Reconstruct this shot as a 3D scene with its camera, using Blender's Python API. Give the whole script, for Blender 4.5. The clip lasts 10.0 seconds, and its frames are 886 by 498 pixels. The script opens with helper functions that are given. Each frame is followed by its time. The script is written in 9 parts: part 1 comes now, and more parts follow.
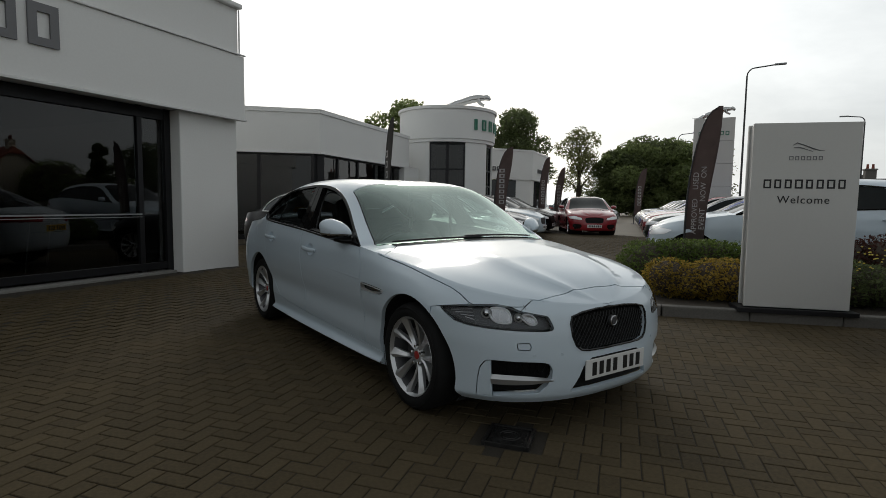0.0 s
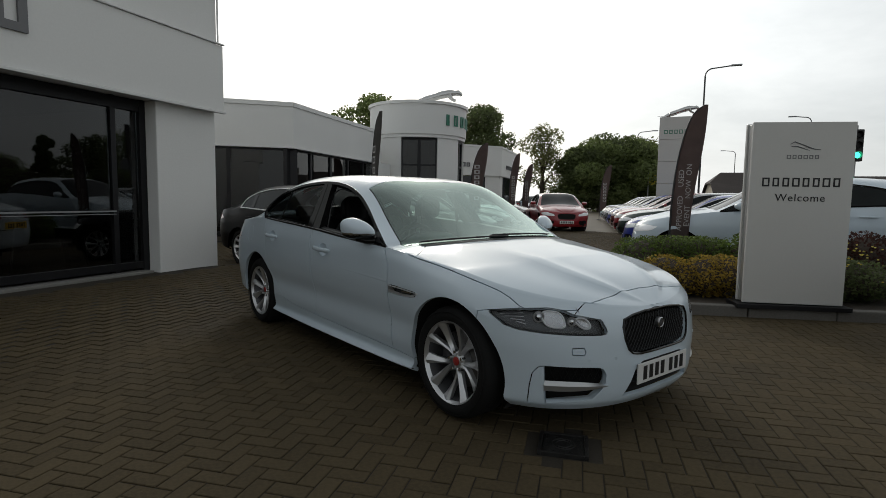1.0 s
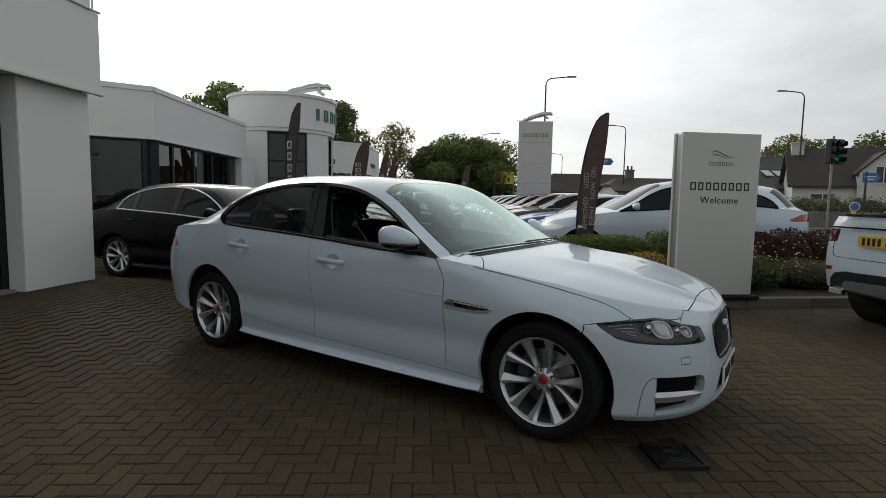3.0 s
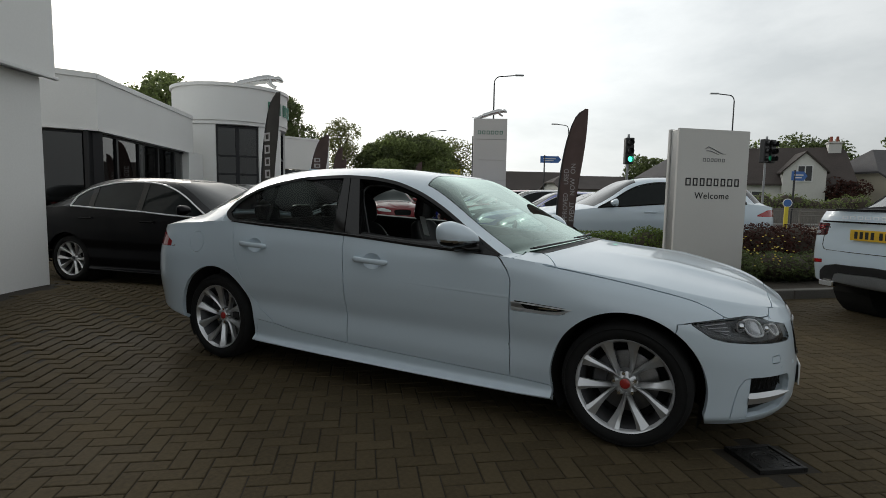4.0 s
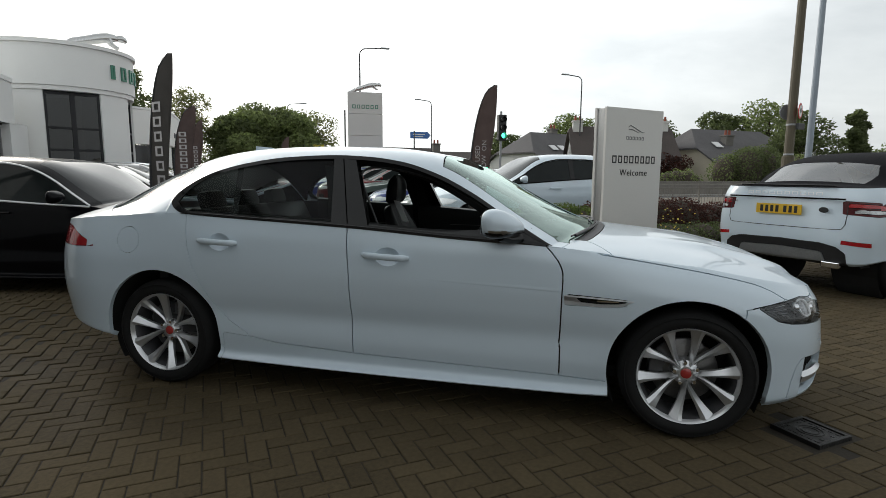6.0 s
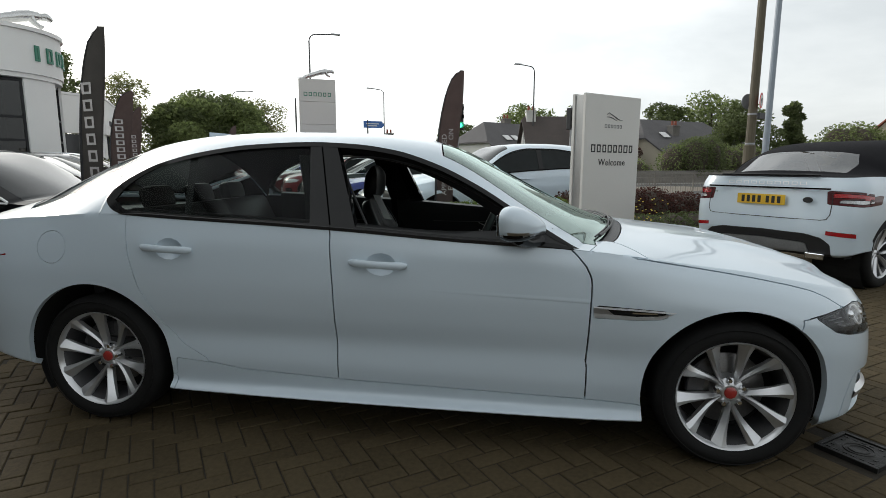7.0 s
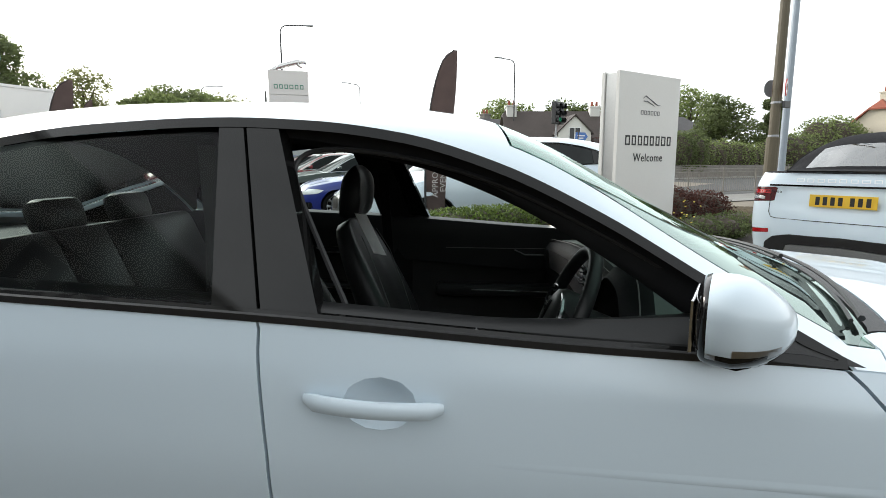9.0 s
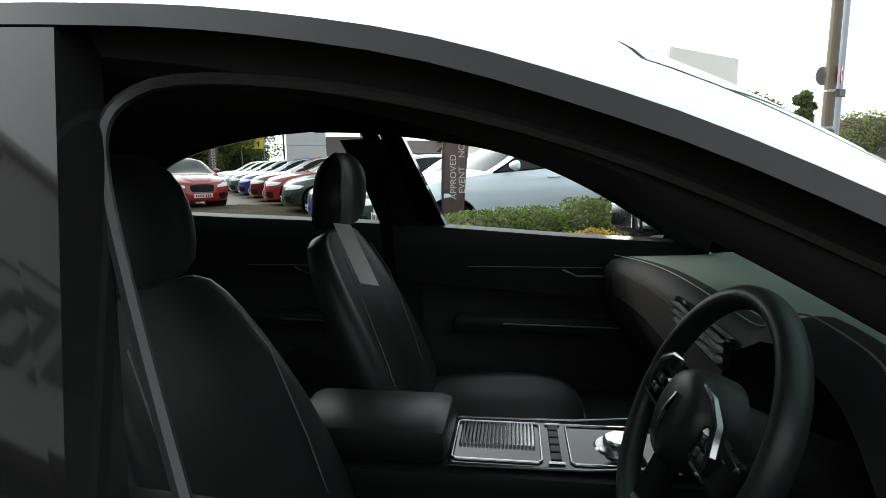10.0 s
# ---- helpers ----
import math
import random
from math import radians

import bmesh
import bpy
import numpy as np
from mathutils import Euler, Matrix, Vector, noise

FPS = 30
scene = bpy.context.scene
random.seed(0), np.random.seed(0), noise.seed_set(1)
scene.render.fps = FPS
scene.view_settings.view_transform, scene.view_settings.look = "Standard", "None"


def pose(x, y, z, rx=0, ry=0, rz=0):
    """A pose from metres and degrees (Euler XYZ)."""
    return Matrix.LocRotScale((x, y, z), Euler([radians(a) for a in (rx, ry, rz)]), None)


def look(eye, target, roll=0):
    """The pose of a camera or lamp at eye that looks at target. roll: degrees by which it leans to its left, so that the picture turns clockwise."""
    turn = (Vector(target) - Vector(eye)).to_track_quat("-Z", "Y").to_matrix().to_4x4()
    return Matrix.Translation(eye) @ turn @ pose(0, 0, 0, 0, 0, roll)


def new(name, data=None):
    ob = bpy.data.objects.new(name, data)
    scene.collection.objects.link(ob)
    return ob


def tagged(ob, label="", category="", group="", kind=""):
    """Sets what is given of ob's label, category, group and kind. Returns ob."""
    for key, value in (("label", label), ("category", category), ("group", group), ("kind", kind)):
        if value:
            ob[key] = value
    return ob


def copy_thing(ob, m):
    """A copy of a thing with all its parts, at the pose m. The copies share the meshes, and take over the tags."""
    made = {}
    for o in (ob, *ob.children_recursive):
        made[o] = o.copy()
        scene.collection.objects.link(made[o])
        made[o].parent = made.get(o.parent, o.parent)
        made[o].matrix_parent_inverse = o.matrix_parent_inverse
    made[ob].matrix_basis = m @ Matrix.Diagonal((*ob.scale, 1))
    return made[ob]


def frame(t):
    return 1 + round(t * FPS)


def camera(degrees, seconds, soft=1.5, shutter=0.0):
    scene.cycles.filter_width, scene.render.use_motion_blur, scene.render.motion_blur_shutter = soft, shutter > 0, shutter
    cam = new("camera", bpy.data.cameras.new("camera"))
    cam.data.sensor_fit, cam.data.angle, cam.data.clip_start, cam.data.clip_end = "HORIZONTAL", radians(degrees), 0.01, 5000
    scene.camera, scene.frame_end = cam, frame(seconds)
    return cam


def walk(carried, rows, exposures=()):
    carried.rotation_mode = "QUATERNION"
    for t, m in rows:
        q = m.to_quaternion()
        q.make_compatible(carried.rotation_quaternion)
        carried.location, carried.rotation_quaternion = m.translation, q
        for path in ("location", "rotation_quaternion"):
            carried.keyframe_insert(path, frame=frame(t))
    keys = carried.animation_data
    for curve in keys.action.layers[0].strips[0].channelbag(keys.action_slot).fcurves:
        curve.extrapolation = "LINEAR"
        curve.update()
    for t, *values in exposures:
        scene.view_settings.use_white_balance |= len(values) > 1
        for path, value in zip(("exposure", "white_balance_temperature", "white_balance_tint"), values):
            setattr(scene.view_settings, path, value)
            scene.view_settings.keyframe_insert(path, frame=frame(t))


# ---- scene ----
cam = camera(78.8, 10.0, soft=0.6)
PATH = [
    (0, (-0.069, 0.117, 1.243), (1.08, 1.745, 1.073), 0.8),
    (0.5, (-0.14, 0.308, 1.244), (1.061, 1.898, 1.065), 0.8),
    (1, (-0.345, 0.518, 1.254), (0.918, 2.058, 1.07), 0.9),
    (1.5, (-0.524, 0.74, 1.256), (0.84, 2.19, 1.071), 0.9),
    (2, (-0.665, 1.081, 1.258), (0.8, 2.43, 1.072), 1.0),
    (2.5, (-0.831, 1.368, 1.26), (0.717, 2.621, 1.076), 1.0),
    (2.7, (-0.909, 1.487, 1.285), (0.687, 2.678, 1.101), 1.0),
    (4, (-1.14, 2.403, 1.247), (0.621, 3.333, 1.058), 1.0),
    (4.5, (-1.16, 2.663, 1.245), (0.672, 3.44, 1.039), 0.7),
    (5, (-1.092, 2.946, 1.262), (0.783, 3.604, 1.035), 0.6),
    (5.5, (-1.107, 3.21, 1.262), (0.787, 3.804, 1.02), 0.5),
    (6, (-1.095, 3.415, 1.279), (0.836, 3.861, 1.008), 0.4),
    (6.2, (-1.041, 3.482, 1.272), (0.901, 3.869, 0.991), 0.5),
    (7.3, (-0.529, 3.831, 1.293), (1.431, 4.078, 0.984), 0.1),
    (7.5, (-0.414, 3.888, 1.304), (1.549, 4.112, 0.994), 0.1),
    (8, (-0.071, 3.967, 1.287), (1.896, 4.157, 0.974), -0.0),
    (8.5, (0.291, 4.026, 1.293), (2.256, 4.211, 0.975), -0.0),
    (9, (0.655, 4.123, 1.291), (2.62, 4.317, 0.973), -0.2),
    (9.5, (1.031, 4.17, 1.264), (2.994, 4.379, 0.943), -0.3),
    (10, (1.36, 4.199, 1.241), (3.319, 4.463, 0.932), -0.9),
]
EXPOSURES = [(0, -0.03), (1.5, 0.08), (2.5, 0.16), (4.5, 0.34), (5, 0.42), (6, 0.80), (8, 1.10), (8.5, 1.38), (9, 1.76), (9.5, 2.15), (10, 2.12)]
walk(cam, [(t, look(eye, target, roll)) for t, eye, target, roll in PATH], EXPOSURES)

# ---- world and light ----
SUN_ROT, SUN_ELEV = 33.0, 24.0     # the veiled sun stands behind the drum tower
world = bpy.data.worlds.new("overcast_sky")
scene.world = world
world.use_nodes = True
wn, wl = world.node_tree.nodes, world.node_tree.links
wn.clear()


def wnode(kind, **kw):
    n = wn.new(kind)
    for k, v in kw.items():
        n.inputs[k].default_value = v
    return n


out = wn.new("ShaderNodeOutputWorld")
bg = wnode("ShaderNodeBackground", Strength=1.0)
sky = wn.new("ShaderNodeTexSky")
sky.sky_type, sky.sun_disc = "NISHITA", False
sky.sun_elevation, sky.sun_rotation = radians(SUN_ELEV), radians(SUN_ROT)
sky.dust_density = 4.0
skys = wn.new("ShaderNodeMix")
skys.data_type, skys.blend_type = "RGBA", "MULTIPLY"
skys.inputs[0].default_value = 1.0
skys.inputs[7].default_value = (0.09, 0.09, 0.09, 1)
wl.new(sky.outputs[0], skys.inputs[6])
# veil of cloud: two scales of noise on a stretched dome
geo = wn.new("ShaderNodeTexCoord")
mapn = wn.new("ShaderNodeMapping")
mapn.inputs["Scale"].default_value = (1.2, 1.2, 3.6)
mapn.inputs["Location"].default_value = (0.35, 0.2, 0.6)
wl.new(geo.outputs["Generated"], mapn.inputs["Vector"])
n1 = wnode("ShaderNodeTexNoise", Scale=1.7, Detail=8.0, Roughness=0.58, Distortion=0.15)
wl.new(mapn.outputs[0], n1.inputs["Vector"])
ramp = wn.new("ShaderNodeValToRGB")
ramp.color_ramp.elements[0].position, ramp.color_ramp.elements[0].color = 0.36, (0.62, 0.655, 0.665, 1)
ramp.color_ramp.elements[1].position, ramp.color_ramp.elements[1].color = 0.60, (0.805, 0.835, 0.835, 1)
wl.new(n1.outputs["Fac"], ramp.inputs[0])
# the sun's glow through the cloud
sund = Vector((math.cos(radians(SUN_ELEV)) * math.sin(radians(SUN_ROT)), math.cos(radians(SUN_ELEV)) * math.cos(radians(SUN_ROT)), math.sin(radians(SUN_ELEV))))
dot = wn.new("ShaderNodeVectorMath")
dot.operation = "DOT_PRODUCT"
nrm = wn.new("ShaderNodeVectorMath")
nrm.operation = "NORMALIZE"
wl.new(geo.outputs["Generated"], nrm.inputs[0])
wl.new(nrm.outputs[0], dot.inputs[0])
dot.inputs[1].default_value = sund
glow = wn.new("ShaderNodeMapRange")
glow.inputs["From Min"].default_value, glow.inputs["From Max"].default_value = -0.6, 1.0
glow.inputs["To Min"].default_value, glow.inputs["To Max"].default_value = 0.0, 1.0
wl.new(dot.outputs["Value"], glow.inputs["Value"])
pw = wn.new("ShaderNodeMath")
pw.operation = "POWER"
pw.inputs[1].default_value = 4.0
wl.new(glow.outputs[0], pw.inputs[0])
gain = wn.new("ShaderNodeMath")
gain.operation = "MULTIPLY_ADD"
gain.inputs[1].default_value, gain.inputs[2].default_value = 1.1, 0.62
wl.new(pw.outputs[0], gain.inputs[0])
# the cloud thickens overhead
sep = wn.new("ShaderNodeSeparateXYZ")
wl.new(nrm.outputs[0], sep.inputs[0])
over = wn.new("ShaderNodeMapRange")
over.inputs["From Min"].default_value, over.inputs["From Max"].default_value = 0.40, 1.0
over.inputs["To Min"].default_value, over.inputs["To Max"].default_value = 1.0, 0.62
wl.new(sep.outputs["Z"], over.inputs["Value"])
thick = wn.new("ShaderNodeMath")
thick.operation = "MULTIPLY"
wl.new(gain.outputs[0], thick.inputs[0])
wl.new(over.outputs[0], thick.inputs[1])
cloud = wn.new("ShaderNodeVectorMath")
cloud.operation = "SCALE"
wl.new(ramp.outputs[0], cloud.inputs[0])
wl.new(thick.outputs[0], cloud.inputs["Scale"])
mix = wn.new("ShaderNodeMix")
mix.data_type = "RGBA"
mix.inputs[0].default_value = 0.88
wl.new(skys.outputs[2], mix.inputs[6])
wl.new(cloud.outputs[0], mix.inputs[7])
wl.new(mix.outputs[2], bg.inputs["Color"])
wl.new(bg.outputs[0], out.inputs[0])

sun = new("sun", bpy.data.lights.new("sun", "SUN"))
sun.data.energy, sun.data.angle, sun.data.color = 0.5, radians(16), (1.0, 0.95, 0.87)
sun.matrix_world = look(sund * 50, (0, 0, 0))


# ---- materials ----
def mat(name, base, rough=0.6, metal=0.0, var=0.12, scale=6.0, fine=60.0, bump=0.0, bumpscale=None, coat=0.0, rand=0.0, spec=0.5, rvar=0.0, tint=None, island=0.0):
    """A surface with variation at two scales; rand varies it from object to object, island from piece to piece."""
    m = bpy.data.materials.new(name)
    m.use_nodes = True
    nt = m.node_tree
    b = nt.nodes["Principled BSDF"]
    b.inputs["Roughness"].default_value, b.inputs["Metallic"].default_value = rough, metal
    b.inputs["Specular IOR Level"].default_value = spec
    b.inputs["Coat Weight"].default_value, b.inputs["Coat Roughness"].default_value = coat, 0.03
    co = nt.nodes.new("ShaderNodeTexCoord")
    big = nt.nodes.new("ShaderNodeTexNoise")
    big.inputs["Scale"].default_value, big.inputs["Detail"].default_value = scale, 4
    sm = nt.nodes.new("ShaderNodeTexNoise")
    sm.inputs["Scale"].default_value, sm.inputs["Detail"].default_value = fine, 3
    for n in (big, sm):
        nt.links.new(co.outputs["Object"], n.inputs["Vector"])
    add = nt.nodes.new("ShaderNodeMath")
    add.operation = "ADD"
    nt.links.new(big.outputs["Fac"], add.inputs[0])
    nt.links.new(sm.outputs["Fac"], add.inputs[1])
    last = add.outputs[0]
    for amount, kind, socket in ((rand, "ShaderNodeObjectInfo", "Random"), (island, "ShaderNodeNewGeometry", "Random Per Island")):
        if amount:
            oi = nt.nodes.new(kind)
            mu = nt.nodes.new("ShaderNodeMath")
            mu.operation = "MULTIPLY_ADD"
            mu.inputs[1].default_value, mu.inputs[2].default_value = amount, -amount / 2
            nt.links.new(oi.outputs[socket], mu.inputs[0])
            a2 = nt.nodes.new("ShaderNodeMath")
            a2.operation = "ADD"
            nt.links.new(last, a2.inputs[0])
            nt.links.new(mu.outputs[0], a2.inputs[1])
            last = a2.outputs[0]
    mr = nt.nodes.new("ShaderNodeMapRange")
    mr.inputs["From Min"].default_value, mr.inputs["From Max"].default_value = 0.5, 1.5
    nt.links.new(last, mr.inputs["Value"])
    mx = nt.nodes.new("ShaderNodeMix")
    mx.data_type = "RGBA"
    lo, hi = tint or ([c * (1 - var) for c in base], [min(1, c * (1 + var)) for c in base])
    mx.inputs[6].default_value, mx.inputs[7].default_value = (*lo, 1), (*hi, 1)
    nt.links.new(mr.outputs[0], mx.inputs[0])
    nt.links.new(mx.outputs[2], b.inputs["Base Color"])
    if rvar:
        rr = nt.nodes.new("ShaderNodeMapRange")
        rr.inputs["From Min"].default_value, rr.inputs["From Max"].default_value = 0.3, 0.7
        rr.inputs["To Min"].default_value, rr.inputs["To Max"].default_value = max(0, rough - rvar), min(1, rough + rvar)
        nt.links.new(big.outputs["Fac"], rr.inputs["Value"])
        nt.links.new(rr.outputs[0], b.inputs["Roughness"])
    if bump:
        bp = nt.nodes.new("ShaderNodeBump")
        bp.inputs["Strength"].default_value, bp.inputs["Distance"].default_value = bump, 0.004
        src = sm
        if bumpscale:
            src = nt.nodes.new("ShaderNodeTexNoise")
            src.inputs["Scale"].default_value, src.inputs["Detail"].default_value = bumpscale, 4
            nt.links.new(co.outputs["Object"], src.inputs["Vector"])
        nt.links.new(src.outputs["Fac"], bp.inputs["Height"])
        nt.links.new(bp.outputs[0], b.inputs["Normal"])
    return m


def glass(name, tint, rough=0.0, ior=1.45, twin=False, sheen=(1, 1, 1)):
    """Thin window glass: tinted see-through with a Fresnel gloss."""
    m = bpy.data.materials.new(name)
    m.use_nodes = True
    nt = m.node_tree
    nt.nodes.clear()
    o = nt.nodes.new("ShaderNodeOutputMaterial")
    tr = nt.nodes.new("ShaderNodeBsdfTransparent")
    tr.inputs[0].default_value = (*tint, 1)
    gl = nt.nodes.new("ShaderNodeBsdfGlossy")
    gl.inputs["Color"].default_value = (*sheen, 1)
    gl.inputs["Roughness"].default_value = rough
    fr = nt.nodes.new("ShaderNodeFresnel")
    fr.inputs["IOR"].default_value = ior
    ms = nt.nodes.new("ShaderNodeMixShader")
    gloss = fr.outputs[0]
    if twin:  # both faces of the pane mirror: 2 f / (1 + f)
        one, two, div = (nt.nodes.new("ShaderNodeMath") for _ in range(3))
        one.operation, two.operation, div.operation = "ADD", "MULTIPLY", "DIVIDE"
        one.inputs[1].default_value, two.inputs[1].default_value = 1.0, 2.0
        nt.links.new(gloss, one.inputs[0])
        nt.links.new(gloss, two.inputs[0])
        nt.links.new(two.outputs[0], div.inputs[0])
        nt.links.new(one.outputs[0], div.inputs[1])
        gloss = div.outputs[0]
    nt.links.new(gloss, ms.inputs[0])
    nt.links.new(tr.outputs[0], ms.inputs[1])
    nt.links.new(gl.outputs[0], ms.inputs[2])
    nt.links.new(ms.outputs[0], o.inputs[0])
    return m


def glow_mat(name, col, strength):
    m = bpy.data.materials.new(name)
    m.use_nodes = True
    b = m.node_tree.nodes["Principled BSDF"]
    b.inputs["Base Color"].default_value = (*col, 1)
    b.inputs["Emission Color"].default_value = (*col, 1)
    b.inputs["Emission Strength"].default_value = strength
    return m


def paint(name, col, flake=0.0, coat=1.0, spec=0.5):
    return mat(name, col, 0.32, flake, 0.015, 2.0, 900.0, coat=coat, spec=spec)


M = {}
M["white_paint"] = paint("car_paint_white", (0.60, 0.695, 0.765), 0.0, 0.75)
M["black_paint"] = paint("car_paint_black", (0.004, 0.004, 0.005), 0.0, 0.22, 0.03)
M["red_paint"] = paint("car_paint_red", (0.30, 0.012, 0.02))
M["dark_red_paint"] = paint("car_paint_dark_red", (0.13, 0.01, 0.014))
M["blue_paint"] = paint("car_paint_blue", (0.02, 0.04, 0.30))
M["navy_paint"] = paint("car_paint_navy", (0.012, 0.018, 0.05))
M["grey_paint"] = paint("car_paint_grey", (0.08, 0.085, 0.09), 0.4)
M["silver_paint"] = paint("car_paint_silver", (0.45, 0.46, 0.47), 0.5)
M["green_paint"] = paint("car_paint_dark_green", (0.012, 0.03, 0.022))
M["gloss_black"] = mat("gloss_black_trim", (0.008, 0.008, 0.008), 0.05, 0, 0.1, spec=0.36)
M["satin_black"] = mat("satin_black_plastic", (0.016, 0.016, 0.017), 0.45, 0, 0.2, 20, 300, bump=0.15)
M["rubber"] = mat("tyre_rubber", (0.010, 0.010, 0.010), 0.8, 0, 0.25, 8, 120, bump=0.3, rvar=0.1, spec=0.25)
M["liner"] = mat("wheel_arch_liner", (0.008, 0.008, 0.008), 0.9, 0, 0.3, 10, 80, bump=0.3)
M["alloy"] = mat("silver_alloy", (0.62, 0.63, 0.64), 0.28, 0.75, 0.05, 5, 200, coat=0.4)
M["alloy_dark"] = mat("dark_alloy_barrel", (0.10, 0.10, 0.105), 0.45, 0.6, 0.15, 6, 100)
M["steel"] = mat("brushed_steel", (0.50, 0.50, 0.51), 0.30, 1.0, 0.1, 8, 160)
M["disc_iron"] = mat("brake_disc_iron", (0.20, 0.195, 0.19), 0.42, 0.9, 0.25, 14, 120)
M["bright_trim"] = mat("bright_silver_trim", (0.82, 0.83, 0.84), 0.40, 0.12, 0.04)
M["chrome"] = mat("chrome", (0.80, 0.81, 0.82), 0.08, 1.0, 0.03)
M["iron"] = mat("cast_iron", (0.028, 0.027, 0.026), 0.5, 0.6, 0.35, 14, 160, bump=0.6, rvar=0.15)
M["red_badge"] = mat("red_badge", (0.35, 0.03, 0.025), 0.3, 0.0, 0.1, coat=0.6)
M["mesh_black"] = mat("black_grille_mesh", (0.006, 0.006, 0.006), 0.55, 0.0, 0.2, spec=0.2)
M["windscreen"] = glass("windscreen_glass", (0.36, 0.52, 0.46), ior=1.58, twin=True, sheen=(0.84, 1.0, 0.94))
M["clear_glass"] = glass("clear_window_glass", (0.90, 0.93, 0.92))
M["privacy"] = glass("tinted_window_glass", (0.55, 0.60, 0.585), ior=1.22)
M["lens"] = glass("headlamp_lens", (0.95, 0.96, 0.97), ior=1.33)
M["shop_glass"] = glass("showroom_glass", (0.30, 0.32, 0.33), ior=1.55)
M["tail_red"] = mat("red_lamp_lens", (0.36, 0.008, 0.012), 0.12, 0, 0.1, coat=0.8)
M["lamp_body"] = mat("headlamp_housing", (0.06, 0.063, 0.067), 0.25, 0.3, 0.1)
M["lamp_bowl"] = mat("headlamp_bowl", (0.50, 0.51, 0.52), 0.25, 0.8, 0.2, 30, 90)
M["reflector"] = mat("headlamp_reflector", (0.90, 0.91, 0.92), 0.35, 0.35, 0.05)
M["leather"] = mat("black_leather", (0.013, 0.0135, 0.014), 0.42, 0, 0.15, 12, 400, bump=0.05, bumpscale=500, spec=0.4)
M["leather_trim"] = mat("black_trim_vinyl", (0.020, 0.020, 0.021), 0.55, 0, 0.15, 12, 300, bump=0.3, bumpscale=400)
# black vinyl; the green light through the windscreen is put into its colour
M["dash_top_lit"] = mat("dashboard_vinyl_lit", (0.12, 0.145, 0.135), 0.5, 0, 0.12, 10, 300, bump=0.25, bumpscale=500)
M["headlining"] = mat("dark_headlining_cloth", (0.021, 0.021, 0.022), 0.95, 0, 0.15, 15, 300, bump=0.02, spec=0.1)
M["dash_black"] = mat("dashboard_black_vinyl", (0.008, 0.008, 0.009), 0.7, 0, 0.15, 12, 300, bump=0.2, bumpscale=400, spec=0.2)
M["belt"] = mat("seat_belt_webbing", (0.008, 0.008, 0.009), 0.9, 0, 0.1, 20, 300, spec=0.1)
M["console_trim"] = mat("dull_satin_chrome", (0.40, 0.41, 0.42), 0.24, 1.0, 0.06)
M["thread"] = mat("pale_stitching", (0.16, 0.16, 0.155), 0.8, 0, 0.1)
M["paper"] = mat("white_paper_tag", (0.92, 0.92, 0.91), 0.12, 0, 0.03, 8, 90, coat=1.0)
M["plate_white"] = mat("white_reflective_plate", (0.74, 0.74, 0.72), 0.4, 0, 0.04, 6, 60)
M["plate_yellow"] = mat("yellow_reflective_plate", (0.72, 0.45, 0.03), 0.4, 0, 0.05, 6, 60)
M["ink"] = mat("black_print", (0.012, 0.012, 0.012), 0.5, 0, 0.1)
M["soft_top"] = mat("black_canvas_hood", (0.012, 0.012, 0.014), 0.9, 0, 0.2, 10, 260, bump=0.4, spec=0.12)
M["render"] = mat("white_painted_render", (0.80, 0.80, 0.78), 0.75, 0, 0.05, 0.7, 40, bump=0.2, bumpscale=90, rvar=0.08)
M["cladding"] = mat("white_cladding_panel", (0.80, 0.80, 0.78), 0.5, 0, 0.035, 0.5, 30, rvar=0.06)
M["frame_dark"] = mat("dark_aluminium_frame", (0.018, 0.018, 0.020), 0.4, 0.5, 0.15, 5, 90)
# unlit rooms behind the glass: their gloom is put into this colour
M["room_unlit"] = mat("unlit_showroom_lining", (0.035, 0.034, 0.033), 0.8, 0, 0.3, 0.8, 20)
M["showroom_floor"] = mat("showroom_floor_tile", (0.10, 0.10, 0.10), 0.25, 0, 0.15, 1, 30)
M["concrete"] = mat("pale_concrete", (0.20, 0.195, 0.18), 0.85, 0, 0.2, 1.5, 40, bump=0.4, bumpscale=60)
M["kerb"] = mat("kerb_concrete", (0.15, 0.14, 0.125), 0.85, 0, 0.25, 2, 50, bump=0.5, bumpscale=60, rand=0.5)
M["asphalt"] = mat("asphalt", (0.05, 0.05, 0.05), 0.9, 0, 0.3, 0.4, 60, bump=0.5, bumpscale=120)
M["soil"] = mat("bark_and_soil", (0.05, 0.04, 0.03), 0.95, 0, 0.5, 5, 50, bump=0.8, bumpscale=50)
M["lettering_grey"] = mat("grey_raised_lettering", (0.16, 0.16, 0.165), 0.4, 0.3, 0.08)
M["lettering_green"] = mat("green_raised_lettering", (0.04, 0.20, 0.13), 0.4, 0, 0.08)
M["sign_panel"] = mat("off_white_sign_panel", (0.60, 0.59, 0.56), 0.45, 0, 0.03, 1.5, 40, coat=0.15)
M["sign_side"] = mat("brushed_sign_edge", (0.45, 0.45, 0.44), 0.35, 0.7, 0.08, 3, 60)
M["flag_cloth"] = mat("dark_plum_flag_cloth", (0.185, 0.140, 0.130), 0.75, 0, 0.2, 6, 120)
M["flag_black"] = mat("charcoal_flag_cloth", (0.14, 0.13, 0.12), 0.75, 0, 0.15, 6, 120)
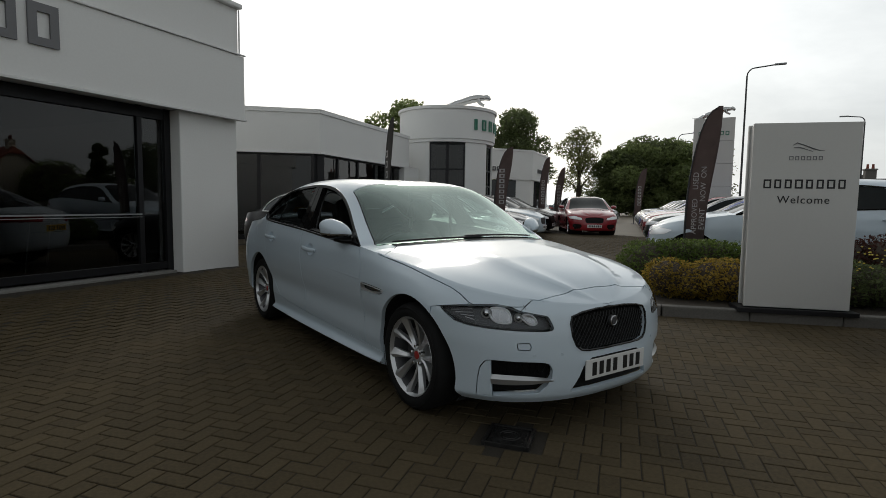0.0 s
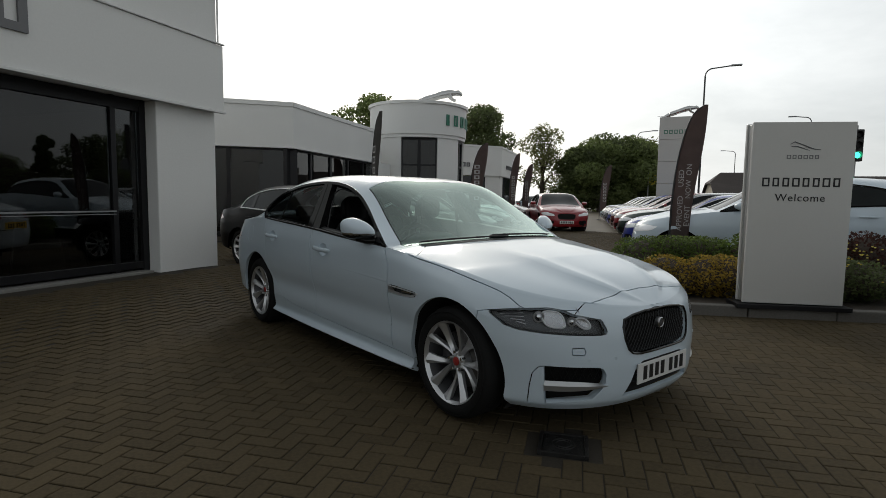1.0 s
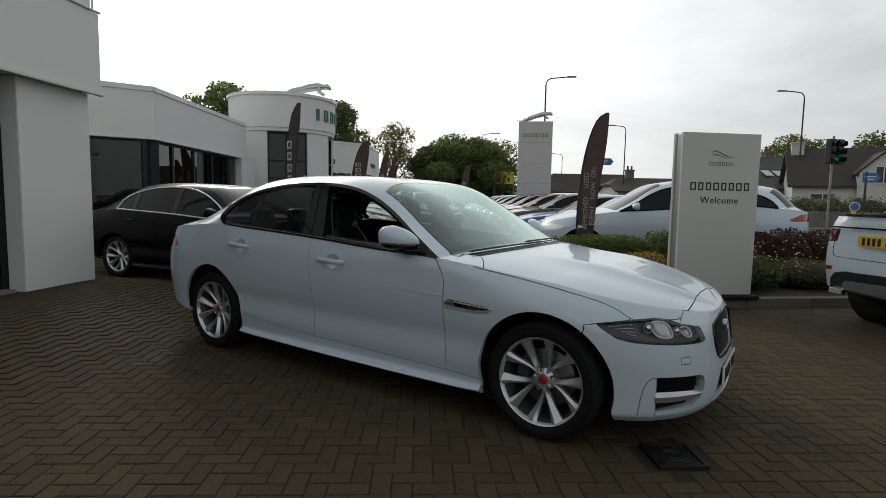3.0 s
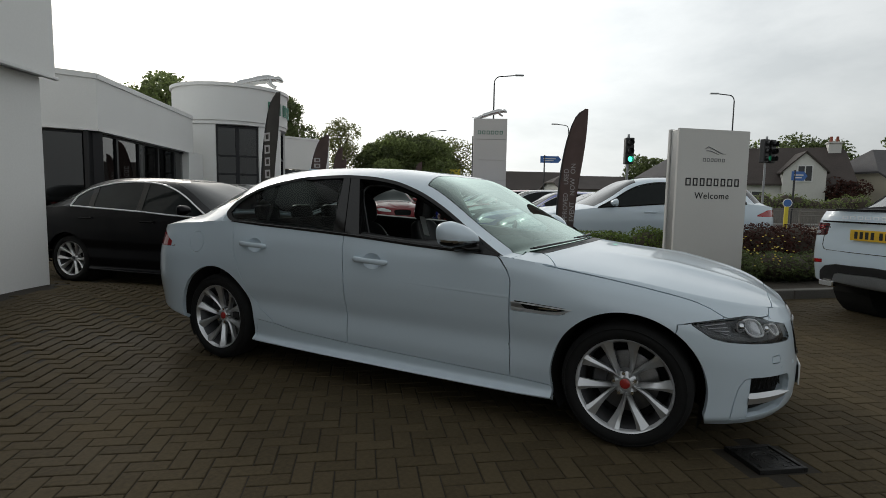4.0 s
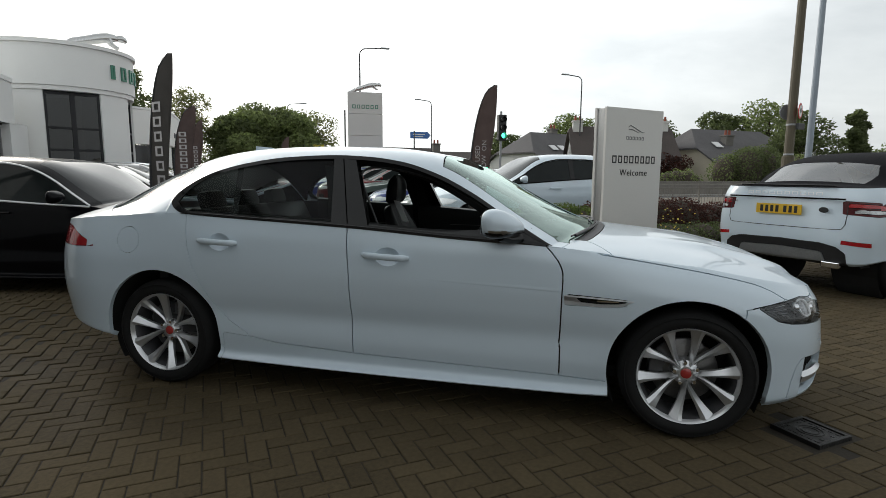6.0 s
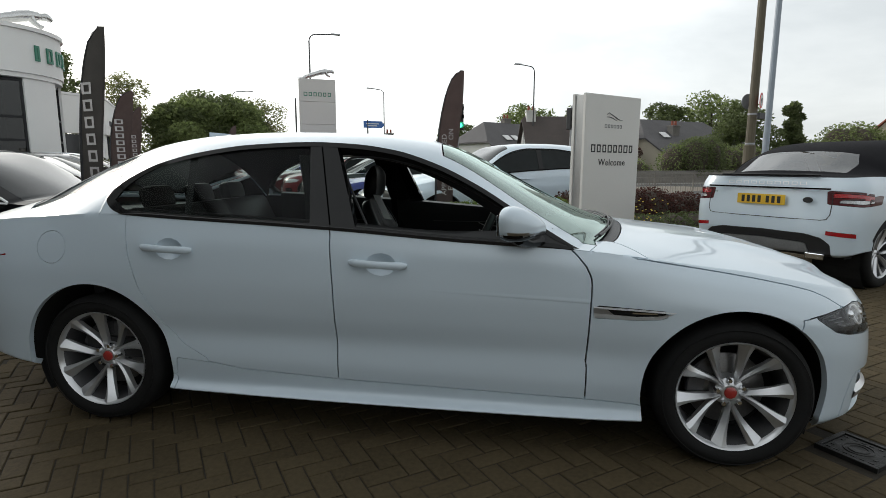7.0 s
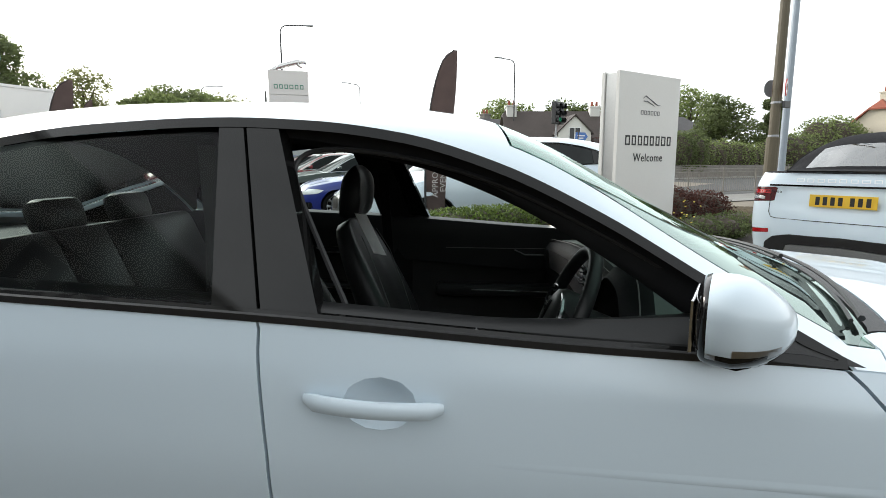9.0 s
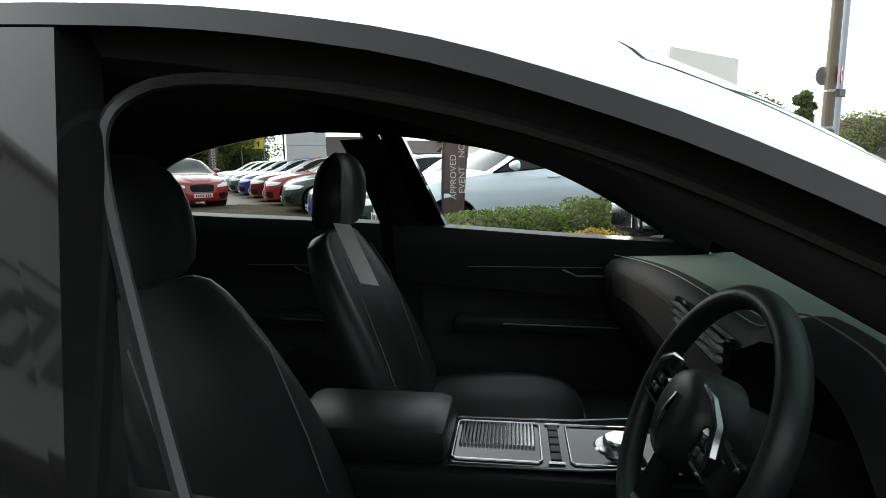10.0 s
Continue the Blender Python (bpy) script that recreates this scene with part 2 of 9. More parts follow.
M["flag_print"] = mat("pale_flag_print", (0.55, 0.53, 0.52), 0.75, 0, 0.08)
M["pole_dark"] = mat("dark_pole", (0.05, 0.05, 0.052), 0.45, 0.4, 0.15)
M["galv"] = mat("galvanised_steel", (0.30, 0.31, 0.32), 0.45, 0.7, 0.15, 6, 60)
M["pole_brown"] = mat("brown_painted_pole", (0.085, 0.070, 0.042), 0.6, 0, 0.15, 4, 60)
M["pole_blue"] = mat("grey_blue_painted_pole", (0.26, 0.30, 0.34), 0.5, 0.2, 0.1, 4, 60)
M["rail"] = mat("weathered_guard_rail", (0.20, 0.185, 0.16), 0.6, 0.3, 0.3, 6, 60)
M["stone_wall"] = mat("grey_stone_wall", (0.17, 0.16, 0.145), 0.9, 0, 0.3, 1.5, 14, bump=0.6, bumpscale=12)
M["blue_sign"] = mat("blue_road_sign", (0.05, 0.15, 0.42), 0.4, 0, 0.06)
M["sign_white"] = mat("white_sign_face", (0.72, 0.72, 0.71), 0.45, 0, 0.05)
M["sign_red"] = mat("red_sign_ring", (0.50, 0.03, 0.03), 0.45, 0, 0.05)
M["sign_yellow"] = mat("yellow_sign_face", (0.68, 0.55, 0.05), 0.45, 0, 0.05)
M["house_white"] = mat("white_harled_wall", (0.62, 0.61, 0.58), 0.9, 0, 0.08, 0.8, 15, bump=0.4, bumpscale=40)
M["house_cream"] = mat("cream_harled_wall", (0.52, 0.47, 0.38), 0.9, 0, 0.1, 0.8, 15, bump=0.4, bumpscale=40)
M["slate"] = mat("grey_slate_roof", (0.075, 0.07, 0.072), 0.7, 0, 0.3, 0.8, 9, bump=0.6, bumpscale=8)
M["brown_tile"] = mat("brown_tile_roof", (0.055, 0.043, 0.038), 0.8, 0, 0.3, 0.8, 9, bump=0.6, bumpscale=8)
M["red_tile"] = mat("red_tile_roof", (0.26, 0.075, 0.045), 0.8, 0, 0.25, 0.8, 9, bump=0.6, bumpscale=8)
M["dark_pane"] = mat("dark_house_window", (0.02, 0.022, 0.025), 0.08, 0, 0.2)
M["bark"] = mat("tree_bark", (0.07, 0.055, 0.042), 0.95, 0, 0.35, 4, 30, bump=0.8, bumpscale=25)
M["leaf_mid"] = mat("green_leaves", (0.19, 0.235, 0.085), 0.6, 0, 0.5, 0.5, 4, island=0.7)
M["leaf_dark"] = mat("dark_green_leaves", (0.125, 0.155, 0.060), 0.6, 0, 0.45, 0.5, 4, island=0.7)
M["leaf_pale"] = mat("yellow_green_leaves", (0.19, 0.20, 0.08), 0.6, 0, 0.45, 0.5, 4, island=0.7)
M["leaf_hedge"] = mat("hedge_leaves", (0.115, 0.165, 0.036), 0.55, 0, 0.5, 1.5, 10, island=0.8)
M["leaf_gold"] = mat("golden_hedge_leaves", (0.34, 0.24, 0.04), 0.55, 0, 0.5, 1.5, 10, island=0.8)
M["leaf_red"] = mat("red_brown_leaves", (0.075, 0.030, 0.022), 0.6, 0, 0.5, 1.5, 10, island=0.8)


def sheer(m, share):
    """Lets part of the light that falls on the far side through a thin leaf or cloth."""
    nt = m.node_tree
    b = nt.nodes["Principled BSDF"]
    tl = nt.nodes.new("ShaderNodeBsdfTranslucent")
    mx = nt.nodes.new("ShaderNodeMixShader")
    mx.inputs[0].default_value = share
    src = b.inputs["Base Color"].links
    if src:
        nt.links.new(src[0].from_socket, tl.inputs["Color"])
    else:
        tl.inputs["Color"].default_value = b.inputs["Base Color"].default_value
    out = next(n for n in nt.nodes if n.type == "OUTPUT_MATERIAL")
    nt.links.new(b.outputs[0], mx.inputs[1])
    nt.links.new(tl.outputs[0], mx.inputs[2])
    nt.links.new(mx.outputs[0], out.inputs[0])


for k in ("leaf_mid", "leaf_dark", "leaf_pale"):
    sheer(M[k], 0.6)
for k in ("flag_cloth", "flag_black"):
    sheer(M[k], 0.62)
M["petal"] = mat("yellow_petals", (0.62, 0.48, 0.06), 0.6, 0, 0.2)
M["grass"] = mat("rough_grass", (0.07, 0.10, 0.03), 0.9, 0, 0.4, 0.5, 6)
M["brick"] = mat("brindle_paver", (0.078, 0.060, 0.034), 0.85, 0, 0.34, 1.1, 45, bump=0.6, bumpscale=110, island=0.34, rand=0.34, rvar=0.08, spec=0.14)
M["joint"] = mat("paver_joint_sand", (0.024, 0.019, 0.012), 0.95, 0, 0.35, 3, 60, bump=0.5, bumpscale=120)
# same blocks as brick; their far-off grazing sheen is put into the paler colour
M["far_paving_sheen"] = mat("distant_block_paving_sheen", (0.15, 0.122, 0.085), 0.65, 0, 0.25, 0.5, 12, bump=0.4, bumpscale=14)
M["hood_glass"] = glass("soft_top_rear_glass", (0.40, 0.46, 0.44), ior=3.2)
M["dark_lamp"] = mat("dark_red_lamp_lens", (0.07, 0.007, 0.009), 0.08, 0, 0.1, spec=0.5)
for key in [k for k in M if k.startswith("leaf_") or k in ("flag_cloth", "flag_black")]:  # light passes through thin leaves
    nt = M[key].node_tree
    pb, om = nt.nodes["Principled BSDF"], nt.nodes["Material Output"]
    trl = nt.nodes.new("ShaderNodeBsdfTranslucent")
    nt.links.new(pb.inputs["Base Color"].links[0].from_socket, trl.inputs["Color"])
    mxs = nt.nodes.new("ShaderNodeMixShader")
    mxs.inputs[0].default_value = 0.60
    nt.links.new(pb.outputs[0], mxs.inputs[1])
    nt.links.new(trl.outputs[0], mxs.inputs[2])
    nt.links.new(mxs.outputs[0], om.inputs["Surface"])
M["statue"] = mat("polished_metal_statue", (0.62, 0.62, 0.61), 0.25, 0.85, 0.06)
M["lamp_green"] = glow_mat("green_signal_lamp", (0.05, 0.9, 0.45), 3.0)

# ---- mesh helpers ----
def part(name, bm, material, parent=None, label="", smooth=False, category="", group="", kind="", sharp=40):
    """Links a bmesh as one mesh object under a thing or a part."""
    me = bpy.data.meshes.new(name)
    bm.normal_update()
    if smooth:
        lim = math.cos(radians(sharp))
        for e in bm.edges:
            if len(e.link_faces) == 2 and e.link_faces[0].normal.dot(e.link_faces[1].normal) < lim:
                e.smooth = False
        for f in bm.faces:
            f.smooth = True
    bm.to_mesh(me)
    bm.free()
    for m in material if isinstance(material, (list, tuple)) else (material,):
        me.materials.append(m)
    ob = new(name, me)
    if parent:
        ob.parent = parent
    return tagged(ob, label, category, group, kind)


def thing(name, m, label, category, group="", kind=""):
    ob = new(name)
    ob.empty_display_size = 0.1
    ob.matrix_basis = m
    return tagged(ob, label, category, group, kind)


def box(bm, cx, cy, cz, sx, sy, sz, m=None, bevel=0.0):
    """A box of full sizes about a centre, its edges bevelled."""
    r = bmesh.ops.create_cube(bm, size=1.0)
    vs = r["verts"]
    for v in vs:
        v.co = Vector((v.co.x * sx + cx, v.co.y * sy + cy, v.co.z * sz + cz))
    if bevel:
        es = list({e for v in vs for e in v.link_edges})
        rb = bmesh.ops.bevel(bm, geom=es, offset=bevel, segments=2, affect="EDGES", profile=0.5)
        vs = list({v for f in rb["faces"] for v in f.verts} | {v for v in vs if v.is_valid})
    if m is not None:
        for v in vs:
            v.co = m @ v.co
    return vs


def tube(bm, pts, radii, seg=10, caps=True, flat=1.0):
    """A tube along points; flat squeezes it sideways."""
    pts = [Vector(p) for p in pts]
    if not isinstance(radii, (list, tuple)):
        radii = [radii] * len(pts)
    rings, prev = [], None
    for i, p in enumerate(pts):
        d = (pts[min(i + 1, len(pts) - 1)] - pts[max(i - 1, 0)]).normalized()
        if prev is None:
            a = d.cross(Vector((0, 0, 1)))
            if a.length < 1e-3:
                a = Vector((1, 0, 0))
            a.normalize()
        else:
            a = (prev - d * prev.dot(d)).normalized()
        prev = a
        b = d.cross(a)
        rings.append([bm.verts.new(p + (a * math.cos(k) * flat + b * math.sin(k)) * radii[i]) for k in [2 * math.pi * j / seg for j in range(seg)]])
    for r0, r1 in zip(rings, rings[1:]):
        for j in range(seg):
            bm.faces.new((r0[j], r0[(j + 1) % seg], r1[(j + 1) % seg], r1[j]))
    if caps:
        bm.faces.new(rings[0][::-1])
        bm.faces.new(rings[-1])
    return rings


def ring(bm, R, r, seg=48, sub=10, m=None, squash=1.0):
    """A torus about local y."""
    vs = []
    for i in range(seg):
        a = 2 * math.pi * i / seg
        row = []
        for j in range(sub):
            b = 2 * math.pi * j / sub
            rr = R + r * math.cos(b)
            p = Vector((rr * math.cos(a), r * squash * math.sin(b), rr * math.sin(a)))
            row.append(bm.verts.new(m @ p if m is not None else p))
        vs.append(row)
    for i in range(seg):
        for j in range(sub):
            bm.faces.new((vs[i][j], vs[i][(j + 1) % sub], vs[(i + 1) % seg][(j + 1) % sub], vs[(i + 1) % seg][j]))


def lathe(bm, prof, seg=48, m=None):
    """Spins a profile of (radius, y) about the local y axis."""
    rows = []
    for i in range(seg):
        a = 2 * math.pi * i / seg
        rows.append([bm.verts.new((m @ Vector((r * math.cos(a), y, r * math.sin(a)))) if m is not None else Vector((r * math.cos(a), y, r * math.sin(a)))) for r, y in prof])
    for i in range(seg):
        p, q = rows[i], rows[(i + 1) % seg]
        for j in range(len(prof) - 1):
            bm.faces.new((p[j], p[j + 1], q[j + 1], q[j]))


def prism(bm, poly, z0, z1, m=None):
    """An upright prism over a plan polygon."""
    lo = [bm.verts.new((m @ Vector((x, y, z0))) if m is not None else (x, y, z0)) for x, y in poly]
    hi = [bm.verts.new((m @ Vector((x, y, z1))) if m is not None else (x, y, z1)) for x, y in poly]
    n = len(poly)
    for i in range(n):
        bm.faces.new((lo[i], lo[(i + 1) % n], hi[(i + 1) % n], hi[i]))
    bm.faces.new(hi)
    bm.faces.new(lo[::-1])


def interp(keys, x):
    """Smooth value from (x, value) keys in rising order of x."""
    if x <= keys[0][0]:
        return keys[0][1]
    if x >= keys[-1][0]:
        return keys[-1][1]
    for i in range(len(keys) - 1):
        x0, y0 = keys[i]
        x1, y1 = keys[i + 1]
        if x <= x1:
            def slope(j):
                if j <= 0 or j >= len(keys) - 1:
                    k = 0 if j <= 0 else len(keys) - 2
                    return (keys[k + 1][1] - keys[k][1]) / (keys[k + 1][0] - keys[k][0])
                d0 = (keys[j][1] - keys[j - 1][1]) / (keys[j][0] - keys[j - 1][0])
                d1 = (keys[j + 1][1] - keys[j][1]) / (keys[j + 1][0] - keys[j][0])
                return 0.0 if d0 * d1 <= 0 else 2 * d0 * d1 / (d0 + d1)
            h = x1 - x0
            u = (x - x0) / h
            return (2 * u**3 - 3 * u**2 + 1) * y0 + (u**3 - 2 * u**2 + u) * h * slope(i) + (3 * u**2 - 2 * u**3) * y1 + (u**3 - u**2) * h * slope(i + 1)


def words(name, text, size, material, parent, m, extrude=0.002, spacing=1.0, label=""):
    """Readable writing in the built-in font, as a mesh that faces local -y."""
    cu = bpy.data.curves.new(name, "FONT")
    cu.body, cu.size, cu.extrude, cu.align_x, cu.align_y, cu.space_character = text, size, extrude, "CENTER", "CENTER", spacing
    cu.resolution_u = 3
    tmp = bpy.data.objects.new(name, cu)
    me = bpy.data.meshes.new_from_object(tmp)
    bpy.data.objects.remove(tmp)
    bpy.data.curves.remove(cu)
    me.materials.clear()
    me.materials.append(material)
    me.transform(Matrix.Rotation(radians(90), 4, "X"))
    ob = new(name, me)
    ob.parent = parent
    ob.matrix_basis = m
    return tagged(ob, label)


def hollow(bm, cx, cz, w, h, t, depth, m=None):
    """A plain upright frame of stroke t in the local x-z plane."""
    for sx_ in (-1, 1):
        box(bm, cx + sx_ * (w - t) / 2, 0, cz, t, depth, h, m)
        box(bm, cx, 0, cz + sx_ * (h - t) / 2, w - 2 * t, depth, t, m)


def gz(x, y):
    """The forecourt rises gently towards the buildings."""
    q = (x - 2.5) * -0.485 + (y - 9.57) * 0.875
    r = (x - 2.5) * 0.875 + (y - 9.57) * 0.485
    u = min(1.0, max(0.0, (q + 2.6) / 2.4)) * min(1.0, max(0.0, (0.9 - r) / 1.2))
    w = min(1.0, max(0.0, (x + y - 19) / 8))
    return max(0.13 * u * u * (3 - 2 * u), 0.13 * w * w * (3 - 2 * w))


# ---- motor cars ----
from mathutils.bvhtree import BVHTree


def wrap_point(lv, sp, s):
    """A point of one body level: s from -1 (tail, middle) over 0..1 (flank) to 2 (nose, middle); right side, y < 0."""
    z, w = interp(lv["z"], s), interp(lv["w"], s)
    if s < 0:
        a = -s * math.pi / 2
        n = sp["nr"]
        return Vector((sp["xr0"] - (sp["xr0"] - lv["xr"]) * math.sin(a) ** (2 / n), -w * max(0.0, math.cos(a)) ** (2 / n), z))
    if s > 1:
        a = (s - 1) * math.pi / 2
        n = sp["nf"]
        return Vector((sp["xf0"] + (lv["xf"] - sp["xf0"]) * math.sin(a) ** (2 / n), -w * max(0.0, math.cos(a)) ** (2 / n), z))
    return Vector((sp["xr0"] + s * (sp["xf0"] - sp["xr0"]), -w, z))


def sx(sp, x):
    return (x - sp["xr0"]) / (sp["xf0"] - sp["xr0"])


def car_surface(sp, dense):
    """Grids of the right half: low[node][row] from the sill up to the waist, top[node][row] from the edge to the centre line, and the waist and window-arch lines."""
    nd = sp["dlo"]
    xs = list(np.linspace(sp["xr0"], sp["xf0"], 112 if dense else 40))
    x0, x1 = nd[0][0], nd[-1][0]
    if dense:
        xs += [x0 + d for d in (0.003, 0.008, 0.016, 0.03, 0.05)] + [x1 - 0.012, x1 + 0.003]
    else:
        xs += [x0 + 0.003, x0 + 0.02, x0 + 0.06]
    xs += sp.get("seams", [])
    xs = sorted(set(round(float(x), 4) for x in xs))
    keep = [xs[0]]
    for x in xs[1:]:
        if x - keep[-1] > 0.0025:
            keep.append(x)
    nr, nf = (22, 40) if dense else (9, 12)
    ss = [-1 + i / nr for i in range(nr)] + [sx(sp, x) for x in keep] + [1 + (i + 1) / nf for i in range(nf)]
    sub = 6 if dense else 2
    low, top, arch = [], [], []
    nl = len(sp["levels"])
    vrows = sp["vrows"] if dense else [0, 0.1, 0.2, 0.4, 0.7, 1.0]
    for s in ss:
        pts = [wrap_point(lv, sp, s) for lv in sp["levels"]]
        col = []
        for k in range((nl - 1) * sub + 1):
            u = k / sub
            col.append(Vector((interp([(i, p.x) for i, p in enumerate(pts)], u), interp([(i, p.y) for i, p in enumerate(pts)], u), interp([(i, p.z) for i, p in enumerate(pts)], u))))
        low.append(col)
        e = pts[-1].copy()
        if 0 <= s <= 1 and x0 < e.x < x1:
            z = max(e.z, interp(nd, e.x))
            e = Vector((e.x, e.y + (z - e.z) * sp["tumble"], z))
        arch.append(e)
        xc, zc = interp(sp["xc"], s), interp(sp["zc"], s)
        ex = sp["xr0"] + s * (sp["xf0"] - sp["xr0"])
        rail = max(0.0, min(1.0, (x1 - ex) / (0.22 * (x1 - x0))))
        rail *= max(0.0, min(1.0, (ex - x0 + 0.08) / (0.30 * (x1 - x0))))
        row = []
        for v in vrows:
            g = 1 - (1 - v) ** (sp["crown"] + (sp["rail"] - sp["crown"]) * rail)
            f = 1 - (1 - v) ** 2
            p = Vector((e.x + (xc - e.x) * f, e.y * (1 - v), e.z + (zc - e.z) * g))
            if "hood" in sp and s > sp["hood_s"]:
                a = min(1, (s - sp["hood_s"]) / 0.12) * max(0, min(1, (1.93 - s) / 0.35))
                yy = abs(p.y) / max(0.2, abs(e.y))
                p.z += a * sp["hood"] * (math.exp(-((yy - 0.42) / 0.07) ** 2) - 0.5 * math.exp(-((yy - 0.62) / 0.14) ** 2))
            row.append(p)
        top.append(row)
    return ss, low, top, arch, vrows


def inside(poly, a, b):
    c = False
    n = len(poly)
    for i in range(n):
        (x0, y0), (x1, y1) = poly[i], poly[(i + 1) % n]
        if (y0 > b) != (y1 > b) and a < (x1 - x0) * (b - y0) / (y1 - y0) + x0:
            c = not c
    return c


def nearest(poly, a, b):
    best = None
    n = len(poly)
    for i in range(n):
        (x0, y0), (x1, y1) = poly[i], poly[(i + 1) % n]
        dx, dy = x1 - x0, y1 - y0
        t = max(0, min(1, ((a - x0) * dx + (b - y0) * dy) / (dx * dx + dy * dy + 1e-12)))
        px, py = x0 + t * dx, y0 + t * dy
        d = (px - a) ** 2 + (py - b) ** 2
        if best is None or d < best[0]:
            best = (d, px, py)
    return best


def round_poly(poly, steps=3):
    """Rounds a polygon's corners by cutting them."""
    for _ in range(steps):
        outp = []
        n = len(poly)
        for i in range(n):
            p, q = poly[i], poly[(i + 1) % n]
            outp += [(p[0] * 0.75 + q[0] * 0.25, p[1] * 0.75 + q[1] * 0.25), (p[0] * 0.25 + q[0] * 0.75, p[1] * 0.25 + q[1] * 0.75)]
        poly = outp
    return poly


AXES = {  # projections in which outlines are drawn on the right half: across, and the way of sight
    "side": (Vector((1, 0, 0)), Vector((0, 0, 1)), Vector((0, 1, 0))),
    "front": (Vector((0, 1, 0)), Vector((0, 0, 1)), Vector((-1, 0, 0))),
    "corner": (Vector((0.7071, 0.7071, 0)), Vector((0, 0, 1)), Vector((-0.7071, 0.7071, 0))),
    "back": (Vector((0, 1, 0)), Vector((0, 0, 1)), Vector((1, 0, 0))),
    "rear_corner": (Vector((0.7071, -0.7071, 0)), Vector((0, 0, 1)), Vector((0.7071, 0.7071, 0))),
    "plan": (Vector((1, 0, 0)), Vector((0, 1, 0)), Vector((0, 0, -1))),
}


class Shell:
    """The right half of a body as one grid of faces, sorted into panels by outlines drawn on it."""

    def __init__(self, ss, low, top):
        self.v, self.f, self.tag = [], [], []
        self.meta = []
        nj = len(ss)
        for grid, kind in ((low, "low"), (top, "top")):
            base = len(self.v)
            nk = len(grid[0])
            for col in grid:
                self.v += [p.copy() for p in col]
            for j in range(nj - 1):
                for k in range(nk - 1):
                    a = base + j * nk + k
                    q = (a, a + nk, a + nk + 1, a + 1)
                    self.f.append(q)
                    self.tag.append("")
                    self.meta.append((kind, (ss[j] + ss[j + 1]) / 2, k))
        self.bvh = BVHTree.FromPolygons(self.v, self.f)
        self.vf = {}
        for i, q in enumerate(self.f):
            for a in q:
                self.vf.setdefault(a, []).append(i)
        self.c = [sum((self.v[a] for a in q), Vector()) / 4 for q in self.f]

    def cast(self, proj, a, b):
        ax, bx, way = AXES[proj]
        o = ax * a + bx * b - way * 6
        hit = self.bvh.ray_cast(o, way)
        return hit[0]

    def cut(self, tag, proj, poly, where=None, reach=0.035):
        """Tags the faces within an outline and pulls the bordering corners on to it."""
        ax, bx, way = AXES[proj]
        chosen = set()
        for i, c in enumerate(self.c):
            if where and not where(self.tag[i], c, self.meta[i]):
                continue
            if proj == "front" and c.x < 0.2 or proj == "corner" and (c.x < -0.2 or c.y > 0.0) or proj in ("back", "rear_corner") and c.x > -2.6 or proj == "plan" and c.z < 0.5:
                continue
            if proj == "side" and abs(c.y) < 0.3:
                continue
            if inside(poly, c.dot(ax), c.dot(bx)):
                chosen.add(i)
        for i in chosen:
            self.tag[i] = tag
        verts = {a for i in chosen for a in self.f[i]}
        for a in verts:
            fs = self.vf[a]
            if any(i not in chosen for i in fs):
                p = self.v[a]
                d, pa, pb = nearest(poly, p.dot(ax), p.dot(bx))
                if d < reach * reach:
                    h = self.cast(proj, pa, pb)
                    if h is not None and (h - p).length < reach * 2:
                        self.v[a] = h
        self.c = [sum((self.v[a] for a in q), Vector()) / 4 for q in self.f]

    def at(self, proj, a, b, push=0.0):
        """A point of the surface under an outline's coordinates, pushed out along the way of sight."""
        h = self.cast(proj, a, b)
        return None if h is None else h - AXES[proj][2] * push

    def panel(self, name, tags, material, parent, label="", mirror=0, lip=0.026, gap=0.0028, push=0.0, smooth=True, solid=0.0):
        """One panel as a part, its rim turned inwards; mirror: 0 the right one, 1 the left one, 2 both halves in one."""
        bm = bmesh.new()
        ids = {}
        tags = tags if isinstance(tags, (set, tuple, list)) else (tags,)
        for i, q in enumerate(self.f):
            if self.tag[i] in tags:
                vs = []
                for a in q:
                    if a not in ids:
                        ids[a] = bm.verts.new(self.v[a])
                    if ids[a] not in vs:
                        vs.append(ids[a])
                if len(vs) > 2:
                    try:
                        bm.faces.new(vs)
                    except ValueError:
                        pass
        bmesh.ops.remove_doubles(bm, verts=bm.verts, dist=0.0004)
        bm.normal_update()
        if push:
            for v in bm.verts:
                v.co += v.normal * push
        half = mirror == 2
        if half:
            for v in bm.verts:
                if abs(v.co.y) < 0.002:
                    v.co.y = 0
        rim = [e for e in bm.edges if len(e.link_faces) == 1 and not (half and all(abs(v.co.y) < 1e-5 for v in e.verts))]
        if lip and rim:
            mv = {}
            for e in rim:
                fn = e.link_faces[0]
                inward = (fn.calc_center_median() - (e.verts[0].co + e.verts[1].co) / 2)
                inward -= inward.project(e.verts[1].co - e.verts[0].co)
                if inward.length > 1e-6:
                    inward.normalize()
                    for v in e.verts:
                        mv.setdefault(v, []).append(inward)
            nrm_of = {v: v.normal.copy() for v in mv}
            for v, ds in mv.items():
                d = sum(ds, Vector())
                if d.length > 1e-6:
                    d.normalize()
                    if half and abs(v.co.y) < 1e-5:
                        d.y = 0
                    v.co += d * gap
            r = bmesh.ops.extrude_edge_only(bm, edges=rim)
            new_v = [g for g in r["geom"] if isinstance(g, bmesh.types.BMVert)]
            old = {tuple(round(c, 6) for c in v.co): n for v, n in nrm_of.items()}
